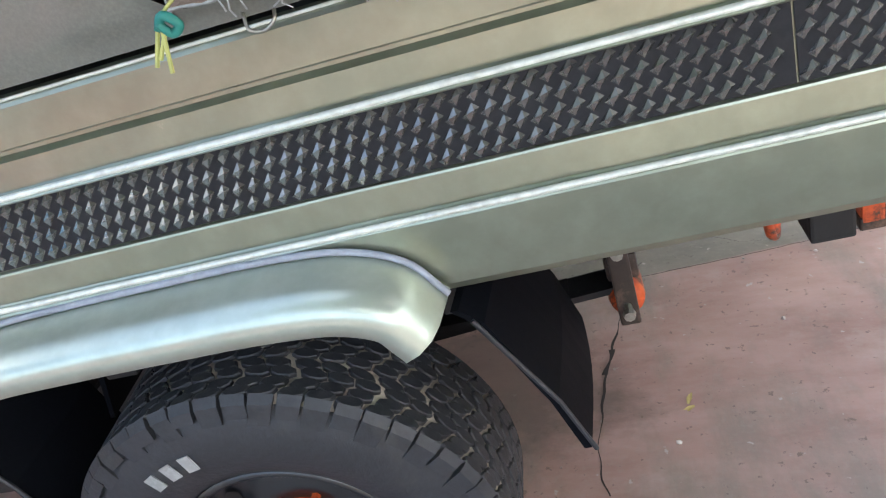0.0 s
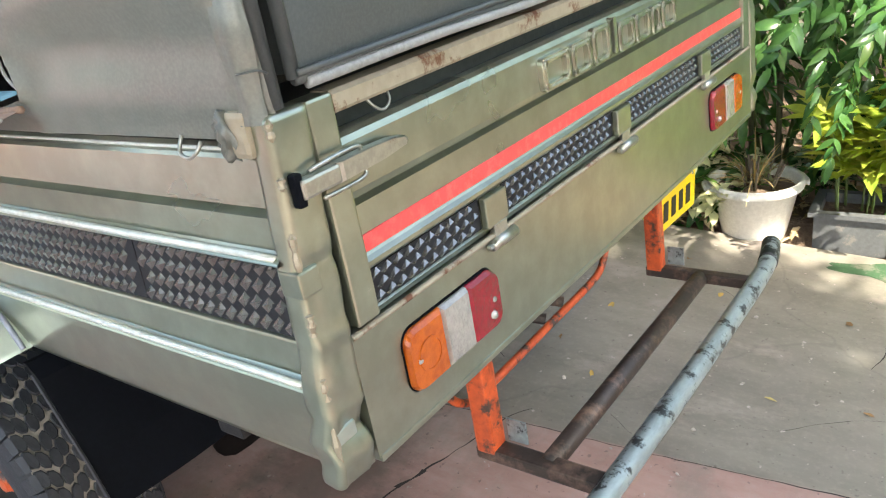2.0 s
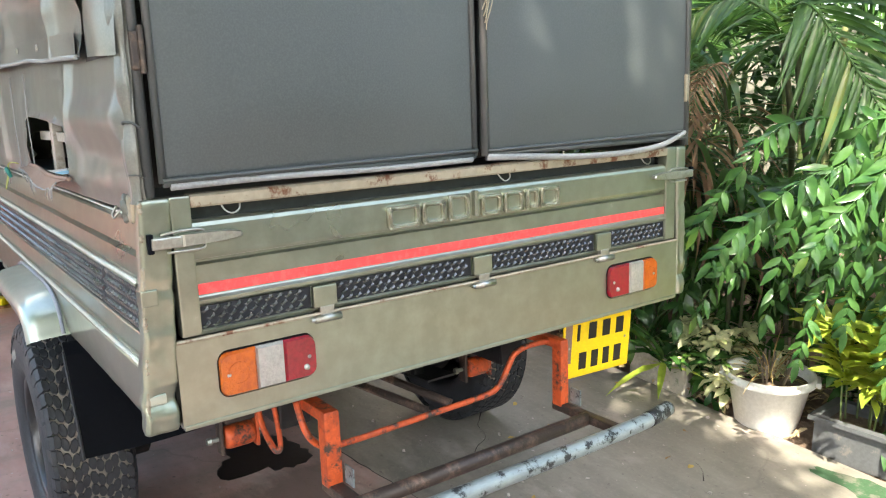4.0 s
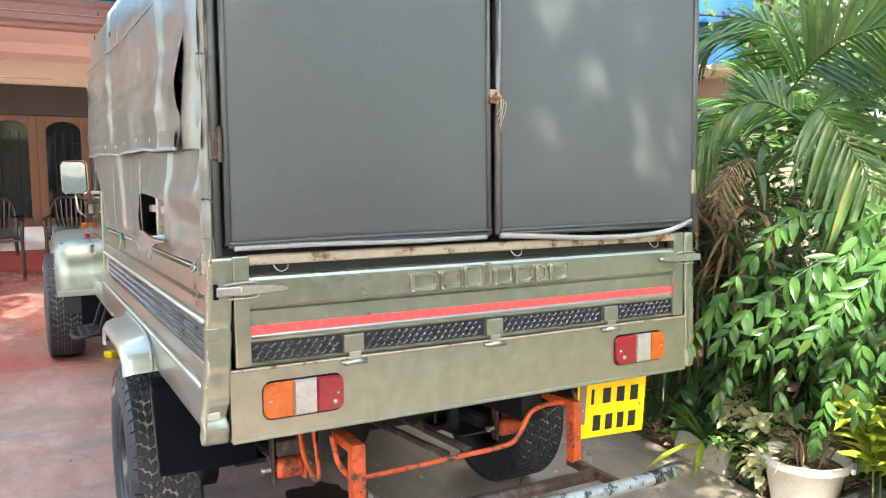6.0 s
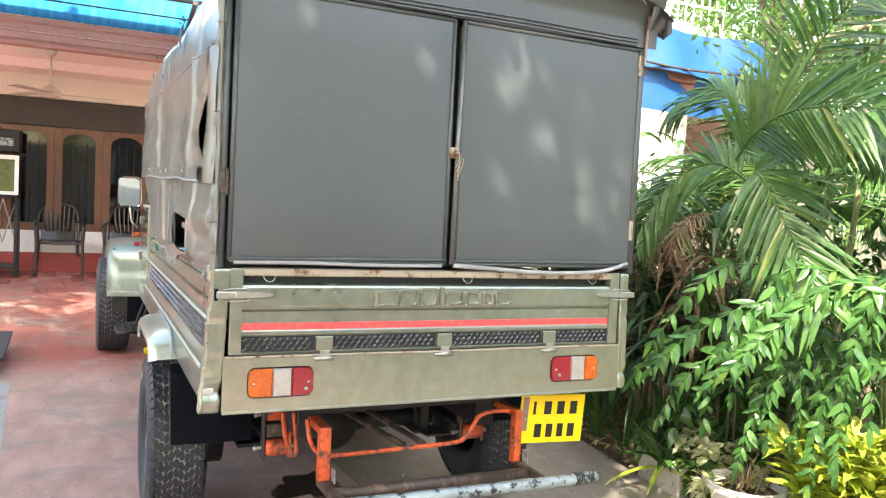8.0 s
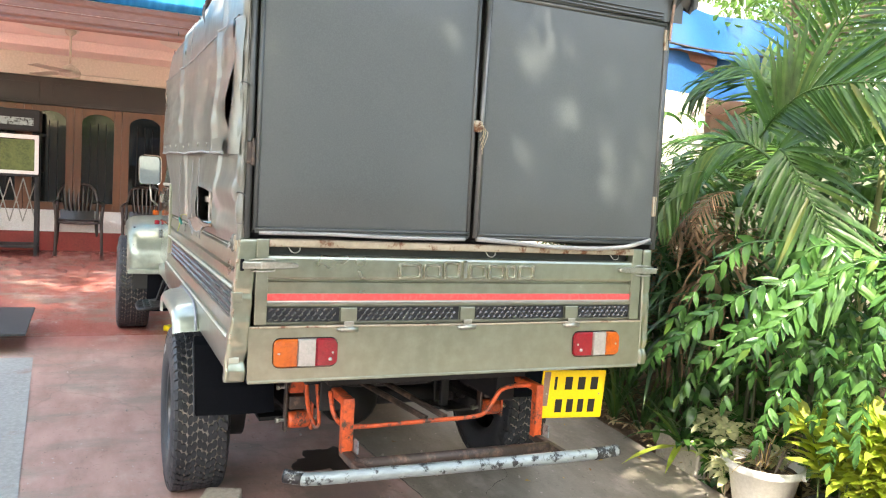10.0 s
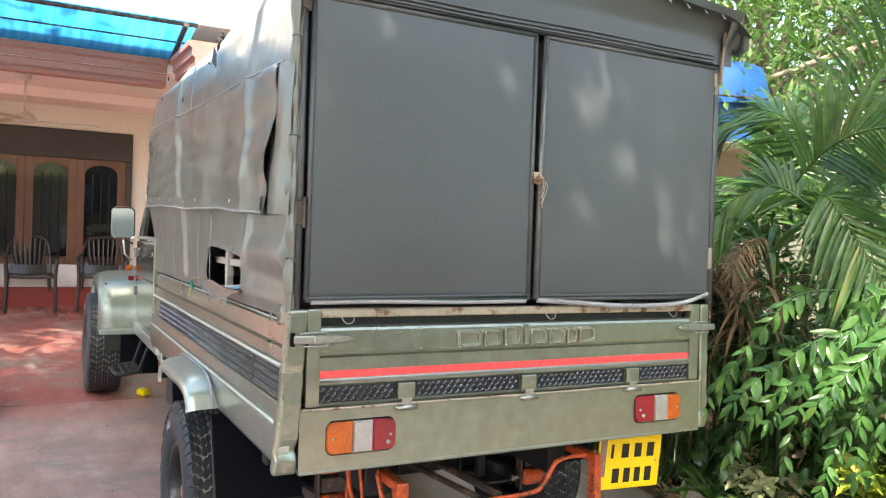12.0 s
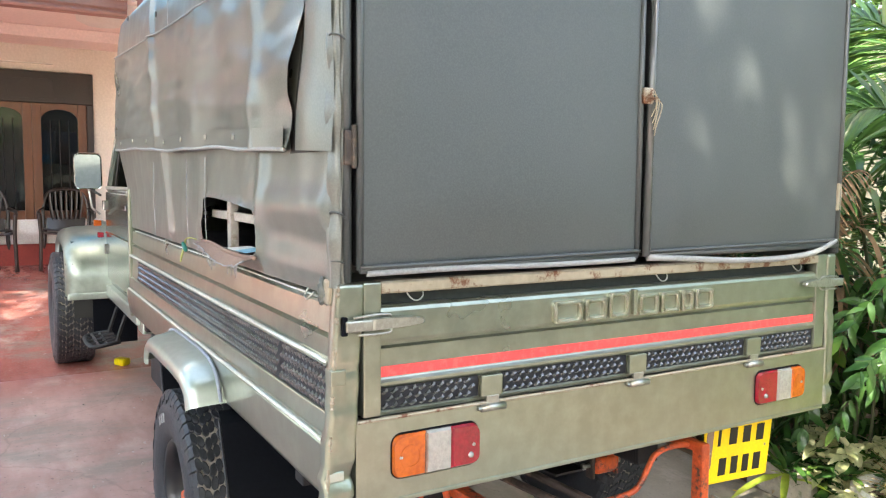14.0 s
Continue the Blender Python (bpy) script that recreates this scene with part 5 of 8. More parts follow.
part("rear_gutter", tube([(-2.80, -0.022, 0.82), (-2.80, -0.028, 1.40)], 0.012, 8), PAINT_CAB_SHADED, cab)
part("sill", box(-3.98, -2.78, -0.050, 0.075, 0.735, 0.815, 0.012), PAINT_FENDER, cab, "sill in lightened olive paint")
part("sill_end", box(-2.86, -2.70, -0.030, 0.070, 0.700, 0.815, 0.010), PAINT_FENDER, cab)
part("bonnet", extrude_x([(0.10, 1.10), (0.12, 1.20), (0.22, 1.26), (0.85, 1.285), (1.48, 1.26), (1.58, 1.20), (1.60, 1.10)], -4.05, -5.20, 8, lambda x, y, z: (x, y, z - 0.06 * max(0, -4.3 - x)), closed=True), PAINT, cab, "olive bonnet")
part("front_panel", box(-5.22, -5.10, 0.12, 1.58, 0.80, 1.16, 0.03), PAINT, cab)
part("front_bumper", box(-5.36, -5.22, 0.0, 1.70, 0.72, 0.88, 0.03), BLACK, truck)


def front_fender(s, y0):
    """Broad front wing: flat-topped crown, falling to the sill behind the wheel."""
    prof = [(0.30, 0.0), (0.275, 0.012), (0.262, 0.004), (0.24, -0.004), (0.10, -0.012), (0.04, -0.025), (0.012, -0.050), (0.0, -0.095), (0.004, -0.125), (0.02, -0.135)]
    line = [(-3.985, 0.735), (-3.985, 0.80), (-4.00, 0.93), (-4.06, 1.06), (-4.17, 1.135), (-4.35, 1.17), (-4.6, 1.175), (-4.80, 1.15), (-4.93, 1.06), (-4.98, 0.92)]
    pts = smooth_line([(a, 0, b) for a, b in line], 5)
    bm = bmesh.new()
    rows = []
    for i, p in enumerate(pts):
        d = (pts[min(i + 1, len(pts) - 1)] - pts[max(i - 1, 0)]).normalized()
        n = Vector((d.z, 0, -d.x))
        rows.append([bm.verts.new((p.x + n.x * h, y0 + s * y, p.z + n.z * h)) for y, h in prof])
    for a, b in zip(rows, rows[1:]):
        for k in range(len(prof) - 1):
            bm.faces.new((a[k], a[k + 1], b[k + 1], b[k]))
    bmesh.ops.solidify(bm, geom=bm.faces[:], thickness=0.004)
    return part("front_fender", bm, PAINT_FENDER, truck, "rounded front fender in lightened olive paint", smooth=True)


ff = front_fender(1, -0.205)
front_fender(-1, 1.905)
part("fender_lip", box(-3.995, -3.965, -0.200, 0.100, 0.722, 0.765, 0.010), PAINT_FENDER, ff)
part("fender_cheek", box(-4.95, -4.0, 0.085, 0.110, 0.80, 1.20, 0.01), PAINT, ff)
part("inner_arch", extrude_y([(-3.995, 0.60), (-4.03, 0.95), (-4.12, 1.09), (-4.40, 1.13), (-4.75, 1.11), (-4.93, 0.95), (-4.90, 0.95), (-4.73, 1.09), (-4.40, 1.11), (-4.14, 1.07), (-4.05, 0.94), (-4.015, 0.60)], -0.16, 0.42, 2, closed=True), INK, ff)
part("fender_mudflap", box(-4.005, -3.992, -0.05, 0.22, 0.42, 0.76, 0.004), RUBBER, ff, "black rubber mudflap")
part("side_indicator", box(-4.16, -4.10, -0.02, 0.03, 1.190, 1.230, 0.008), AMBER, ff, "amber side indicator")
part("red_tag", box(-4.03, -4.00, -0.01, 0.03, 1.120, 1.155, 0.008), RED, ff)
part("badge", box(-3.99, -3.984, 0.045, 0.085, 0.97, 1.10, 0.004), CHROME, ff)

# door mirror on its arm
mir = part("door_mirror", tube(smooth_line([(-3.94, -0.03, 1.40), (-3.97, -0.07, 1.42), (-3.985, -0.10, 1.45)], 5), 0.008, 8), BLACK, cab, "chrome door mirror on an arm", smooth=True)
mir.matrix_basis = pose(-3.98, -0.136, 1.55, 0, 9, -12) @ Matrix.Translation((3.98, 0.10, -1.55))
part("mirror_shell", plate_from(rounded(-0.185, -0.020, 1.435, 1.665, 0.035), -3.975, -4.02, dome=-0.004), CHROME, mir)
part("mirror_glass", plate_from(rounded(-0.178, -0.027, 1.442, 1.658, 0.030), -3.968, -3.974), GLASS_MIRROR, mir)
part("mirror_stay", tube([(-3.97, -0.04, 1.27), (-3.985, -0.09, 1.31), (-3.99, -0.105, 1.44)], 0.007, 6), PLATED, mir, smooth=True)

# foot step: a hoop with bars
step = part("foot_step", tube(smooth_line([(-3.30, 0.02, 0.56), (-3.28, -0.10, 0.545), (-3.36, -0.14, 0.54), (-3.60, -0.14, 0.54), (-3.68, -0.10, 0.545), (-3.66, 0.02, 0.56)], 5), 0.013, 8), BLACK, truck, "black round-bar foot step", smooth=True)
for x in (-3.58, -3.48, -3.38):
    part("step_bar", tube([(x, -0.138, 0.542), (x, 0.02, 0.560)], 0.009, 6), BLACK, step)
for y in (-0.095, -0.05):
    part("step_bar", tube([(-3.67, y, 0.548), (-3.29, y, 0.548)], 0.009, 6), BLACK, step)
for x in (-3.30, -3.64):
    part("step_arm", tube([(x, 0.0, 0.56), (x + 0.04, 0.06, 0.76)], 0.012, 6), BLACK, step)


# ---- ground ----
def ground_material():
    m, nodes, links, p = node_mat("red oxide cement worn to grey")
    geo = nodes.new("ShaderNodeNewGeometry")
    pos = geo.outputs["Position"]
    sep = nodes.new("ShaderNodeSeparateXYZ")
    links.new(pos, sep.inputs[0])
    big = noise_node(nodes, links, 0.9, 6.0, 0.62, pos)
    mid = noise_node(nodes, links, 4.5, 8.0, 0.65, pos, stretch=(0.6, 1.6, 1))
    fine = noise_node(nodes, links, 60.0, 6.0, 0.6, pos)
    speck = noise_node(nodes, links, 28.0, 3.0, 0.5, pos)
    # how much of the red coat is left: less towards the planting, full by the house
    keep = nodes.new("ShaderNodeMath")
    keep.operation = 'MULTIPLY_ADD'
    # the joint between the red slab and the bare one, slightly askew
    skew = nodes.new("ShaderNodeMath")
    skew.operation = 'MULTIPLY_ADD'
    links.new(sep.outputs[0], skew.inputs[0])
    skew.inputs[1].default_value, skew.inputs[2].default_value = -0.15, -1.21
    from_joint = nodes.new("ShaderNodeMath")
    from_joint.operation = 'ADD'
    links.new(sep.outputs[1], from_joint.inputs[0])
    links.new(skew.outputs[0], from_joint.inputs[1])
    slab = nodes.new("ShaderNodeMapRange")
    slab.inputs[1].default_value, slab.inputs[2].default_value, slab.inputs[3].default_value, slab.inputs[4].default_value = -0.012, 0.012, 0.36, -0.30
    links.new(from_joint.outputs[0], slab.inputs[0])
    links.new(slab.outputs[0], keep.inputs[0])
    keep.inputs[1].default_value, keep.inputs[2].default_value = 1.0, 0.0
    hous = nodes.new("ShaderNodeMapRange")
    hous.inputs[1].default_value, hous.inputs[2].default_value, hous.inputs[3].default_value, hous.inputs[4].default_value = -3.55, -4.25, 0.0, 0.85
    links.new(sep.outputs[0], hous.inputs[0])
    add = nodes.new("ShaderNodeMath")
    add.operation = 'ADD'
    links.new(keep.outputs[0], add.inputs[0])
    links.new(hous.outputs[0], add.inputs[1])
    add2 = nodes.new("ShaderNodeMath")
    add2.operation = 'ADD'
    links.new(add.outputs[0], add2.inputs[0])
    mx = nodes.new("ShaderNodeMath")
    mx.operation = 'ADD'
    links.new(big, mx.inputs[0])
    half = nodes.new("ShaderNodeMath")
    half.operation = 'MULTIPLY'
    half.inputs[1].default_value = 0.55
    links.new(mid, half.inputs[0])
    links.new(half.outputs[0], mx.inputs[1])
    links.new(mx.outputs[0], add2.inputs[1])
    red = mixed(nodes, links, ramp(nodes, links, mid, 0.3, 0.7), (0.295, 0.173, 0.147), (0.435, 0.288, 0.254))
    grey = mixed(nodes, links, ramp(nodes, links, mid, 0.3, 0.72), (0.155, 0.139, 0.115), (0.255, 0.233, 0.196))
    col = mixed(nodes, links, ramp(nodes, links, add2.outputs[0], 0.70, 1.02), grey, red)
    deep = mixed(nodes, links, ramp(nodes, links, mid, 0.3, 0.8), (0.27, 0.070, 0.058), (0.36, 0.115, 0.098))
    col = mixed(nodes, links, hous.outputs[0], col, deep)
    worn = noise_node(nodes, links, 1.7, 9.0, 0.68, pos, stretch=(1.0, 1.5, 1))
    col = mixed(nodes, links, ramp(nodes, links, worn, 0.54, 0.68, (0, 0, 0, 1), (0.6, 0.6, 0.6, 1)), col, (0.46, 0.38, 0.34))
    grime = noise_node(nodes, links, 2.2, 10.0, 0.66, pos, stretch=(1.7, 0.7, 1))
    col = mixed(nodes, links, ramp(nodes, links, grime, 0.48, 0.64, (0, 0, 0, 1), (0.75, 0.75, 0.75, 1)), col, (0.205, 0.182, 0.155))
    col = mixed(nodes, links, ramp(nodes, links, fine, 0.50, 0.80, (0, 0, 0, 1), (0.35, 0.35, 0.35, 1)), col, (0.34, 0.29, 0.26))
    pits = noise_node(nodes, links, 42.0, 4.0, 0.6, pos)
    col = mixed(nodes, links, ramp(nodes, links, pits, 0.64, 0.70, (0, 0, 0, 1), (0.6, 0.6, 0.6, 1)), col, (0.09, 0.07, 0.06))
    col2 = mixed(nodes, links, ramp(nodes, links, speck, 0.70, 0.74), col, (0.42, 0.36, 0.33))
    # shade under the truck's tail painted round old oil drips, with a ragged edge
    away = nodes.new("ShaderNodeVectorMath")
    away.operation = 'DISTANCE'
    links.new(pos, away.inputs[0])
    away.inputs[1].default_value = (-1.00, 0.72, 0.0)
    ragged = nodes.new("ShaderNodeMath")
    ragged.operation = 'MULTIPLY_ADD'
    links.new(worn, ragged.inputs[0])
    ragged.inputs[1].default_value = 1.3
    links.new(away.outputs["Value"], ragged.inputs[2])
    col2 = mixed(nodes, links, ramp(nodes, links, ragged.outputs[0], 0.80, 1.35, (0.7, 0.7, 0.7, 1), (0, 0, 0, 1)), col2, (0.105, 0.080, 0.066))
    # cracks, thin and wandering
    vo = nodes.new("ShaderNodeTexVoronoi")
    vo.feature = 'DISTANCE_TO_EDGE'
    vo.inputs["Scale"].default_value = 0.32
    warp = nodes.new("ShaderNodeVectorMath")
    warp.operation = 'ADD'
    wn2 = nodes.new("ShaderNodeTexNoise")
    wn2.inputs["Scale"].default_value, wn2.inputs["Detail"].default_value = 2.2, 6.0
    links.new(pos, wn2.inputs["Vector"])
    sc = nodes.new("ShaderNodeVectorMath")
    sc.operation = 'SCALE'
    sc.inputs["Scale"].default_value = 0.55
    links.new(wn2.outputs["Color"], sc.inputs[0])
    links.new(pos, warp.inputs[0])
    links.new(sc.outputs[0], warp.inputs[1])
    links.new(warp.outputs[0], vo.inputs["Vector"])
    col3 = mixed(nodes, links, ramp(nodes, links, vo.outputs["Distance"], 0.0004, 0.0015, (0.28, 0.28, 0.28, 1), (0, 0, 0, 1)), col2, (0.10, 0.085, 0.075))
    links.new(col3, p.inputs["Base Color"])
    rr = nodes.new("ShaderNodeMapRange")
    rr.inputs[3].default_value, rr.inputs[4].default_value = 0.55, 0.16
    links.new(hous.outputs[0], rr.inputs[0])
    links.new(rr.outputs[0], p.inputs["Roughness"])
    b = nodes.new("ShaderNodeBump")
    b.inputs["Strength"].default_value, b.inputs["Distance"].default_value = 0.25, 0.006
    links.new(mid, b.inputs["Height"])
    links.new(b.outputs[0], p.inputs["Normal"])
    return m


CEMENT = ground_material()
SOIL = surface("dry garden soil", (0.20, 0.135, 0.095), 0.95, 0.0, dark=(0.095, 0.064, 0.046), spots=(0.26, 0.19, 0.13), spot_at=(0.56, 0.64), big=5, fine=30, bump=0.8, bump_size=0.03, spot_scale=26)
KERB_Y = 2.68
V, F = [], []
xs = [-80, -9.0, -7.0, -5.0, -3.0, -1.0, 1.0, 3.0, 6.0, 80]
for x in xs:
    V += [(x, -80, ground_z(x)), (x, KERB_Y, ground_z(x)), (x, KERB_Y + 0.02, ground_z(x) - 0.07), (x, 80, ground_z(x) - 0.07)]
for i in range(len(xs) - 1):
    for j in range(3):
        a = 4 * i + j
        F.append((a, a + 4, a + 5, a + 1))
ground = raw("ground", V, F, CEMENT, None, "red-stained cement driveway worn to grey, with cracks", "structure")
tagged(ground, category="ground")
# garden bed: lumpy soil beyond the edge of the cement
V, F = [], []
nx, ny = 110, 40
for i in range(nx + 1):
    for j in range(ny + 1):
        x, y = -7.5 + 11.5 * i / nx, KERB_Y + 0.015 + 4.2 * (j / ny) ** 1.3
        e = min(1.0, j / 3)
        V.append((x, y, ground_z(x) - 0.055 + 0.05 * e + e * (0.05 * lump(x, y, 1, 1.4) + 0.03 * lump(x, y, 5, 6.0))))
for i in range(nx):
    for j in range(ny):
        a = i * (ny + 1) + j
        F.append((a, a + ny + 1, a + ny + 2, a + 1))
soil = raw("garden_soil", V, F, SOIL, None, "dark garden soil littered with dry leaves", "structure", smooth=True)
tagged(soil, category="soil")

# long cracks across the cement
CRACK = surface("crack in cement", (0.035, 0.028, 0.025), 0.9, bump=0.3)
for path, w in (([(-0.55, 1.20), (-0.59, 1.14), (-0.63, 1.0), (-0.665, 0.86), (-0.70, 0.74), (-0.735, 0.57), (-0.755, 0.42), (-0.74, 0.30)], 0.0026), ([(-0.683, 0.80), (-0.70, 0.745), (-0.714, 0.70)], 0.008),
                ([(-1.20, 1.84), (-1.09, 1.68), (-0.96, 1.62), (-0.88, 1.50), (-0.79, 1.41)], 0.0026), ([(0.31, 1.88), (0.33, 2.0), (0.32, 2.10), (0.34, 2.19), (0.31, 2.27)], 0.0026),
                ([(0.03, 1.41), (0.13, 1.44), (0.21, 1.51), (0.35, 1.61), (0.52, 1.66)], 0.0016), ([(-0.27, 2.19), (-0.22, 2.16), (-0.17, 2.09)], 0.002), ([(-0.14, 1.22), (-0.24, 1.24), (-0.32, 1.29)], 0.002)):
    pts = smooth_line([(x, y, 0) for x, y in path], 8)
    V, F = [], []
    for i, q in enumerate(pts):
        j = 0.012 * lump(q.x, q.y, 3, 14)
        ww = w * (0.35 + abs(lump(q.x, q.y, 8, 9)) * 1.8)
        for s in (-1, 1):
            V.append((q.x + j + s * ww, q.y + j * 0.4, ground_z(q.x) + 0.0016))
        if i:
            F.append((2 * i - 2, 2 * i - 1, 2 * i + 1, 2 * i))
    tagged(raw("crack", V, F, CRACK, None, "dark crack in the cement floor", "structure"), category="crack")
JOINT = [(-1.6, 0.985), (-1.2, 1.03), (-0.9, 1.075), (-0.58, 1.12), (-0.3, 1.155), (-0.07, 1.19), (0.23, 1.24), (0.6, 1.295), (1.1, 1.37), (1.8, 1.48)]
V, F = [], []
for i, q in enumerate(smooth_line([(x, y, 0) for x, y in JOINT], 16)):
    ww = 0.0012 + 0.004 * max(0.0, lump(q.x, q.y, 5, 5))
    j = 0.006 * lump(q.x, q.y, 2, 18)
    for k in (-1, 1):
        V.append((q.x, q.y + j + k * ww, ground_z(q.x) + 0.0014))
    if i:
        F.append((2 * i - 2, 2 * i - 1, 2 * i + 1, 2 * i))
tagged(raw("slab_joint", V, F, CRACK, None, "chipped joint between two cement slabs", "structure"), category="joint")
# dark damp oil stain below the bed, mossy patch at the edge
def patch(name, cx, cy, rx, ry, material, label, cat, lift=0.0022, seed=0.0):
    V = [(cx, cy, ground_z(cx) + lift)]
    n = 40
    for k in range(n):
        a = 2 * math.pi * k / n
        r = 1 + 0.45 * lump(math.cos(a) + seed, math.sin(a), seed, 1.7) + 0.2 * lump(math.cos(a), math.sin(a) + seed, 2, 5)
        x, y = cx + rx * r * math.cos(a), cy + ry * r * math.sin(a)
        V.append((x, y, ground_z(x) + lift))
    F = [(0, 1 + k, 1 + (k + 1) % n) for k in range(n)]
    tagged(raw(name, V, F, material, None, label, "structure"), category=cat)


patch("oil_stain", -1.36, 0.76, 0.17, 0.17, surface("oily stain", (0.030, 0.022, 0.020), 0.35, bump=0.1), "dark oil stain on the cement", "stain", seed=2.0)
patch("moss_patch", 0.34, 2.56, 0.26, 0.085, surface("green moss", (0.032, 0.080, 0.034), 0.9, spots=(0.12, 0.12, 0.09), spot_at=(0.5, 0.6), big=9, fine=60, bump=0.5), "green moss patch on the cement edge", "moss", seed=5.0)
grey = raw("grey_slab", [(2.5, -0.55, ground_z(2.5) + 0.004), (-3.55, -0.82, ground_z(-3.55) + 0.004), (-3.6, -3.6, ground_z(-3.6) + 0.004), (2.5, -3.6, ground_z(2.5) + 0.004)], [(0, 1, 2, 3)],
           surface("grey cement patch", (0.30, 0.31, 0.30), 0.7, dark=(0.22, 0.23, 0.225), spots=(0.24, 0.17, 0.15), spot_at=(0.58, 0.7), big=2, fine=40, bump=0.3, spot_scale=3), None, "bare grey cement patch", "structure")
tagged(grey, category="slab")
tagged(part("door_mat", box(-4.6, -3.72, -1.9, -0.93, 0.0, 0.018, 0.004), surface("dark rubber mat", (0.035, 0.037, 0.04), 0.8, fine=90, bump=0.5), None, "dark rubber mat lying on the cement"), category="mat").matrix_basis = pose(0.05, 0.05, 0.085, 0, 2.0, 0)

# grit and dry leaves on the floor
LEAF_DRY = [surface("dry leaf", c, 0.8, bump=0.3) for c in ((0.45, 0.30, 0.08), (0.30, 0.17, 0.07), (0.50, 0.40, 0.16))]
PEBBLE = surface("pale pebble", (0.45, 0.40, 0.36), 0.8, vary=0.2)
rng = random.Random(11)
peb = bmesh.new()
bmesh.ops.create_icosphere(peb, subdivisions=1, radius=1)
for v in peb.verts:
    v.co *= 1 + 0.25 * lump(*v.co, 1.5)
pebble_mesh = bpy.data.meshes.new("pebble")
peb.to_mesh(pebble_mesh)
peb.free()
pebble_mesh.materials.append(PEBBLE)
for i in range(70):
    x, y = rng.uniform(-3.5, 1.2), rng.uniform(-0.9, 2.6)
    o = new("pebble", pebble_mesh)
    r = rng.uniform(0.003, 0.009)
    o.matrix_basis = Matrix.LocRotScale((x, y, ground_z(x) + r * 0.4), Euler((rng.random() * 6, rng.random() * 6, 0)), (r * 1.3, r, r * 0.7))
    tagged(o, "small pale pebble on the cement", "pebble", "grit on the driveway")


def blade(V, F, base, along, up, length, width, droop=0.3, segs=4, fold=0.18, tip=0.0):
    """A leaf blade: two halves folded along the midrib, bending down along its length."""
    along, up = Vector(along).normalized(), Vector(up).normalized()
    side = along.cross(up).normalized()
    up = side.cross(along)
    b = len(V)
    pos = Vector(base)
    for i in range(segs + 1):
        t = i / segs
        w = width * 0.5 * (math.sin(math.pi * min(1, 0.08 + 0.92 * t) ** 0.8) if i < segs else tip)
        a = droop * t
        d = along * math.cos(a) - up * math.sin(a)
        u = up * math.cos(a) + along * math.sin(a)
        if i:
            pos = pos + d * (length / segs)
        ripple = 0.16 * math.sin(2.3 * i + 0.7 * b)
        V += [tuple(pos - side * w + u * w * (fold + ripple)), tuple(pos), tuple(pos + side * w + u * w * (fold - ripple))]
    for i in range(segs):
        a = b + 3 * i
        F += [(a, a + 1, a + 4, a + 3), (a + 1, a + 2, a + 5, a + 4)]


def leaf_mesh(name, V, F, material):
    me = bpy.data.meshes.new(name)
    me.from_pydata(V, [], F)
    me.materials.append(material)
    me.shade_smooth()
    return me


for i in range(46):
    x, y = rng.uniform(-3.0, 1.0), rng.uniform(0.2, 3.6)
    V, F = [], []
    blade(V, F, (0, 0, 0), (1, 0, 0), (0, 0, 1), rng.uniform(0.02, 0.06), rng.uniform(0.012, 0.026), 0.4, 3, 0.4)
    o = new("dry_leaf", leaf_mesh("dry_leaf", V, F, LEAF_DRY[i % 3]))
    o.matrix_basis = pose(x, y, ground_z(x) + (0.006 if y < KERB_Y else 0.06), rng.uniform(-20, 20), rng.uniform(-15, 15), rng.uniform(0, 360))
    tagged(o, "dry fallen leaf lying on the ground", "leaf", "fallen leaves")
# litter over the soil
V, F = [], []
lit = random.Random(33)
for i in range(1500):
    x, y = lit.uniform(-2.6, 1.6), KERB_Y + 0.03 + 0.75 * lit.random() ** 1.4
    if (-0.13 < x < 0.46 and y < 3.02) or math.hypot(x + 0.33, y - 2.79) < 0.17:
        continue
    a = lit.uniform(0, 6.28)
    blade(V, F, (x, y, ground_z(x) + lit.uniform(0.015, 0.05)), (math.cos(a), math.sin(a), lit.uniform(-0.2, 0.3)), (lit.uniform(-.4, .4), lit.uniform(-.4, .4), 1), lit.uniform(0.03, 0.085), lit.uniform(0.014, 0.03), lit.uniform(0.1, 0.9), 3, 0.35)
LITTER = node_mat("mixed dry leaf litter")
lm, ln, ll, lp = LITTER
lg = ln.new("ShaderNodeNewGeometry")
tone = ramp(ln, ll, lg.outputs["Random Per Island"], 0.0, 1.0, (0.26, 0.15, 0.075, 1), (0.70, 0.56, 0.34, 1))
ll.new(tone, lp.inputs["Base Color"])
lp.inputs["Roughness"].default_value = 0.75
tagged(raw("leaf_litter", V, F, lm, None, "dry brown and tan leaf litter over the soil", "stuff", smooth=True), category="leaf litter")
# stone block at the rear wheel
bm = box(-0.068, 0.068, -0.082, 0.082, 0, 0.092, 0.010)
for v in bm.verts:
    v.co += Vector((lump(*v.co, 8), lump(*v.co + Vector((3, 1, 2)), 8), lump(*v.co + Vector((9, 1, 2)), 8))) * 0.012
tagged(part("stone_block", bm, surface("pale cut stone", (0.46, 0.41, 0.34), 0.85, bump=0.4), None, "pale rough stone block behind the rear wheel"), category="stone").matrix_basis = pose(-0.915, 0.122, ground_z(-0.915) - 0.004, 0, 2, -20)
bm = box(-0.055, 0.055, -0.035, 0.035, 0, 0.05, 0.016)
for v in bm.verts:
    v.co.x *= 1.0 + 0.2 * math.cos(v.co.x * 50)
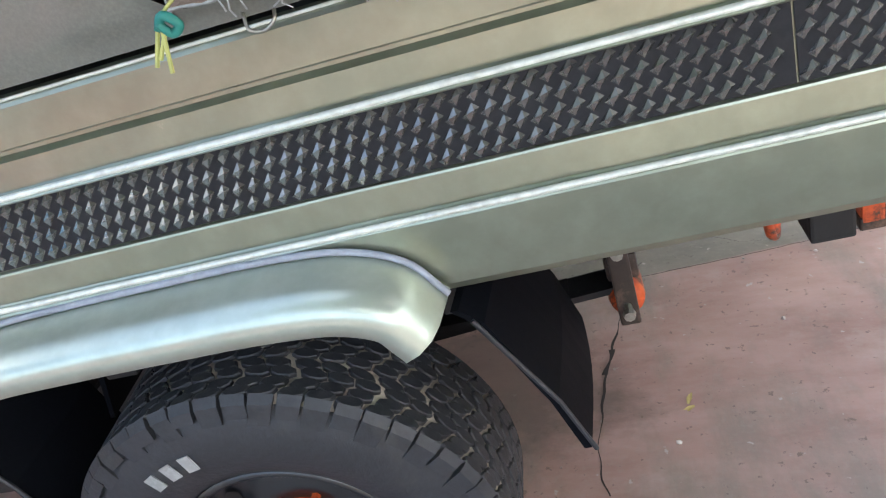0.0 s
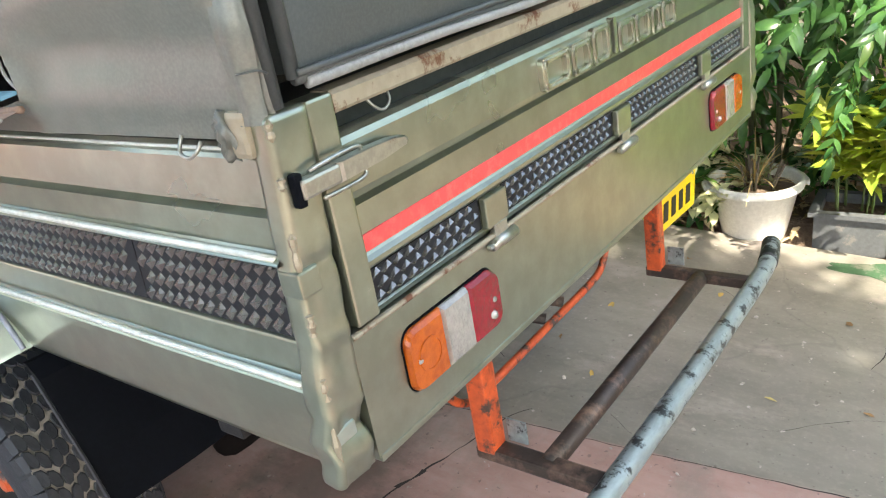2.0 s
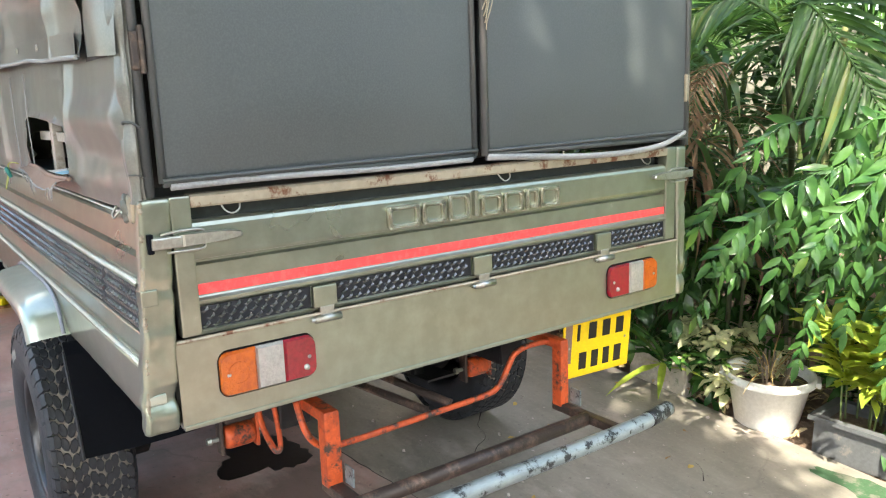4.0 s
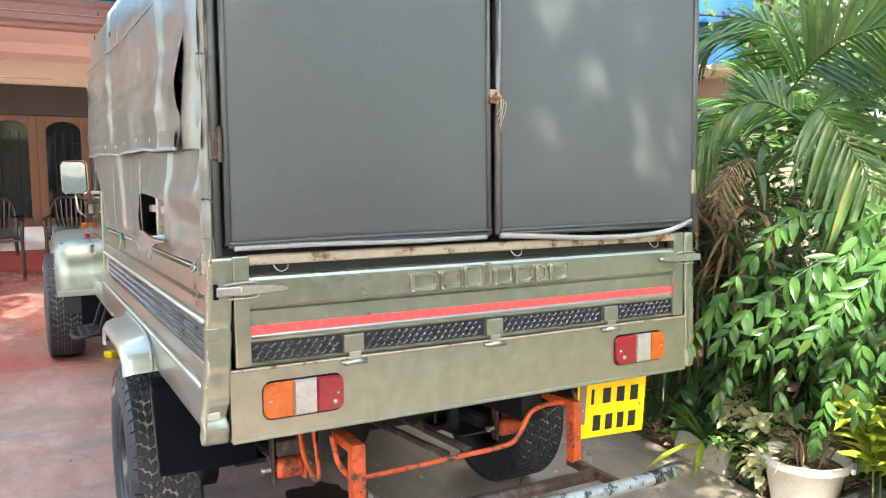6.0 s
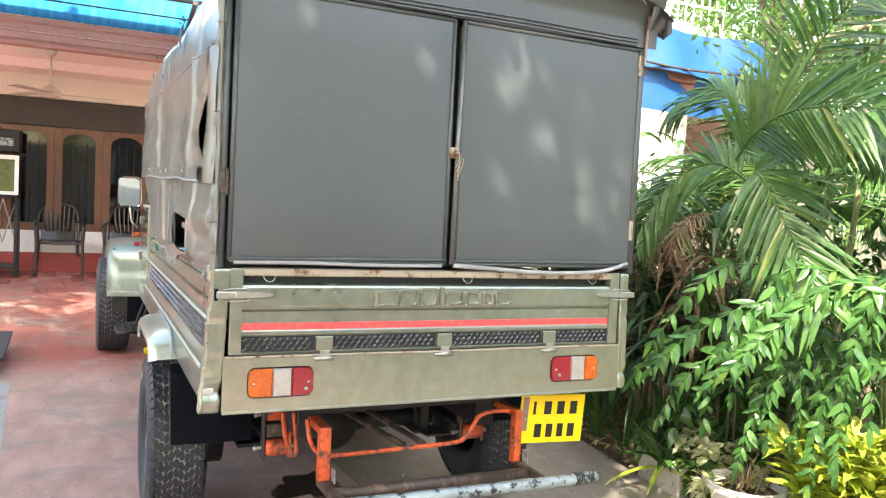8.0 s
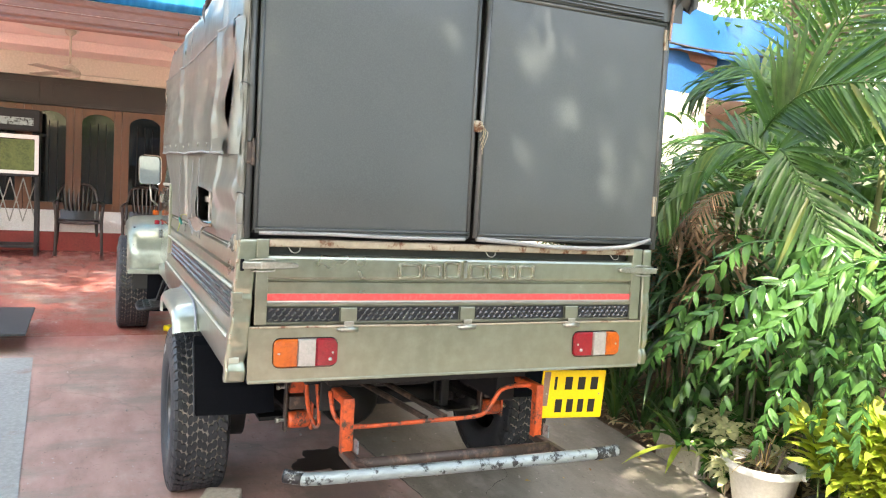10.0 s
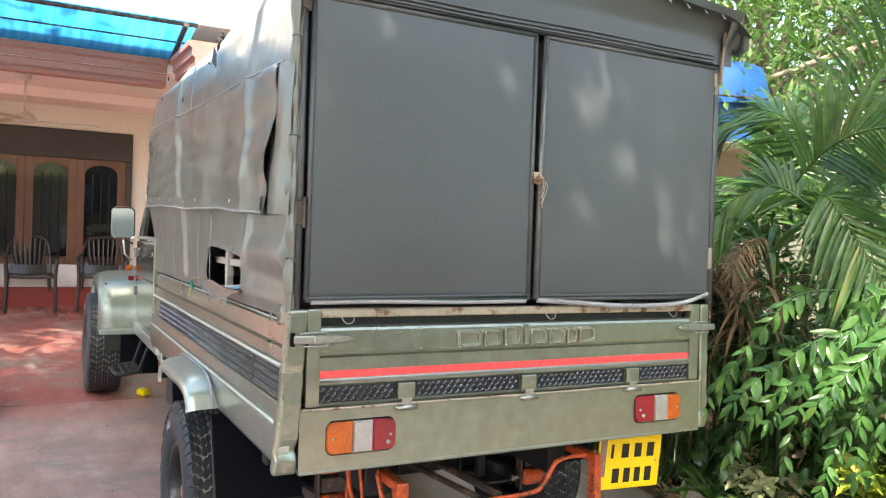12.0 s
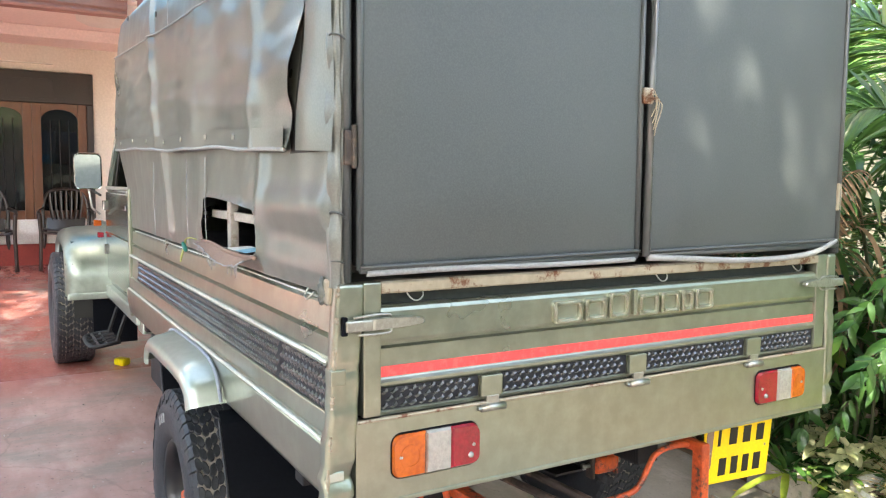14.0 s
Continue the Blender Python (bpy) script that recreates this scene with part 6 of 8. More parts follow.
tagged(part("yellow_wheel_chock", bm, surface("yellow plastic", (0.85, 0.68, 0.01), 0.4), None, "small yellow plastic block on the floor under the truck"), category="chock").matrix_basis = pose(-4.24, 0.15, ground_z(-4.24), 0, 0, 35)

# ---- house front and porch ----
WALL = surface("cream plaster", (0.75, 0.695, 0.62), 0.8, dark=(0.69, 0.635, 0.56), big=1.2, fine=40, bump=0.15)
PINK = surface("pale pink ceiling paint", (0.86, 0.73, 0.70), 0.7, dark=(0.84, 0.72, 0.69), big=1.0, fine=40, bump=0.1)
FASCIA = surface("red-brown fascia paint", (0.36, 0.185, 0.16), 0.5, dark=(0.29, 0.145, 0.125), big=2, fine=50, bump=0.1, stretch=(1, 0.3, 1))
DADO = surface("red oxide skirting", (0.30, 0.045, 0.035), 0.35, dark=(0.22, 0.03, 0.025), big=3, fine=50, bump=0.1)
TIMBER = surface("varnished brown timber", (0.17, 0.066, 0.028), 0.4, dark=(0.085, 0.036, 0.018), big=3, fine=60, bump=0.15, stretch=(6, 6, 0.6), coat=0.2)
DARK_TIMBER = surface("dark carved timber", (0.042, 0.032, 0.028), 0.5, dark=(0.025, 0.02, 0.018), big=5, fine=60, bump=0.3)
HX = -8.60
FZ = ground_z(HX)
tagged(part("wall_house", box(HX - 0.22, HX, 0.472, 9.0, FZ - 0.2, 3.2), WALL, None, "cream plastered house wall", "structure"), category="wall")
tagged(part("wall_sill", box(HX - 0.22, HX + 0.02, -3.4, 0.472, FZ + 0.24, FZ + 0.52), WHITE_PAINT, None, "low white wall below the windows", "structure"), category="wall")
tagged(part("skirting", box(HX - 0.22, HX + 0.05, -3.4, 9.0, FZ - 0.2, FZ + 0.24, 0.01), DADO, None, "red oxide skirting at the wall's foot", "structure"), category="skirting")
tagged(part("wall_over", box(HX - 0.22, HX, -3.4, 0.472, 2.46, 3.2), WALL, None, "cream wall above the window frame", "structure"), category="wall")
# dark wall colour stands in for the lack of light indoors
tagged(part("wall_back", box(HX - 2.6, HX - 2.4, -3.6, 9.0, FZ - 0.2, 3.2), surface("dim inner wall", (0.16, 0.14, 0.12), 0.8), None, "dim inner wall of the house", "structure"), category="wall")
tagged(part("wall_side", box(HX - 2.6, HX + 0.3, -3.6, -3.4, FZ - 0.2, 3.2), WALL, None, "cream side wall of the porch", "structure"), category="wall")
tagged(part("wall_end", box(HX - 2.6, -4.2, 9.0, 9.2, -0.2, 3.2), WALL, None, "cream side wall of the house", "structure"), category="wall")
tagged(part("ceiling", box(HX - 2.6, -5.85, -3.6, 9.2, 2.86, 2.94), PINK, None, "pale pink porch ceiling", "structure"), category="ceiling")
tagged(part("ceiling_drop", box(HX, HX + 0.75, -3.4, 9.0, 2.74, 2.855), PINK, None, "stepped ceiling edge along the wall", "structure"), category="ceiling")


def window_bay(y0, y1):
    """One tall arched window between timber stiles."""
    w = thing("window", Matrix(), "tall arched timber window with dark glass", "window", "porch windows", "structure")
    zb, zt = FZ + 0.52, 2.10
    g0, g1 = y0 + 0.094, y1 - 0.094
    for a, b in ((y0, g0), (g1, y1)):
        part("window_frame", box(HX - 0.08, HX + 0.03, a + 0.001, b - 0.001, zb, zt, 0.008), TIMBER, w)
    part("window_frame", box(HX - 0.07, HX + 0.02, g0, g1, zb, zb + 0.10, 0.006), TIMBER, w)
    arch = bmesh.new()
    n = 14
    cy, r = (g0 + g1) / 2, (g1 - g0) / 2
    zs = 1.92
    lo = [(cy - r * math.cos(math.pi * k / n), zs + 0.62 * r * math.sin(math.pi * k / n)) for k in range(n + 1)]
    f_lo = [arch.verts.new((HX + 0.02, y, z)) for y, z in lo]
    f_hi = [arch.verts.new((HX + 0.02, y, zt)) for y, z in lo]
    b_lo = [arch.verts.new((HX - 0.07, y, z)) for y, z in lo]
    b_hi = [arch.verts.new((HX - 0.07, y, zt)) for y, z in lo]
    for k in range(n):
        arch.faces.new((f_lo[k], f_lo[k + 1], f_hi[k + 1], f_hi[k]))
        arch.faces.new((b_lo[k + 1], b_lo[k], b_hi[k], b_hi[k + 1]))
        arch.faces.new((f_lo[k + 1], f_lo[k], b_lo[k], b_lo[k + 1]))
    part("arch_head", arch, TIMBER, w)
    part("pane", box(HX - 0.035, HX - 0.028, g0 - 0.01, g1 + 0.01, zb + 0.09, zt - 0.02), DARK_GLASS, w, "dark glass pane")
    # wrought grille behind the glass front
    for k in range(3):
        yy = g0 + (g1 - g0) * (k + 1) / 4
        part("grille_bar", tube([(HX - 0.018, yy, zb + 0.10), (HX - 0.018, yy, zs)], 0.006, 6), INK, w)


for k in range(6):
    window_bay(-0.172 - 0.568 * k, 0.396 - 0.568 * k)
tagged(part("frame_post", box(HX - 0.09, HX + 0.04, 0.398, 0.470, FZ + 0.52, 2.10, 0.01), DARK_TIMBER, None, "dark timber window post", "structure"), category="frame")
transom = tagged(part("transom", box(HX - 0.09, HX + 0.05, -3.3, 0.470, 2.102, 2.452, 0.012), DARK_TIMBER, None, "dark carved timber transom over the windows", "structure"), category="transom")
for k in range(5):
    y = 0.10 - 0.62 * k
    part("carved_panel", ring_plate(rounded(y - 0.50, y, 2.15, 2.41, 0.03, 3), rounded(y - 0.46, y - 0.04, 2.19, 2.37, 0.05, 3), HX + 0.062, HX + 0.045), DARK_TIMBER, transom)

# porch fascia with mouldings, blue sheet awning above
def fascia(x, y0, y1, z0, paint=FASCIA):
    f = thing("porch_fascia", pose(0, 0, 0), "red-brown moulded porch fascia", "fascia", kind="structure")
    part("moulding", extrude_y([(x - 0.15, z0), (x, z0), (x + 0.015, z0 + 0.02), (x, z0 + 0.045), (x + 0.03, z0 + 0.06), (x + 0.03, z0 + 0.115), (x + 0.055, z0 + 0.13), (x + 0.055, z0 + 0.19), (x + 0.085, z0 + 0.21), (x + 0.085, z0 + 0.255), (x - 0.15, z0 + 0.255)], y0, y1, 2, closed=True), paint, f)
    return f


fascia(-5.90, -3.7, 0.47, 2.735)
return_end = fascia(-0.56, -5.75, -4.70, 2.735)
return_end.matrix_basis = Matrix.Rotation(radians(-90), 4, 'Z')
BLUE, nodes, links, p = node_mat("blue translucent roofing sheet")
p.inputs["Base Color"].default_value, p.inputs["Roughness"].default_value = (0.03, 0.30, 0.62, 1), 0.35
wav = noise_node(nodes, links, 3.0, 4.0, stretch=(0.4, 5, 1))
cb = mixed(nodes, links, ramp(nodes, links, wav, 0.35, 0.7), (0.02, 0.26, 0.60), (0.07, 0.45, 0.80))
links.new(cb, p.inputs["Base Color"])
tb = nodes.new("ShaderNodeBsdfTranslucent")
links.new(cb, tb.inputs[0])
ms = nodes.new("ShaderNodeMixShader")
ms.inputs[0].default_value = 0.65
links.new(p.outputs[0], ms.inputs[1])
links.new(tb.outputs[0], ms.inputs[2])
links.new(ms.outputs[0], nodes["Material Output"].inputs[0])


def awning(y0, y1, x0, z0, x1, z1, label):
    """Corrugated blue sheet from the fascia (x0, z0) outwards to (x1, z1), with rafters."""
    aw = thing("awning", Matrix(), label, "awning")
    n = int((y1 - y0) / 0.019)
    V, F = [], []
    for i in range(n + 1):
        y = y0 + (y1 - y0) * i / n
        for k in range(5):
            t = k / 4
            V.append((x0 + (x1 - x0) * t, y, z0 + (z1 - z0) * t + 0.0022 * math.sin(y * 2 * math.pi / 0.076) + 0.015 * math.sin(t * math.pi)))
    for i in range(n):
        for k in range(4):
            a = 5 * i + k
            F.append((a, a + 5, a + 6, a + 1))
    raw("sheet", V, F, BLUE, aw, smooth=True)
    y = y1 - 0.10 - 1.9 * int((y1 - y0) / 1.9)
    while y < y1:
        part("rafter", tube([(x0, y, z0 - 0.03), (x1, y, z1 - 0.03)], 0.024, 6), PIPE_DARK, aw)
        y += 1.9
    part("purlin", tube([(x1 - 0.04, y0, z1 - 0.02), (x1 - 0.04, y1, z1 - 0.02)], 0.022, 6), PIPE_DARK, aw)
    part("purlin", tube([((x0 + x1) / 2, y0, (z0 + z1) / 2 - 0.012), ((x0 + x1) / 2, y1, (z0 + z1) / 2 - 0.012)], 0.008, 6), PIPE_DARK, aw)
    return aw


awning(-3.6, 0.60, -5.84, 3.00, -5.02, 3.21, "blue translucent corrugated awning over the porch")
DULL_FASCIA = surface("dark red-brown fascia paint", (0.30, 0.105, 0.080), 0.6, dark=(0.20, 0.07, 0.055), big=3, fine=50, bump=0.1)
TARP = surface("deep blue tarpaulin", (0.016, 0.085, 0.26), 0.4, dark=(0.011, 0.055, 0.18), big=3, fine=60, bump=0.2)
fascia(-3.25, 3.35, 4.80, 2.63, DULL_FASCIA)
tarp = thing("blue_tarpaulin", Matrix(), "blue tarpaulin hanging in folds from the awning", "tarpaulin")


def tarp_sheet(z0, z1, x_off):
    def f(u, v):
        y = 3.90 + 1.75 * u
        z = z0 + (z1 - z0) * v - 0.05 * math.sin(u * math.pi) * (1 - v)
        return (-3.22 + x_off * (1 - v) + 0.05 * math.sin(y * 6.0 + v) + 0.05 * lump(y, z, x_off, 2.0), y, z)
    return sheet("tarpaulin_fold", f, 40, 12, TARP, tarp)


tarp_sheet(2.86, 3.22, 0.10)
tarp_sheet(2.50, 2.90, 0.02)
part("tarpaulin_rope", tube(smooth_line([(-3.10, 3.9, 2.89), (-3.08, 4.6, 2.85), (-3.10, 5.65, 2.90)], 5), 0.012, 6), PIPE_DARK, tarp)
tagged(part("side_wall_house", box(-4.4, -4.18, 3.0, 5.6, 0.0, 2.72), WALL, None, "cream plastered side room wall", "structure"), category="wall")
tagged(part("upper_wall", box(-7.6, -7.4, -3.4, 9.0, 2.96, 5.6), WHITE_PAINT, None, "white upper storey wall", "structure"), category="wall")
# balcony railing above the porch
def railing(x, y0, y1, z0, n):
    r = thing("balcony_railing", Matrix(), "white steel balcony railing", "railing")
    for z in (z0, z0 + 0.22, z0 + 0.80):
        part("rail", tube([(x, y0, z), (x, y1, z)], 0.016, 8), WHITE_PAINT, r)
    for k in range(n):
        y = y0 + (y1 - y0) * k / (n - 1)
        part("baluster", tube([(x, y, z0), (x, y, z0 + 0.80)], 0.010, 6), WHITE_PAINT, r)


tagged(part("balcony_slab", box(-7.4, -5.5, -2.4, 2.4, 3.30, 3.40, 0.01), WHITE_PAINT, None, "white balcony slab above the porch", "structure"), category="slab")
tagged(part("balcony_slab", box(-7.4, -4.5, 2.4, 6.6, 3.56, 3.68, 0.01), WHITE_PAINT, None, "white balcony slab above the porch", "structure"), category="slab")
railing(-5.6, -2.2, 2.2, 3.41, 30)
railing(-4.6, 2.6, 6.4, 3.69, 34)

# ceiling fan
fan = thing("ceiling_fan", pose(-7.0, -0.745, 2.86), "cream ceiling fan with three blades, at rest", "fan")
CREAM = surface("cream enamel", (0.52, 0.47, 0.40), 0.35)
part("canopy_cup", lathe([(0.001, 0.0), (0.06, 0.0), (0.055, -0.04), (0.02, -0.07)], 20, 'z'), CREAM, fan, smooth=True)
part("rod", tube([(0, 0, -0.04), (0, 0, -0.42)], 0.012, 8), CREAM, fan)
part("motor", lathe([(0.015, -0.37), (0.08, -0.41), (0.11, -0.45), (0.10, -0.49), (0.04, -0.51), (0.001, -0.515)], 24, 'z'), CREAM, fan, smooth=True)
for k in range(3):
    a = radians(88 + 120 * k)
    bm = box(0.10, 0.70, -0.058, 0.058, -0.474, -0.468, 0.002)
    bm.transform(Matrix.Rotation(a, 4, 'Z') @ Matrix.Rotation(radians(8), 4, 'X'))
    part("fan_blade", bm, CREAM, fan)
# white fan-shaped panels set in the porch ceiling
for y in (-2.15, -0.93, 0.45):
    tagged(part("ceiling_panel", plate_from([(0.50, 1.15), (0.30, 0.35), (0.26, 0.0), (0.12, -0.30), (0.0, -0.38), (-0.12, -0.30), (-0.26, 0.0), (-0.30, 0.35), (-0.50, 1.15)], 0.0, -0.012), WHITE_PAINT, None, "white fan-shaped panel set in the porch ceiling", "structure"), category="panel").matrix_basis = Matrix.Translation((-7.20, y, 2.852)) @ pose(0, 0, 0, 0, 90, 0)


# moulded plastic armchair
CHAIR = surface("dark brown moulded plastic", (0.028, 0.016, 0.013), 0.33, dark=(0.018, 0.011, 0.009), coat=0.2, vary=0.15)


def plastic_chair(m):
    c = thing("plastic_armchair", m, "dark brown moulded plastic armchair on the porch", "chair", "porch chairs")

    def seat(u, v):
        x, y = -0.21 + 0.42 * u, -0.23 + 0.46 * v
        return (x, y, 0.415 + 0.02 * (2 * v - 1) ** 2 + 0.015 * u)
    sheet("seat", seat, 10, 10, CHAIR, c)
    part("seat_rim", tube(smooth_line([(0.21, -0.23, 0.42), (0.22, 0.0, 0.41), (0.21, 0.23, 0.42), (-0.2, 0.22, 0.415), (-0.2, -0.22, 0.415), (0.21, -0.23, 0.42)], 5), 0.016, 6), CHAIR, c)
    part("back_rim", tube(smooth_line([(-0.20, -0.23, 0.42), (-0.26, -0.235, 0.66), (-0.30, -0.17, 0.84), (-0.31, 0.0, 0.875), (-0.30, 0.17, 0.84), (-0.26, 0.235, 0.66), (-0.20, 0.23, 0.42)], 6), 0.019, 8), CHAIR, c, smooth=True)
    for k in range(7):
        y = -0.15 + 0.05 * k
        part("back_slat", tube(smooth_line([(-0.225, y * 0.9, 0.53), (-0.262, y * 1.05, 0.66), (-0.30, y * 1.15, 0.85)], 4), 0.0225, 6, flat=0.35), CHAIR, c)
    sheet("back_panel", lambda u, v: (-0.195 - 0.035 * v - 0.02 * math.sin(u * math.pi), -0.20 + 0.40 * u, 0.42 + 0.13 * v), 8, 4, CHAIR, c)
    for s in (-1, 1):
        part("arm", tube(smooth_line([(-0.265, s * 0.235, 0.66), (-0.10, s * 0.275, 0.645), (0.12, s * 0.28, 0.64), (0.21, s * 0.27, 0.62)], 5), 0.021, 8, flat=0.6), CHAIR, c, smooth=True)
        part("front_leg", tube(smooth_line([(0.205, s * 0.27, 0.63), (0.215, s * 0.255, 0.42), (0.24, s * 0.265, 0.0)], 4), [0.022] * 4 + [0.02] * 4 + [0.024], 7), CHAIR, c, smooth=True)
        part("back_leg", tube([(-0.20, s * 0.22, 0.42), (-0.30, s * 0.25, 0.0)], 0.021, 7), CHAIR, c, smooth=True)


for x, y, a in ((-8.30, -0.66, 4), (-8.30, 0.13, -4), (-8.05, -1.95, 25)):
    plastic_chair(pose(x, y, ground_z(x), 0, 0, a))

# fish tank on a latticed stand
tank = thing("fish_tank", pose(-8.20, -1.62, ground_z(-8.2)), "lit fish tank with a white frame on a dark stand", "fish tank")
for y in (-0.50, 0.50):
    for x in (-0.17, 0.17):
        part("stand_leg", box(x - 0.02, x + 0.02, y - 0.02, y + 0.02, 0, 0.98, 0.003), BLACK, tank)
for z in (0.10, 0.96):
    part("stand_rail", box(-0.19, 0.19, -0.52, 0.52, z, z + 0.03, 0.003), BLACK, tank)
for k in range(7):
    y = -0.48 + 0.14 * k
    part("lattice_bar", tube([(0.175, y, 0.42), (0.175, y + 0.14, 0.94)], 0.007, 5), PLATED, tank)
    part("lattice_bar", tube([(0.18, y + 0.14, 0.42), (0.18, y, 0.94)], 0.007, 5), PLATED, tank)
part("water", box(-0.16, 0.16, -0.48, 0.48, 1.03, 1.40), surface("green tank water", (0.13, 0.16, 0.055), 0.06, dark=(0.045, 0.07, 0.03), big=3, bump=0.0, spec=0.7), tank)
part("tank_frame", ring_plate(rounded(-0.52, 0.52, 0.99, 1.46, 0.01, 2), rounded(-0.475, 0.475, 1.03, 1.41, 0.01, 2), 0.185, 0.16), WHITE_PAINT, tank)
part("hood", box(-0.20, 0.20, -0.53, 0.53, 1.50, 1.76, 0.02), BLACK, tank)
part("hood_light", box(0.195, 0.206, -0.46, 0.46, 1.57, 1.66, 0.004), PIPE, tank)


# ---- planting ----
GREEN = leaf_mat("glossy mid green leaf", (0.060, 0.142, 0.033), (0.016, 0.064, 0.020), 0.25, 0.26, (0.115, 0.18, 0.032))
GREEN_PALM = leaf_mat("palm leaflet", (0.070, 0.150, 0.036), (0.029, 0.083, 0.022), 0.30, 0.28, (0.15, 0.165, 0.034))
# leaf green copied darker, with the shade behind the bed in its colour
GREEN_SHADED = leaf_mat("shaded deep green leaf", (0.032, 0.084, 0.020), (0.013, 0.042, 0.013), 0.42, 0.25)
GREEN_YELLOW = leaf_mat("yellow green leaf", (0.38, 0.44, 0.060), (0.19, 0.31, 0.045), 0.36, 0.42, (0.52, 0.46, 0.12))
GREEN_PALE = leaf_mat("cream variegated leaf", (0.68, 0.66, 0.40), (0.34, 0.42, 0.17), 0.4, 0.3)
GREEN_TREE = leaf_mat("tree leaf", (0.087, 0.174, 0.037), (0.034, 0.087, 0.019), 0.45, 0.5)
BROWN_LEAF = leaf_mat("dead brown leaf", (0.26, 0.165, 0.095), (0.13, 0.080, 0.050), 0.8, 0.2)
BARK = surface("grey brown bark", (0.20, 0.165, 0.125), 0.9, dark=(0.11, 0.09, 0.07), big=6, fine=30, bump=0.8, bump_size=0.02, stretch=(1, 1, 0.4))
CANE = surface("ringed palm cane", (0.070, 0.080, 0.035), 0.6, stretch=(1, 1, 6))
STEM = surface("green stem", (0.12, 0.17, 0.05), 0.6, bump=0.2)
rng = random.Random(21)


def spray_mesh(seed, length, pairs, leaf_l, leaf_w, material, arc=1.0, spread=62):
    """An arching pinnate spray: a thin rachis along +x, leaflets in loose pairs and one at the tip."""
    r = random.Random(seed)
    V, F = [], []
    pts = []
    for i in range(pairs * 2 + 1):
        t = i / (pairs * 2)
        a = arc * t
        pts.append(Vector((length * math.sin(a) / max(arc, 0.01), 0.03 * math.sin(t * 5 + seed), -length * (1 - math.cos(a)) / max(arc, 0.01))))
    for i, q in enumerate(pts):
        rr = 0.0042 * (1 - 0.7 * i / len(pts))
        V += [(q.x, q.y - rr, q.z - rr), (q.x, q.y + rr, q.z - rr), (q.x, q.y, q.z + rr)]
        if i:
            b = 3 * i
            F += [(b - 3, b - 2, b + 1, b), (b - 2, b - 1, b + 2, b + 1), (b - 1, b - 3, b, b + 2)]
    for k in range(pairs):
        i = 2 * k + 2
        d = (pts[min(i + 1, len(pts) - 1)] - pts[i - 1]).normalized()
        up = Vector((d.z * -1, 0, d.x))
        for s in (-1, 1):
            if r.random() < 0.08:
                continue
            a = radians(spread + r.uniform(-24, 24)) * s
            along = Matrix.Rotation(a, 3, up) @ d + Vector((0, 0, r.uniform(-0.85, 0.05)))
            size = leaf_l * r.uniform(0.8, 1.15) * (0.75 + 0.5 * math.sin(math.pi * (k + 0.7) / pairs))
            blade(V, F, pts[i] + Vector((r.uniform(-.01, .01), 0, 0)), along, up + Vector((r.uniform(-.5, .5), r.uniform(-.7, .7), 0)), size, leaf_w * r.uniform(0.75, 1.15) * size / leaf_l, r.uniform(0.1, 1.1), 5, 0.30)
    blade(V, F, pts[-1], pts[-1] - pts[-2], (0, 0, 1), leaf_l, leaf_w, 0.5, 4, 0.2)
    return leaf_mesh("spray", V, F, material)


def frond_mesh(seed, length, count, leaf_l, material, arc=1.1, hang=0.5, width=0.028):
    """A feather palm frond along +x, curving down."""
    r = random.Random(seed)
    V, F = [], []
    n = 24
    pts = [Vector((length * math.sin(arc * i / n) / arc, 0, -length * (1 - math.cos(arc * i / n)) / arc)) for i in range(n + 1)]
    for i, q in enumerate(pts):
        rr = 0.011 * (1 - 0.85 * i / n)
        V += [(q.x, q.y - rr, q.z), (q.x, q.y, q.z - rr), (q.x, q.y + rr, q.z), (q.x, q.y, q.z + rr)]
        if i:
            b = 4 * i
            for k in range(4):
                F.append((b - 4 + k, b - 4 + (k + 1) % 4, b + (k + 1) % 4, b + k))
    for k in range(count):
        t = 0.14 + 0.86 * k / (count - 1)
        i = min(n - 1, int(t * n))
        q = pts[i].lerp(pts[i + 1], t * n - i)
        d = (pts[i + 1] - pts[i]).normalized()
        up = Vector((-d.z, 0, d.x))
        size = leaf_l * (0.55 + 0.6 * math.sin(math.pi * (0.12 + 0.80 * t))) * r.uniform(0.9, 1.08)
        for s in (-1, 1):
            a = radians(58 - 26 * t + r.uniform(-5, 5)) * s
            along = Matrix.Rotation(a, 3, up) @ d + up * r.uniform(0.10, 0.30)
            blade(V, F, q, along, up, size, width * r.uniform(0.8, 1.15), hang * r.uniform(0.7, 1.5) + 0.25, 5, 0.35)
    return leaf_mesh("frond", V, F, material)


def strap_mesh(seed, count, length, width, material, lean=(0.3, 1.2), droop=1.4):
    r = random.Random(seed)
    V, F = [], []
    for k in range(count):
        a = r.uniform(0, 2 * math.pi)
        e = r.uniform(*lean)
        along = Vector((math.cos(a) * math.sin(e), math.sin(a) * math.sin(e), math.cos(e)))
        blade(V, F, (0.015 * math.cos(a), 0.015 * math.sin(a), r.uniform(0, 0.05)), along, Vector((-math.cos(a) * math.cos(e), -math.sin(a) * math.cos(e), math.sin(e))) * 1.0, length * r.uniform(0.7, 1.15), width * r.uniform(0.8, 1.2), droop * r.uniform(0.6, 1.3), 7, 0.25)
    return leaf_mesh("strap_leaves", V, F, material)


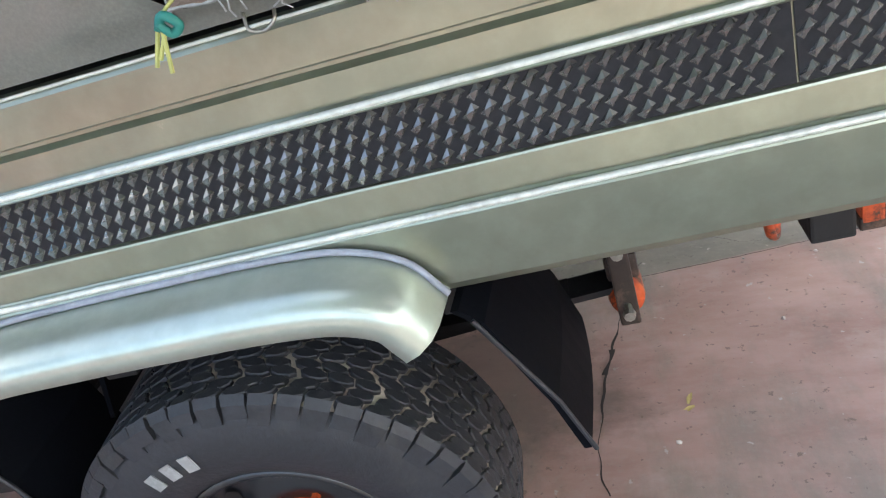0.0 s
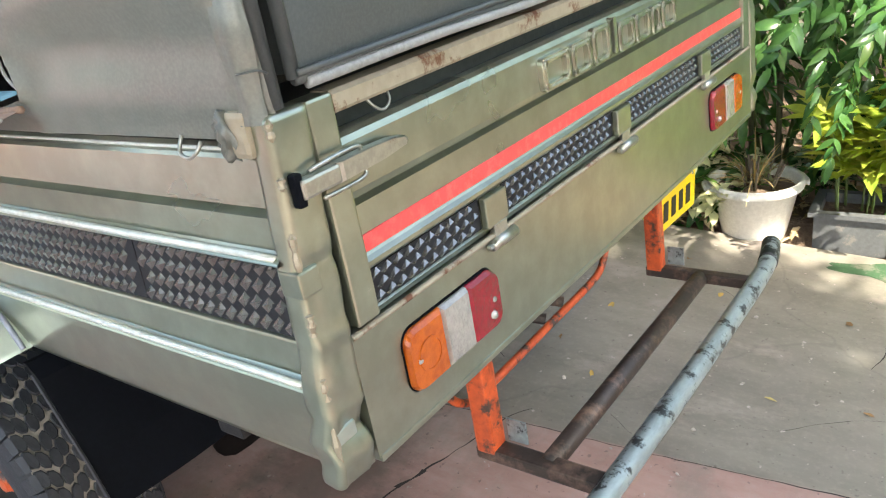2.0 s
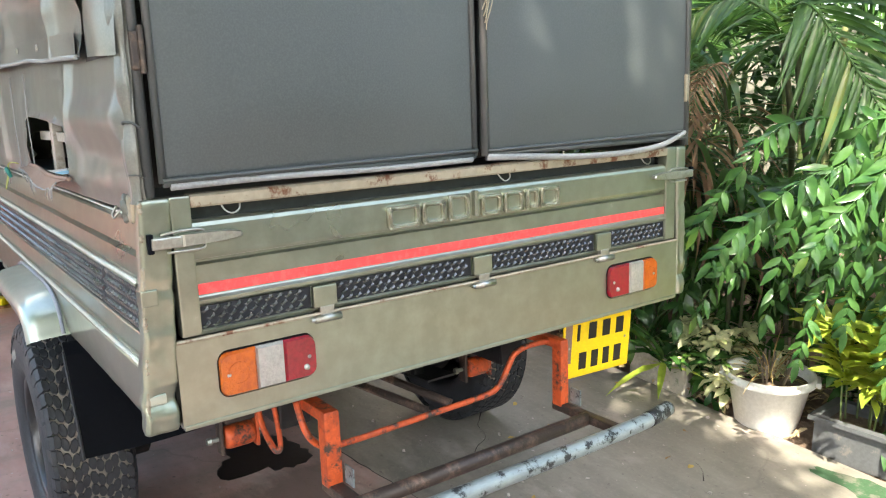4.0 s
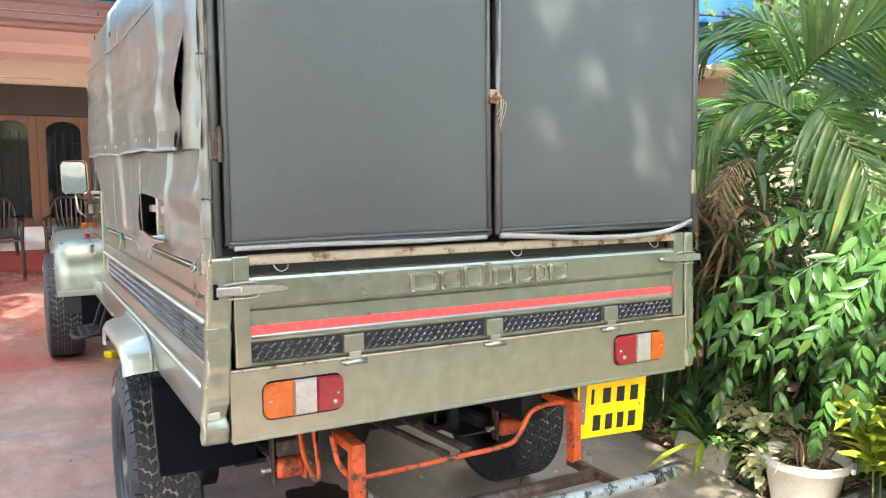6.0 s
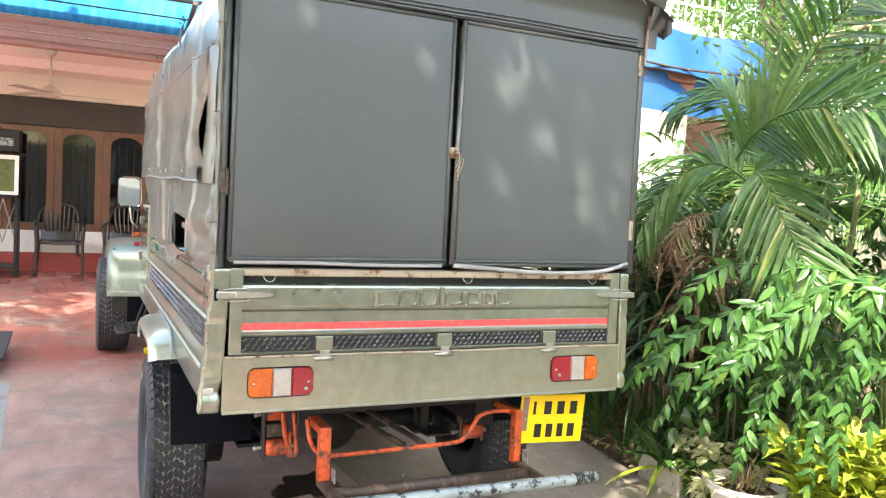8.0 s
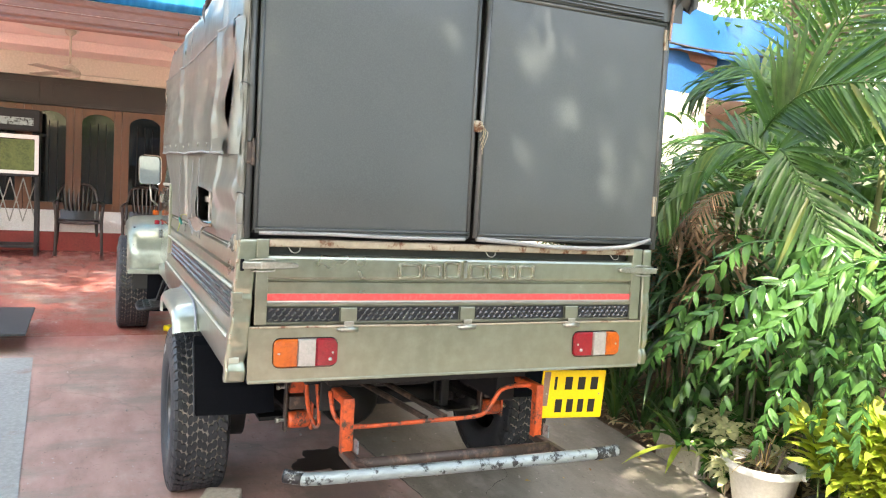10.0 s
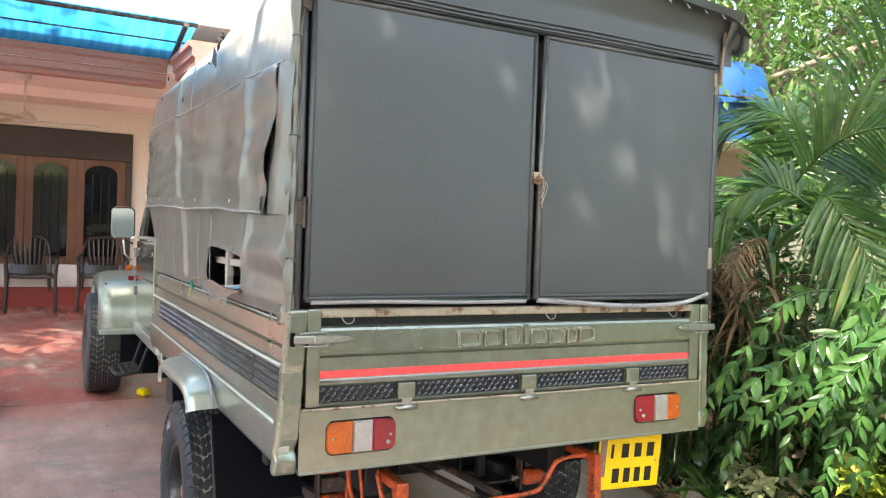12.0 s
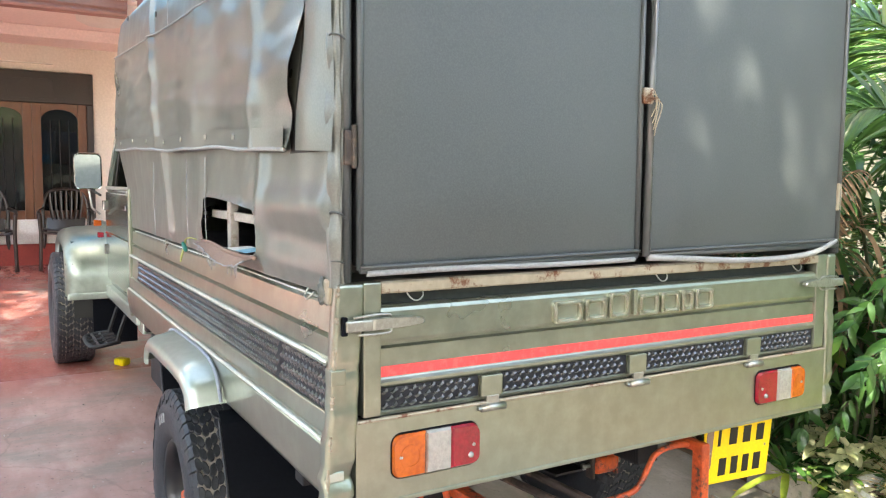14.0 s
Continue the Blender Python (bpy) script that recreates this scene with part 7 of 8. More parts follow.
def aim(origin, way, roll=0.0):
    """A pose at origin whose x axis points along way and whose z axis stays as upright as it can."""
    x = Vector(way).normalized()
    y = Vector((0, 0, 1)).cross(x)
    y = y.normalized() if y.length > 1e-4 else Vector((0, 1, 0))
    z = x.cross(y)
    m = Matrix((x, y, z)).transposed().to_4x4()
    return Matrix.Translation(origin) @ m @ pose(0, 0, 0, roll, 0, 0)


def attach(name, mesh, parent, m):
    o = new(name, mesh)
    o.parent = parent
    o.matrix_basis = m
    return o


SPRAYS = [spray_mesh(s, L, p, 0.118, 0.044, GREEN, arc) for s, L, p, arc in ((1, 0.62, 8, 1.0), (2, 0.72, 9, 1.3), (3, 0.50, 7, 0.8), (4, 0.66, 8, 1.7), (21, 0.58, 7, 1.4), (22, 0.70, 9, 1.1), (23, 0.46, 6, 1.5))]
SPRAYS_SHADED = [spray_mesh(s, L, p, 0.10, 0.036, GREEN_SHADED, arc) for s, L, p, arc in ((5, 0.6, 8, 1.2), (6, 0.5, 7, 1.6))]


def shrub(x, y, height, n, seed, label, toward=-60, meshes=SPRAYS, scale=1.0):
    """A bush of arching pinnate sprays on thin stems; toward is the way most of them lean, in degrees from +x."""
    r = random.Random(seed)
    sh = thing("pinnate_shrub", pose(x, y, ground_z(x)), label, "shrub", "garden shrubs")
    tops = []
    for k in range(6):
        a = radians(r.uniform(0, 360))
        lean = r.uniform(0.05, 0.32)
        h = height * r.uniform(0.7, 1.0)
        pts = smooth_line([(0.03 * math.cos(a), 0.03 * math.sin(a), 0.0), (lean * 0.5 * math.cos(a), lean * 0.5 * math.sin(a), h * 0.5), (lean * math.cos(a), lean * math.sin(a), h)], 4)
        part("stem", tube(pts, [0.013 * (1 - 0.6 * i / len(pts)) for i in range(len(pts))], 6), STEM, sh, smooth=True)
        tops.append(pts)
    for k in range(n):
        pts = r.choice(tops)
        i = min(len(pts) - 1, int(len(pts) * r.uniform(0.25, 1.0)))
        a = radians(toward + r.gauss(0, 75))
        e = r.uniform(-0.2, 1.0)
        attach("spray", r.choice(meshes), sh, aim(pts[i], (math.cos(a) * math.cos(e), math.sin(a) * math.cos(e), math.sin(e)), r.uniform(-25, 25)) @ Matrix.Scale(scale * r.uniform(0.75, 1.15), 4))
    return sh


shrub(-0.95, 3.28, 1.05, 26, 1, "glossy green shrub with arching pinnate sprays in the garden bed")
shrub(-0.40, 3.30, 1.15, 26, 2, "glossy green shrub with arching pinnate sprays in the garden bed")
shrub(0.20, 3.45, 1.35, 34, 3, "glossy green shrub with arching pinnate sprays in the garden bed")
shrub(0.75, 3.50, 1.45, 34, 4, "glossy green shrub with arching pinnate sprays in the garden bed")
shrub(-1.50, 3.70, 1.30, 30, 5, "shrub behind the truck with its leaf green darkened for shade", meshes=SPRAYS_SHADED)
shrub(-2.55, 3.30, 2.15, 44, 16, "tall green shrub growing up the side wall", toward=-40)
shrub(-3.20, 3.55, 2.30, 44, 17, "tall green shrub growing up the side wall", toward=-30, meshes=SPRAYS_SHADED)
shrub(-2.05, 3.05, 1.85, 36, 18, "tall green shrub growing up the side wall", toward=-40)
shrub(-2.4, 3.4, 1.5, 36, 6, "shrub behind the truck with its leaf green darkened for shade", meshes=SPRAYS_SHADED)


def bough_mesh(seed, points, pairs, leaf_l, leaf_w, material, start=0.12, hang=0.28):
    """A long drooping bough through the points, with paired leaflets that hang from it."""
    r = random.Random(seed)
    V, F = [], []
    pts = smooth_line(points, 10)
    for i, q in enumerate(pts):
        rr = 0.0052 * (1 - 0.7 * i / len(pts))
        V += [(q.x, q.y - rr, q.z - rr), (q.x, q.y + rr, q.z - rr), (q.x, q.y, q.z + rr)]
        if i:
            b = 3 * i
            F += [(b - 3, b - 2, b + 1, b), (b - 2, b - 1, b + 2, b + 1), (b - 1, b - 3, b, b + 2)]
    n = len(pts) - 1
    for k in range(pairs):
        t = start + (1 - start) * (k + 0.5) / pairs
        i = max(1, min(n - 1, int(t * n)))
        d = (pts[i + 1] - pts[i - 1]).normalized()
        face = (Vector((0.55, -0.55, 0.55)) + Vector((r.uniform(-.6, .6), r.uniform(-.6, .6), r.uniform(-.35, .35)))).normalized()
        side = d.cross(face).normalized()
        for s_ in (-1, 1):
            if r.random() < 0.07:
                continue
            way = d * r.uniform(0.3, 1.1) + side * s_ * r.uniform(0.6, 1.1) + Vector((0, 0, -hang * r.uniform(0.3, 2.4)))
            nrm = face + Vector((r.uniform(-.65, .65), r.uniform(-.65, .65), r.uniform(-.2, .6)))
            size = leaf_l * r.uniform(0.8, 1.15) * (0.8 + 0.3 * math.sin(math.pi * t))
            blade(V, F, pts[i], way, nrm, size, leaf_w * size / leaf_l * r.uniform(0.85, 1.2), r.uniform(0.1, 1.1), 5, 0.3)
    blade(V, F, pts[-1], pts[-1] - pts[-3], (0.4, -0.5, 0.7), leaf_l, leaf_w, 0.3, 5, 0.16)
    return leaf_mesh("bough", V, F, material)


BOUGHS = (((0.24, 2.95, 0.9), (0.20, 2.60, 1.32), (0.02, 2.20, 1.38), (-0.08, 2.05, 1.20), (-0.16, 1.95, 1.00)), ((0.30, 3.0, 0.8), (0.28, 2.62, 1.24), (0.16, 2.25, 1.24), (0.04, 2.00, 1.08), (-0.03, 1.85, 0.92)),
          ((0.34, 3.0, 0.8), (0.34, 2.6, 1.26), (0.18, 2.25, 1.24), (0.09, 2.13, 1.02), (0.03, 2.11, 0.68)), ((0.5, 3.05, 0.8), (0.46, 2.6, 1.32), (0.30, 2.35, 1.28), (0.25, 2.28, 1.02), (0.24, 2.26, 0.66)),
          ((0.6, 3.1, 0.9), (0.62, 2.7, 1.35), (0.52, 2.45, 1.30), (0.50, 2.38, 1.0), (0.50, 2.36, 0.64)), ((0.1, 3.1, 0.7), (0.0, 2.7, 1.02), (-0.10, 2.4, 1.00), (-0.20, 2.2, 0.82), (-0.26, 2.12, 0.62)),
          ((0.2, 3.1, 0.6), (0.18, 2.75, 0.95), (0.12, 2.5, 0.92), (0.08, 2.36, 0.72), (0.06, 2.30, 0.48)), ((-0.2, 3.1, 0.7), (-0.30, 2.75, 1.05), (-0.38, 2.45, 1.06), (-0.44, 2.25, 0.90), (-0.47, 2.10, 0.74)),
          ((0.45, 3.1, 0.6), (0.42, 2.8, 0.98), (0.34, 2.55, 0.94), (0.32, 2.46, 0.72), (0.32, 2.44, 0.46)), ((0.8, 3.1, 0.9), (0.82, 2.75, 1.25), (0.76, 2.5, 1.2), (0.74, 2.42, 0.95), (0.74, 2.40, 0.62)))
front = thing("pinnate_shrub", pose(0.3, 3.1, ground_z(0.3)), "glossy green shrub whose long boughs droop over the driveway", "shrub", "garden shrubs")
jitter = random.Random(8)
for k in range(24):
    line = BOUGHS[k % 10]
    if k >= 10:
        dx, dy, dz = jitter.uniform(-0.05, 0.42), jitter.uniform(0.10, 0.45), jitter.uniform(0.0, 0.16)
        line = [(x + dx * (0.4 + 0.15 * i), y + dy * min(1.0, 0.3 * i), z + dz * min(1.0, 0.3 * i) + jitter.uniform(-0.03, 0.03)) for i, (x, y, z) in enumerate(line)]
    base = Vector((0.3, 3.1, ground_z(0.3)))
    attach("bough", bough_mesh(70 + k, [Vector(q) - base for q in line], 24, 0.088, 0.027, GREEN), front, Matrix())
    a = Vector(line[0]) - base
    part("stem", tube(smooth_line([(a.x * 0.3, a.y * 0.3, 0.0), (a.x * 0.8, a.y * 0.7, a.z * 0.6), tuple(a)], 4), 0.009, 6), STEM, front, smooth=True)

FRONDS = [frond_mesh(s, L, c, l, GREEN_PALM, arc, hang) for s, L, c, l, arc, hang in ((1, 1.25, 44, 0.44, 1.0, 0.55), (2, 1.45, 50, 0.46, 1.3, 0.7), (3, 1.10, 40, 0.40, 0.7, 0.4), (4, 0.85, 34, 0.42, 1.35, 0.9))]
FROND_DEAD = frond_mesh(9, 0.62, 22, 0.26, BROWN_LEAF, 1.9, 0.7, 0.012)


def palm(x, y, h, n, seed, label, fixed=()):
    r = random.Random(seed)
    pm = thing("areca_palm", pose(x, y, ground_z(x)), label, "palm", "garden palms")
    tops = []
    for k in range(4):
        a = radians(90 * k + r.uniform(-30, 30))
        hh = h * r.uniform(0.75, 1.0)
        pts = smooth_line([(0.06 * math.cos(a), 0.06 * math.sin(a), 0), (0.12 * math.cos(a), 0.12 * math.sin(a), hh * 0.5), (0.2 * math.cos(a), 0.2 * math.sin(a), hh)], 8)
        part("cane", tube(pts, [0.018 + (0.003 if i % 3 == 0 else 0) for i in range(len(pts))], 8), surface("ringed palm cane", (0.24, 0.25, 0.10), 0.6, stretch=(1, 1, 6)) if k == 0 and seed == 1 else STEM, pm, smooth=True)
        tops.append(pts[-1])
    for base, tip, kind in fixed:
        b, t = Vector(base) - Vector((x, y, ground_z(x))), Vector(tip) - Vector((x, y, ground_z(x)))
        attach("frond", FRONDS[kind], pm, aim(b, t - b))
    for k in range(n):
        a = radians(360 * k / n + r.uniform(-25, 25))
        e = r.uniform(0.6, 1.35)
        attach("frond", r.choice(FRONDS), pm, aim(tops[k % 4], (math.cos(a) * math.cos(e), math.sin(a) * math.cos(e), math.sin(e)), r.uniform(-20, 20)) @ Matrix.Scale(r.uniform(0.8, 1.1), 4))
    return pm


def frond_along(seed, points, count, leaf_l, facing, material, width=0.030, droop=0.5, lean=58):
    """A feather frond along the points, its flat side turned towards facing."""
    r = random.Random(seed)
    V, F = [], []
    pts = smooth_line(points, 12)
    n = len(pts) - 1
    for i, q in enumerate(pts):
        rr = 0.010 * (1 - 0.8 * i / n)
        V += [(q.x, q.y - rr, q.z), (q.x, q.y, q.z - rr), (q.x, q.y + rr, q.z), (q.x, q.y, q.z + rr)]
        if i:
            b = 4 * i
            for k in range(4):
                F.append((b - 4 + k, b - 4 + (k + 1) % 4, b + (k + 1) % 4, b + k))
    face = Vector(facing).normalized()
    for k in range(count):
        t = 0.10 + 0.90 * k / (count - 1)
        i = min(n - 1, int(t * n))
        q = pts[i].lerp(pts[i + 1], t * n - i)
        d = (pts[i + 1] - pts[i]).normalized()
        side = d.cross(face).normalized()
        size = leaf_l * (0.50 + 0.62 * math.sin(math.pi * (0.12 + 0.78 * t))) * r.uniform(0.88, 1.08)
        for s_ in (-1, 1):
            a = radians(lean - 24 * t + r.uniform(-5, 5))
            way = d * math.cos(a) + side * s_ * math.sin(a) + face * r.uniform(0.0, 0.22) + Vector((0, 0, -0.12))
            blade(V, F, q, way, face + Vector((0, 0, 0.5)), size, width * r.uniform(0.8, 1.15), droop * r.uniform(0.6, 1.5), 6, 0.35)
    return leaf_mesh("frond", V, F, material)


PALM_AT = Vector((-0.30, 2.98, ground_z(-0.30)))
pa = thing("areca_palm", Matrix.Translation(PALM_AT), "areca palm with long feather fronds at the garden's edge", "palm", "garden palms")
for k, (dx, dy, top) in enumerate(((0.0, 0.05, (0.05, -0.35, 1.74)), (-0.12, 0.10, (-0.06, -0.25, 1.70)))):
    part("cane", tube(smooth_line([(dx, dy, 0), (dx * 1.2, dy - 0.02, 0.8), (top[0] * 0.8, top[1] * 0.6, 1.35), top], 8), [0.013 + (0.002 if i % 3 == 0 else 0) for i in range(25)], 8), CANE, pa, smooth=True)
FROND_LINES = (((-0.16, 2.45, 1.78), (-0.06, 2.40, 1.78), (0.08, 2.40, 1.61), (0.20, 2.41, 1.44), (0.32, 2.42, 1.26)), ((-0.29, 2.48, 1.86), (-0.15, 2.44, 1.97), (0.03, 2.41, 2.05), (0.25, 2.42, 2.07), (0.62, 2.46, 2.03)),
               ((-0.25, 2.60, 1.90), (-0.15, 2.62, 2.15), (-0.02, 2.64, 2.38), (0.15, 2.62, 2.55), (0.36, 2.56, 2.62)), ((-0.1, 2.75, 1.92), (0.15, 2.72, 2.15), (0.4, 2.66, 2.25), (0.65, 2.58, 2.18), (0.85, 2.52, 2.0)),
               ((-0.30, 2.60, 1.75), (-0.42, 2.50, 1.84), (-0.56, 2.40, 1.78), (-0.66, 2.32, 1.62), (-0.72, 2.28, 1.46)), ((-0.10, 2.9, 1.95), (0.2, 2.9, 2.0), (0.5, 2.85, 1.9), (0.75, 2.8, 1.7), (0.92, 2.76, 1.46)),
               ((-0.35, 2.75, 1.9), (-0.48, 2.75, 2.1), (-0.60, 2.72, 2.22), (-0.74, 2.68, 2.25), (-0.9, 2.62, 2.18)))
for k, line in enumerate(FROND_LINES):
    facing = ((0.70, -0.65, 0.30), (0.65, -0.70, 0.30), (0.75, -0.55, 0.2), (0.6, -0.6, 0.55), (0.5, -0.6, 0.6), (0.55, -0.6, 0.6), (0.5, -0.5, 0.7))[k]
    attach("frond", frond_along(90 + k, [Vector(q) - PALM_AT for q in line], 34 if k else 30, (0.36, 0.36, 0.36, 0.38, 0.26, 0.38, 0.34)[k], facing, GREEN_PALM, width=0.026, droop=0.6 if k != 1 else 0.35), pa, Matrix())
for k, (x, y, z) in enumerate(((-0.50, 2.56, 1.58), (-0.62, 2.60, 1.50))):
    attach("dead_frond", FROND_DEAD, pa, aim(Vector((x, y, z)) - PALM_AT, (0.05 - 0.3 * k, -0.6, 0.15)) @ Matrix.Scale(0.62, 4))
palm(0.75, 4.05, 2.0, 10, 2, "areca palm with long feather fronds in the garden bed")
palm(-0.9, 4.0, 1.9, 8, 1, "areca palm with long feather fronds in the garden bed")
palm(-1.9, 4.6, 1.7, 8, 3, "areca palm in the shade behind the truck")

STRAPS = [strap_mesh(s, c, L, w, mat, lean, dr) for s, c, L, w, mat, lean, dr in ((1, 26, 0.62, 0.030, GREEN_PALM, (0.3, 1.2), 1.7), (2, 24, 0.70, 0.028, GREEN_SHADED, (0.2, 1.1), 1.5), (3, 20, 0.50, 0.022, BROWN_LEAF, (0.9, 1.7), 1.6), (4, 24, 0.75, 0.020, GREEN_PALM, (0.1, 0.7), 0.8))]
for i, (x, y, h, k) in enumerate(((-1.25, 2.98, 1.35, 0), (-1.55, 3.00, 1.20, 1), (-1.05, 3.02, 1.05, 0), (-1.80, 3.02, 1.5, 0), (-2.1, 3.0, 1.0, 1), (-1.35, 2.95, 0.75, 1), (-1.45, 3.15, 1.62, 0), (-2.5, 2.95, 1.3, 0), (-2.9, 3.1, 1.5, 1), (-0.75, 3.05, 0.85, 1), (-0.95, 2.66, 1.42, 0), (-0.62, 2.72, 1.50, 0), (-0.80, 2.78, 1.20, 2), (-1.15, 2.74, 1.55, 0))):
    pl = thing("strap_leaf_plant", pose(x, y, ground_z(x)), "cane plant with arching strap leaves and dead skirts", "plant", "strap-leaf plants")
    part("cane", tube(smooth_line([(0, 0.25 if y < 2.8 else 0.0, 0), (0.03, 0.20 if y < 2.8 else -0.02, h * 0.5), (0.0, 0.0, h)], 5), 0.008 if y < 2.8 else 0.012, 6), CANE, pl, smooth=True)
    attach("leaf_head", STRAPS[k], pl, pose(0, 0, h, 0, 0, 40 * i))
    attach("leaf_head", STRAPS[1], pl, pose(0.02, -0.03, h * 0.66, 0, 0, 70 * i))
    attach("dead_skirt", STRAPS[2], pl, pose(0, 0, h * 0.9, 0, 0, 95 * i))
for i, (x, y) in enumerate(((-1.15, 2.86), (-1.40, 2.84), (-1.75, 2.90), (-0.98, 2.92), (-2.05, 2.85), (-1.6, 2.78), (-2.4, 2.82))):
    pl = thing("grass_clump", pose(x, y, ground_z(x) - 0.02, 0, 0, 50 * i), "upright clump of long grassy leaves", "grass clump", "grass clumps")
    attach("grass_leaves", STRAPS[3], pl, Matrix.Scale(0.85, 4))

# aloe on a pale concrete block
BLOCK = surface("weathered pale concrete", (0.52, 0.47, 0.40), 0.85, dark=(0.36, 0.32, 0.27), spots=(0.22, 0.24, 0.17), spot_at=(0.57, 0.68), big=6, fine=40, bump=0.5)
bm = box(-0.175, 0.175, -0.10, 0.10, -0.03, 0.195, 0.02, seg=3)
for v in bm.verts:
    v.co += Vector((lump(*v.co, 7), lump(*v.co + Vector((5, 0, 0)), 7), lump(*v.co + Vector((0, 5, 0)), 7))) * 0.016
tagged(part("concrete_block", bm, BLOCK, None, "weathered pale concrete block at the garden edge"), category="block").matrix_basis = pose(-0.90, 2.80, ground_z(-0.90) - 0.05, 0, 0, 3)
al = thing("aloe_plant", pose(-0.84, 2.69, ground_z(-0.84) + 0.0), "spiky green aloe beside the concrete block", "plant")
attach("aloe_leaves", strap_mesh(31, 18, 0.30, 0.042, GREEN, (0.3, 1.3), 0.9), al, pose(0, 0, 0.12))
attach("aloe_leaves", strap_mesh(32, 9, 0.38, 0.045, GREEN_YELLOW, (1.1, 1.7), 0.8), al, pose(0, 0, 0.10))

# white pots
POT = surface("sun-bleached white plastic", (0.84, 0.82, 0.77), 0.45, dark=(0.74, 0.72, 0.66), spots=(0.42, 0.36, 0.28), spot_at=(0.66, 0.78), big=5, fine=60, bump=0.1)


def pot(x, y, r, h, label):
    p_ = thing("plant_pot", pose(x, y, ground_z(x) - 0.05), label, "pot")
    part("pot_wall", lathe([(0.001, 0.0), (r * 0.62, 0.0), (r * 0.66, 0.012), (r * 0.90, h * 0.86), (r * 1.0, h * 0.87), (r * 1.02, h * 0.90), (r * 1.0, h), (r * 0.94, h), (r * 0.90, h * 0.97), (r * 0.86, h * 0.84), (r * 0.6, h * 0.4)], 40, 'z'), POT, p_, smooth=True)
    part("potting_soil", lathe([(0.001, h * 0.86), (r * 0.5, h * 0.85), (r * 0.875, h * 0.83)], 24, 'z'), SOIL, p_)
    for s in (0, 180):
        a = radians(s + 30)
        part("pot_handle", box(-0.05, 0.05, -0.012, 0.012, h * 0.86, h * 0.96, 0.008), POT, p_).matrix_basis = pose(r * 1.03 * math.cos(a), r * 1.03 * math.sin(a), 0, 0, 0, s + 120)
    return p_


pot(-0.33, 2.79, 0.198, 0.290, "bleached white plastic plant pot with dry stubs, in the garden bed")
stub = thing("pruned_stubs", pose(-0.33, 2.79, ground_z(-0.33) + 0.195), "cluster of dry pruned stubs growing in the white pot", "plant")
for i in range(16):
    a, d = rng.uniform(0, 6.28), rng.uniform(0.01, 0.09)
    part("twig", tube([(d * math.cos(a), d * math.sin(a), 0), (d * 1.6 * math.cos(a), d * 1.6 * math.sin(a), rng.uniform(0.05, 0.15))], 0.005, 5), BARK, stub)
tagged(attach("dry_straw", strap_mesh(77, 34, 0.26, 0.006, leaf_mat("dry straw", (0.50, 0.36, 0.15), (0.28, 0.19, 0.09), 0.8, 0.2), (0.1, 1.0), 1.1), stub, pose(0, 0, 0.0)), kind="stuff")
pot(0.52, 3.02, 0.17, 0.27, "white plastic plant pot with a leafy plant, in the garden bed")

CROTON = [strap_mesh(40 + k, 13, 0.15, 0.048, GREEN_YELLOW, (0.5, 1.3), 0.7) for k in range(3)]
PALE = [strap_mesh(50 + k, 9, 0.085, 0.038, GREEN_PALE, (0.6, 1.5), 0.8) for k in range(2)]
GREEN_TUFT = [strap_mesh(60 + k, 11, 0.14, 0.045, GREEN, (0.5, 1.4), 0.8) for k in range(2)]


def leafy(x, y, z, height, stems, seed, meshes, label, name, spread=0.10):
    r = random.Random(seed)
    pl = thing(name, pose(x, y, z), label, "plant", "leafy garden plants")
    for k in range(stems):
        a = r.uniform(0, 6.28)
        d = spread * r.random() ** 0.5
        h = height * r.uniform(0.55, 1.0)
        top = Vector((d * 2.0 * math.cos(a), d * 2.0 * math.sin(a), h))
        part("stem", tube([(d * math.cos(a), d * math.sin(a), 0), tuple(top * 0.6), tuple(top)], 0.0045, 5), STEM, pl)
        for t in (1.0, 0.82, 0.64, 0.46):
            attach("leaf_tuft", r.choice(meshes), pl, pose(top.x * t, top.y * t, h * t, r.uniform(-20, 20), r.uniform(-20, 20), r.uniform(0, 360)) @ Matrix.Scale(r.uniform(0.8, 1.2), 4))
    return pl


# grey trough with yellow-green plants
tr = thing("plant_trough", pose(0.16, 2.86, ground_z(0.16) - 0.03, 0, 0, 4), "dark grey plastic plant trough at the cement's edge", "trough")
TROUGH = surface("grey plastic", (0.11, 0.115, 0.12), 0.55, spots=(0.24, 0.21, 0.18), spot_at=(0.6, 0.75), big=6, fine=60, bump=0.15)
bm = bmesh.new()
for a, b, c, d in ((-0.24, 0.24, -0.12, -0.105), (-0.24, 0.24, 0.105, 0.12), (-0.24, -0.225, -0.105, 0.105), (0.225, 0.24, -0.105, 0.105)):
    box(a, b, c, d, 0.0, 0.17, 0.004, bm)
part("trough_wall", bm, TROUGH, tr)
part("trough_rim", ring_plate([(-0.26, -0.14), (0.26, -0.14), (0.26, 0.14), (-0.26, 0.14)], [(-0.222, -0.102), (0.222, -0.102), (0.222, 0.102), (-0.222, 0.102)], 0.185, 0.165), TROUGH, tr).matrix_basis = Matrix(((0, 1, 0, 0), (0, 0, 1, 0), (1, 0, 0, 0), (0, 0, 0, 1)))
part("potting_soil", box(-0.224, 0.224, -0.104, 0.104, 0.02, 0.14), SOIL, tr)
for x, y, h, n, s in ((0.05, 2.86, 0.50, 8, 1), (0.16, 2.88, 0.55, 9, 2), (0.29, 2.86, 0.48, 8, 3)):
    leafy(x, y, ground_z(x) + 0.10, h, n, s, CROTON, "yellow-green leafy plant growing in the grey trough", "croton_plant")
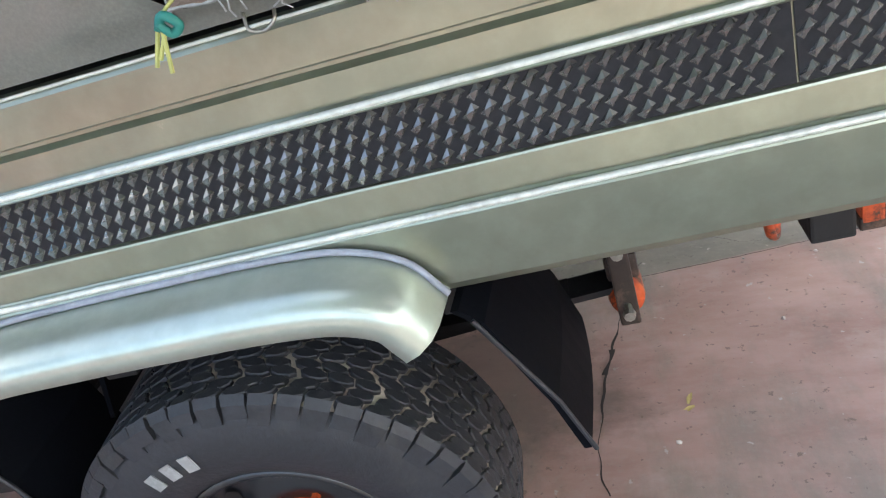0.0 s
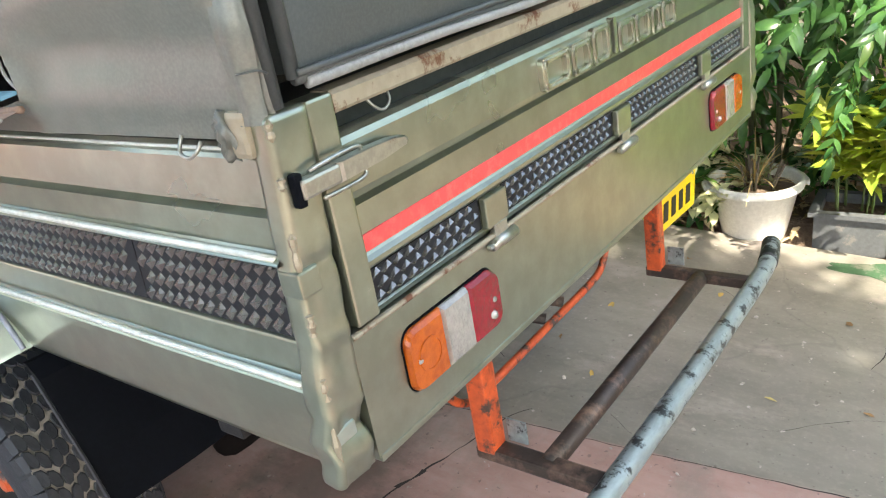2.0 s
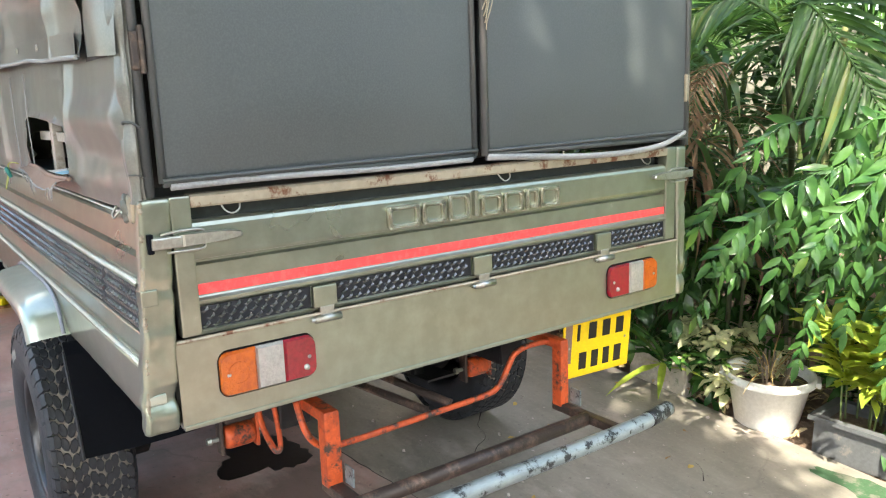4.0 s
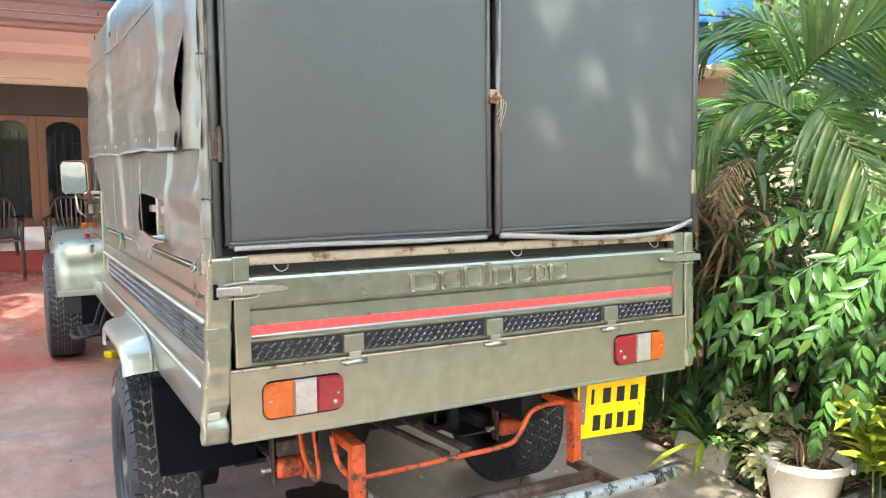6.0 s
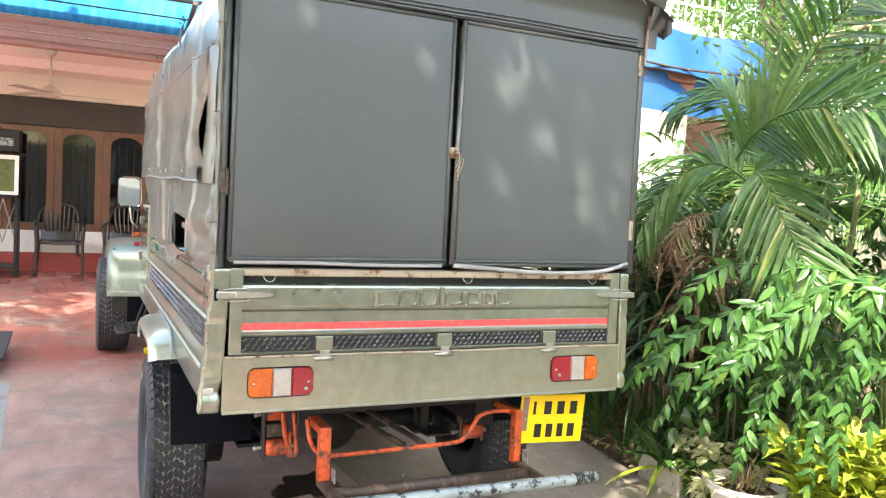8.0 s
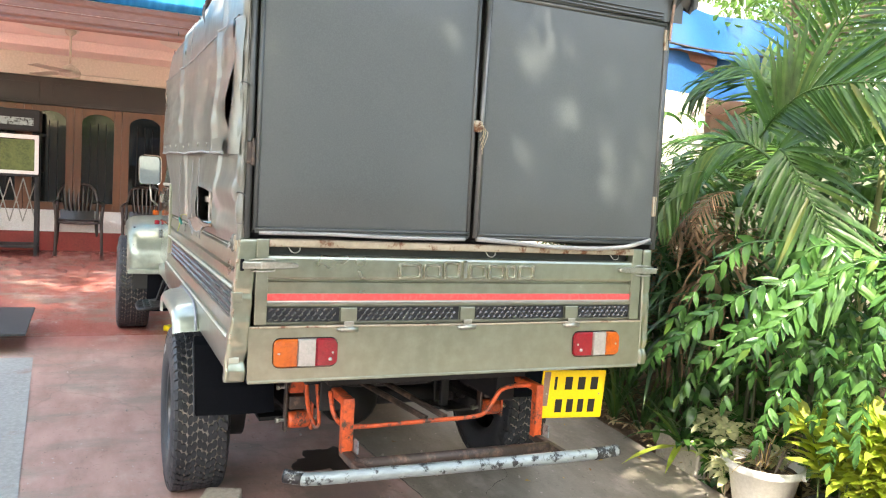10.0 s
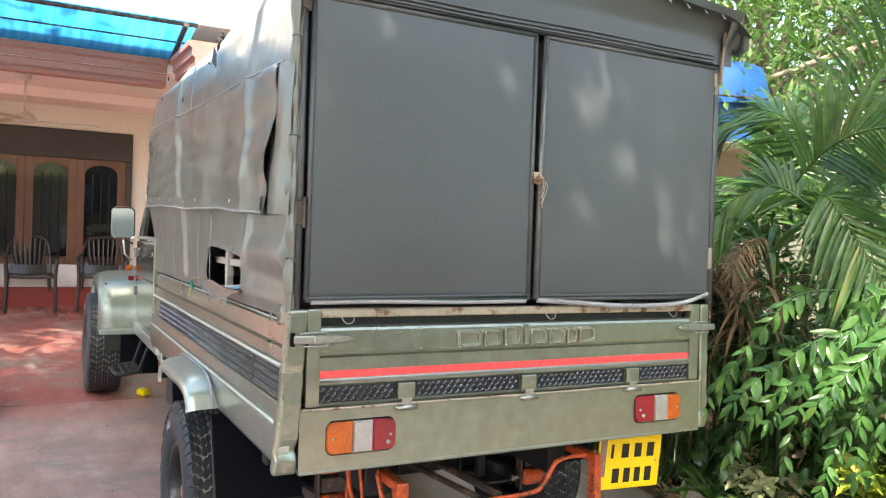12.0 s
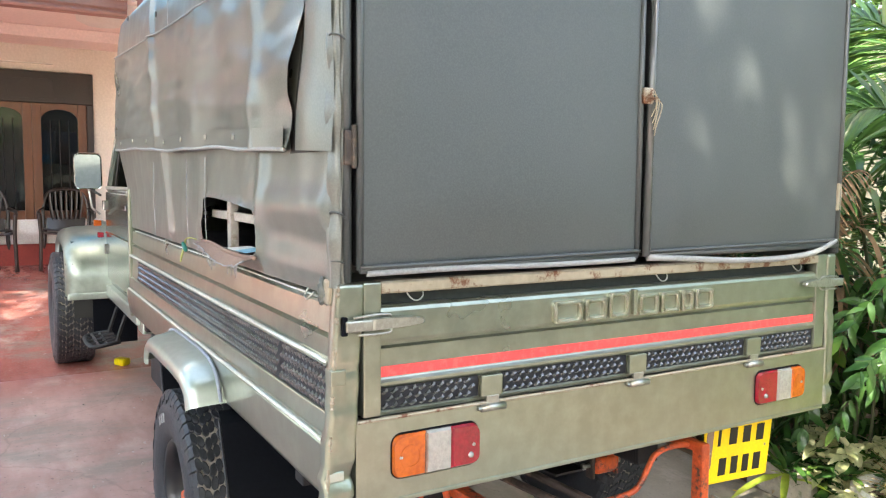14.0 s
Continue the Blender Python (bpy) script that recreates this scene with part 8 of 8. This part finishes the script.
leafy(0.52, 3.02, ground_z(0.52) + 0.20, 0.55, 9, 7, CROTON, "yellow-green leafy plant growing in a white pot", "croton_plant")
leafy(0.85, 3.05, ground_z(0.85), 0.75, 10, 8, CROTON, "yellow-green leafy plant in the garden bed", "croton_plant", 0.16)
for x, y, h, n, s in ((-0.56, 2.78, 0.34, 11, 11), (-0.64, 2.96, 0.42, 9, 12), (-0.02, 3.22, 0.30, 5, 13)):
    leafy(x, y, ground_z(x) - 0.02, h, n, s, PALE + GREEN_TUFT[:1], "low plant with cream and green leaves", "variegated_plant", 0.14)
for k in range(6):
    x = -2.9 + 0.42 * k
    leafy(x, 3.75 + 0.25 * math.sin(k * 2.3), ground_z(x) - 0.02, 0.8, 7, 20 + k, GREEN_TUFT, "low green leafy plant in the garden bed", "garden_plant", 0.2)


def leaf_cloud(name, centres, per, size, material, parent, seed, kind="stuff", label=""):
    """Many small leaves in clumps; centres are (x, y, z, radius)."""
    g = np.random.default_rng(seed)
    allv, n = [], 0
    for cx, cy, cz, rad in centres:
        k = int(per * (rad ** 1.6))
        d = g.normal(size=(k, 3))
        d /= np.linalg.norm(d, axis=1)[:, None]
        q = np.array((cx, cy, cz)) + d * (rad * g.uniform(0.35, 1.0, (k, 1)) ** 0.6) * np.array((1, 1, 0.75))
        a = g.normal(size=(k, 3))
        a[:, 2] -= 0.4
        a /= np.linalg.norm(a, axis=1)[:, None]
        b = np.cross(a, g.normal(size=(k, 3)))
        b /= np.linalg.norm(b, axis=1)[:, None]
        s = size * g.uniform(0.6, 1.3, (k, 1))
        c = np.cross(a, b) * s * 0.10
        allv.append(np.stack([q, q + a * s * 0.45 + b * s * 0.22 + c, q + a * s, q + a * s * 0.45 - b * s * 0.22 + c], 1).reshape(-1, 3))
        n += k
    V = np.concatenate(allv)
    me = bpy.data.meshes.new(name)
    me.from_pydata(V.tolist(), [], np.arange(n * 4).reshape(-1, 4).tolist())
    me.materials.append(material)
    o = new(name, me)
    o.parent = parent
    return tagged(o, label=label, kind=kind)


# dense growth behind the planting
g = random.Random(5)
hedge = leaf_cloud("hedge", [(-5.5 + 0.42 * i + g.uniform(-.2, .2), 4.5 + g.uniform(-0.3, 0.9), g.uniform(0.3, 2.0), g.uniform(0.4, 0.75)) for i in range(24) for _ in range(3)], 420, 0.11, GREEN_SHADED, None, 3, label="dense growth behind the garden bed, its green darkened for shade")
tagged(hedge, category="hedge")
tagged(part("boundary_wall", box(-8.0, 30, 6.6, 6.8, -0.4, 1.9), surface("mossy boundary wall", (0.26, 0.24, 0.20), 0.9, dark=(0.12, 0.14, 0.09), big=2, fine=30, bump=0.4), None, "mossy plastered boundary wall", "structure"), category="wall")


YARD_WALL = surface("weathered yard wall", (0.34, 0.31, 0.26), 0.9, dark=(0.20, 0.19, 0.155), big=1.4, fine=30, bump=0.3)
# unseen walls added to close the yard and darken its reflections
tagged(part("wall_street", box(9.0, 9.2, -9.5, 6.6, -0.5, 2.3), YARD_WALL, None, "plain weathered wall, unseen, added to close the yard", "structure"), category="wall")
tagged(part("wall_yard", box(-11.2, 9.0, -9.7, -9.5, -0.5, 2.3), YARD_WALL, None, "plain weathered wall, unseen, added to close the yard", "structure"), category="wall")


def tree(x, y, h, spread, clumps, seed, label, leaf=0.11, per=430, low=0.45, material=None, squash=0.6, r0=0.16, lean=(0.0, 0.0), gaps=()):
    g = random.Random(seed)
    tr_ = thing("garden_tree", pose(x, y, ground_z(x) - 0.05), label, "tree", "trees round the yard")
    lx, ly = lean
    trunk = smooth_line([(0, 0, 0), (0.08 + lx * 0.1, 0.05 + ly * 0.1, h * 0.25), (lx * 0.4 - 0.05, ly * 0.4 + 0.1, h * 0.5), (lx * 0.9, ly * 0.9, h * 0.8)], 6)
    part("trunk", tube(trunk, [r0 * (1.15 - 0.75 * i / len(trunk)) for i in range(len(trunk))], 12), BARK, tr_, smooth=True)
    cs = []
    for k in range(clumps):
        a = 2 * math.pi * k / clumps * 2.4 + g.uniform(-.4, .4)
        d = spread * math.sqrt(g.uniform(0.05, 1.0))
        z = h * low + (h * (1 - low)) * g.uniform(0.1, 1.0) * (1.15 - 0.5 * (d / spread) ** 2)
        at = Vector((x + lx + d * math.cos(a), y + ly + d * math.sin(a), z))
        if any((at - Vector(q) - sun_way * (at - Vector(q)).dot(sun_way)).length < wide for q, wide in gaps):
            continue
        cs.append((lx + d * math.cos(a), ly + d * math.sin(a), z, g.uniform(0.5, 0.95) * squash))
        if k % 3 == 0:
            st = trunk[int(len(trunk) * g.uniform(0.5, 0.95)) - 1]
            mid = Vector(((st.x + cs[-1][0]) * 0.5, (st.y + cs[-1][1]) * 0.5, (st.z + z) / 2 + 0.2))
            part("limb", tube(smooth_line([st, mid, cs[-1][:3]], 4), [r0 * 0.4 * (1 - 0.085 * i) for i in range(9)], 7), BARK, tr_, smooth=True)
    leaf_cloud("crown", cs, per, leaf, material or GREEN_TREE, tr_, seed, kind="")
    return tr_


tree(-2.5, 8.6, 7.0, 3.2, 70, 1, "tall leafy tree beyond the boundary wall", squash=1.1, low=0.30)
tree(-5.2, 7.9, 6.5, 2.4, 48, 8, "tall leafy tree beyond the boundary wall", squash=1.0, low=0.42)
tree(0.2, 8.4, 6.4, 2.6, 56, 9, "tall leafy tree beyond the boundary wall", squash=1.0, low=0.30)
tree(3.0, 10.5, 8.0, 3.6, 50, 2, "tall leafy tree beyond the boundary wall", squash=1.1)
tree(-7.5, 12.0, 8.5, 3.6, 46, 3, "tall leafy tree beyond the boundary wall", squash=1.1)
tree(1.2, 7.6, 6.2, 1.4, 14, 4, "slim tree with a pale trunk by the boundary wall", squash=0.8, r0=0.13, low=0.6)
tree(11.5, -1.0, 7.0, 3.0, 60, 11, "tall leafy tree beyond the yard wall", squash=1.1, low=0.30)
tree(11.0, 4.5, 6.5, 2.8, 50, 12, "tall leafy tree beyond the yard wall", squash=1.1, low=0.30)
# unseen trees added behind and beside the camera to shade the driveway, with sun gaps
tree(4.6, -6.0, 7.4, 3.0, 120, 5, "broad unseen tree added to shade the driveway", leaf=0.2, squash=1.05, r0=0.2, low=0.62, per=SHADE, lean=(-1.9, 4.3), gaps=(((-1.0, 2.90, 0.15), 0.62), ((-0.5, 2.98, 0.15), 0.86), ((-0.20, 3.04, 0.30), 1.08), ((0.40, 3.08, 0.4), 1.0), ((0.95, 3.12, 0.4), 0.82), ((0.0, 0.78, 2.5), 0.64)))
tree(-0.2, -8.0, 7.6, 2.6, 38, 6, "broad unseen tree added beside the driveway for its shade", leaf=0.2, squash=1.0, r0=0.2, low=0.6, per=420, lean=(-0.6, 3.6))

# no piece lies deeper than thing > part > sub-part
for ob in list(bpy.data.objects):
    while ob.parent and ob.parent.parent and ob.parent.parent.parent:
        ob.matrix_basis = ob.parent.matrix_basis @ ob.matrix_basis
        ob.parent = ob.parent.parent
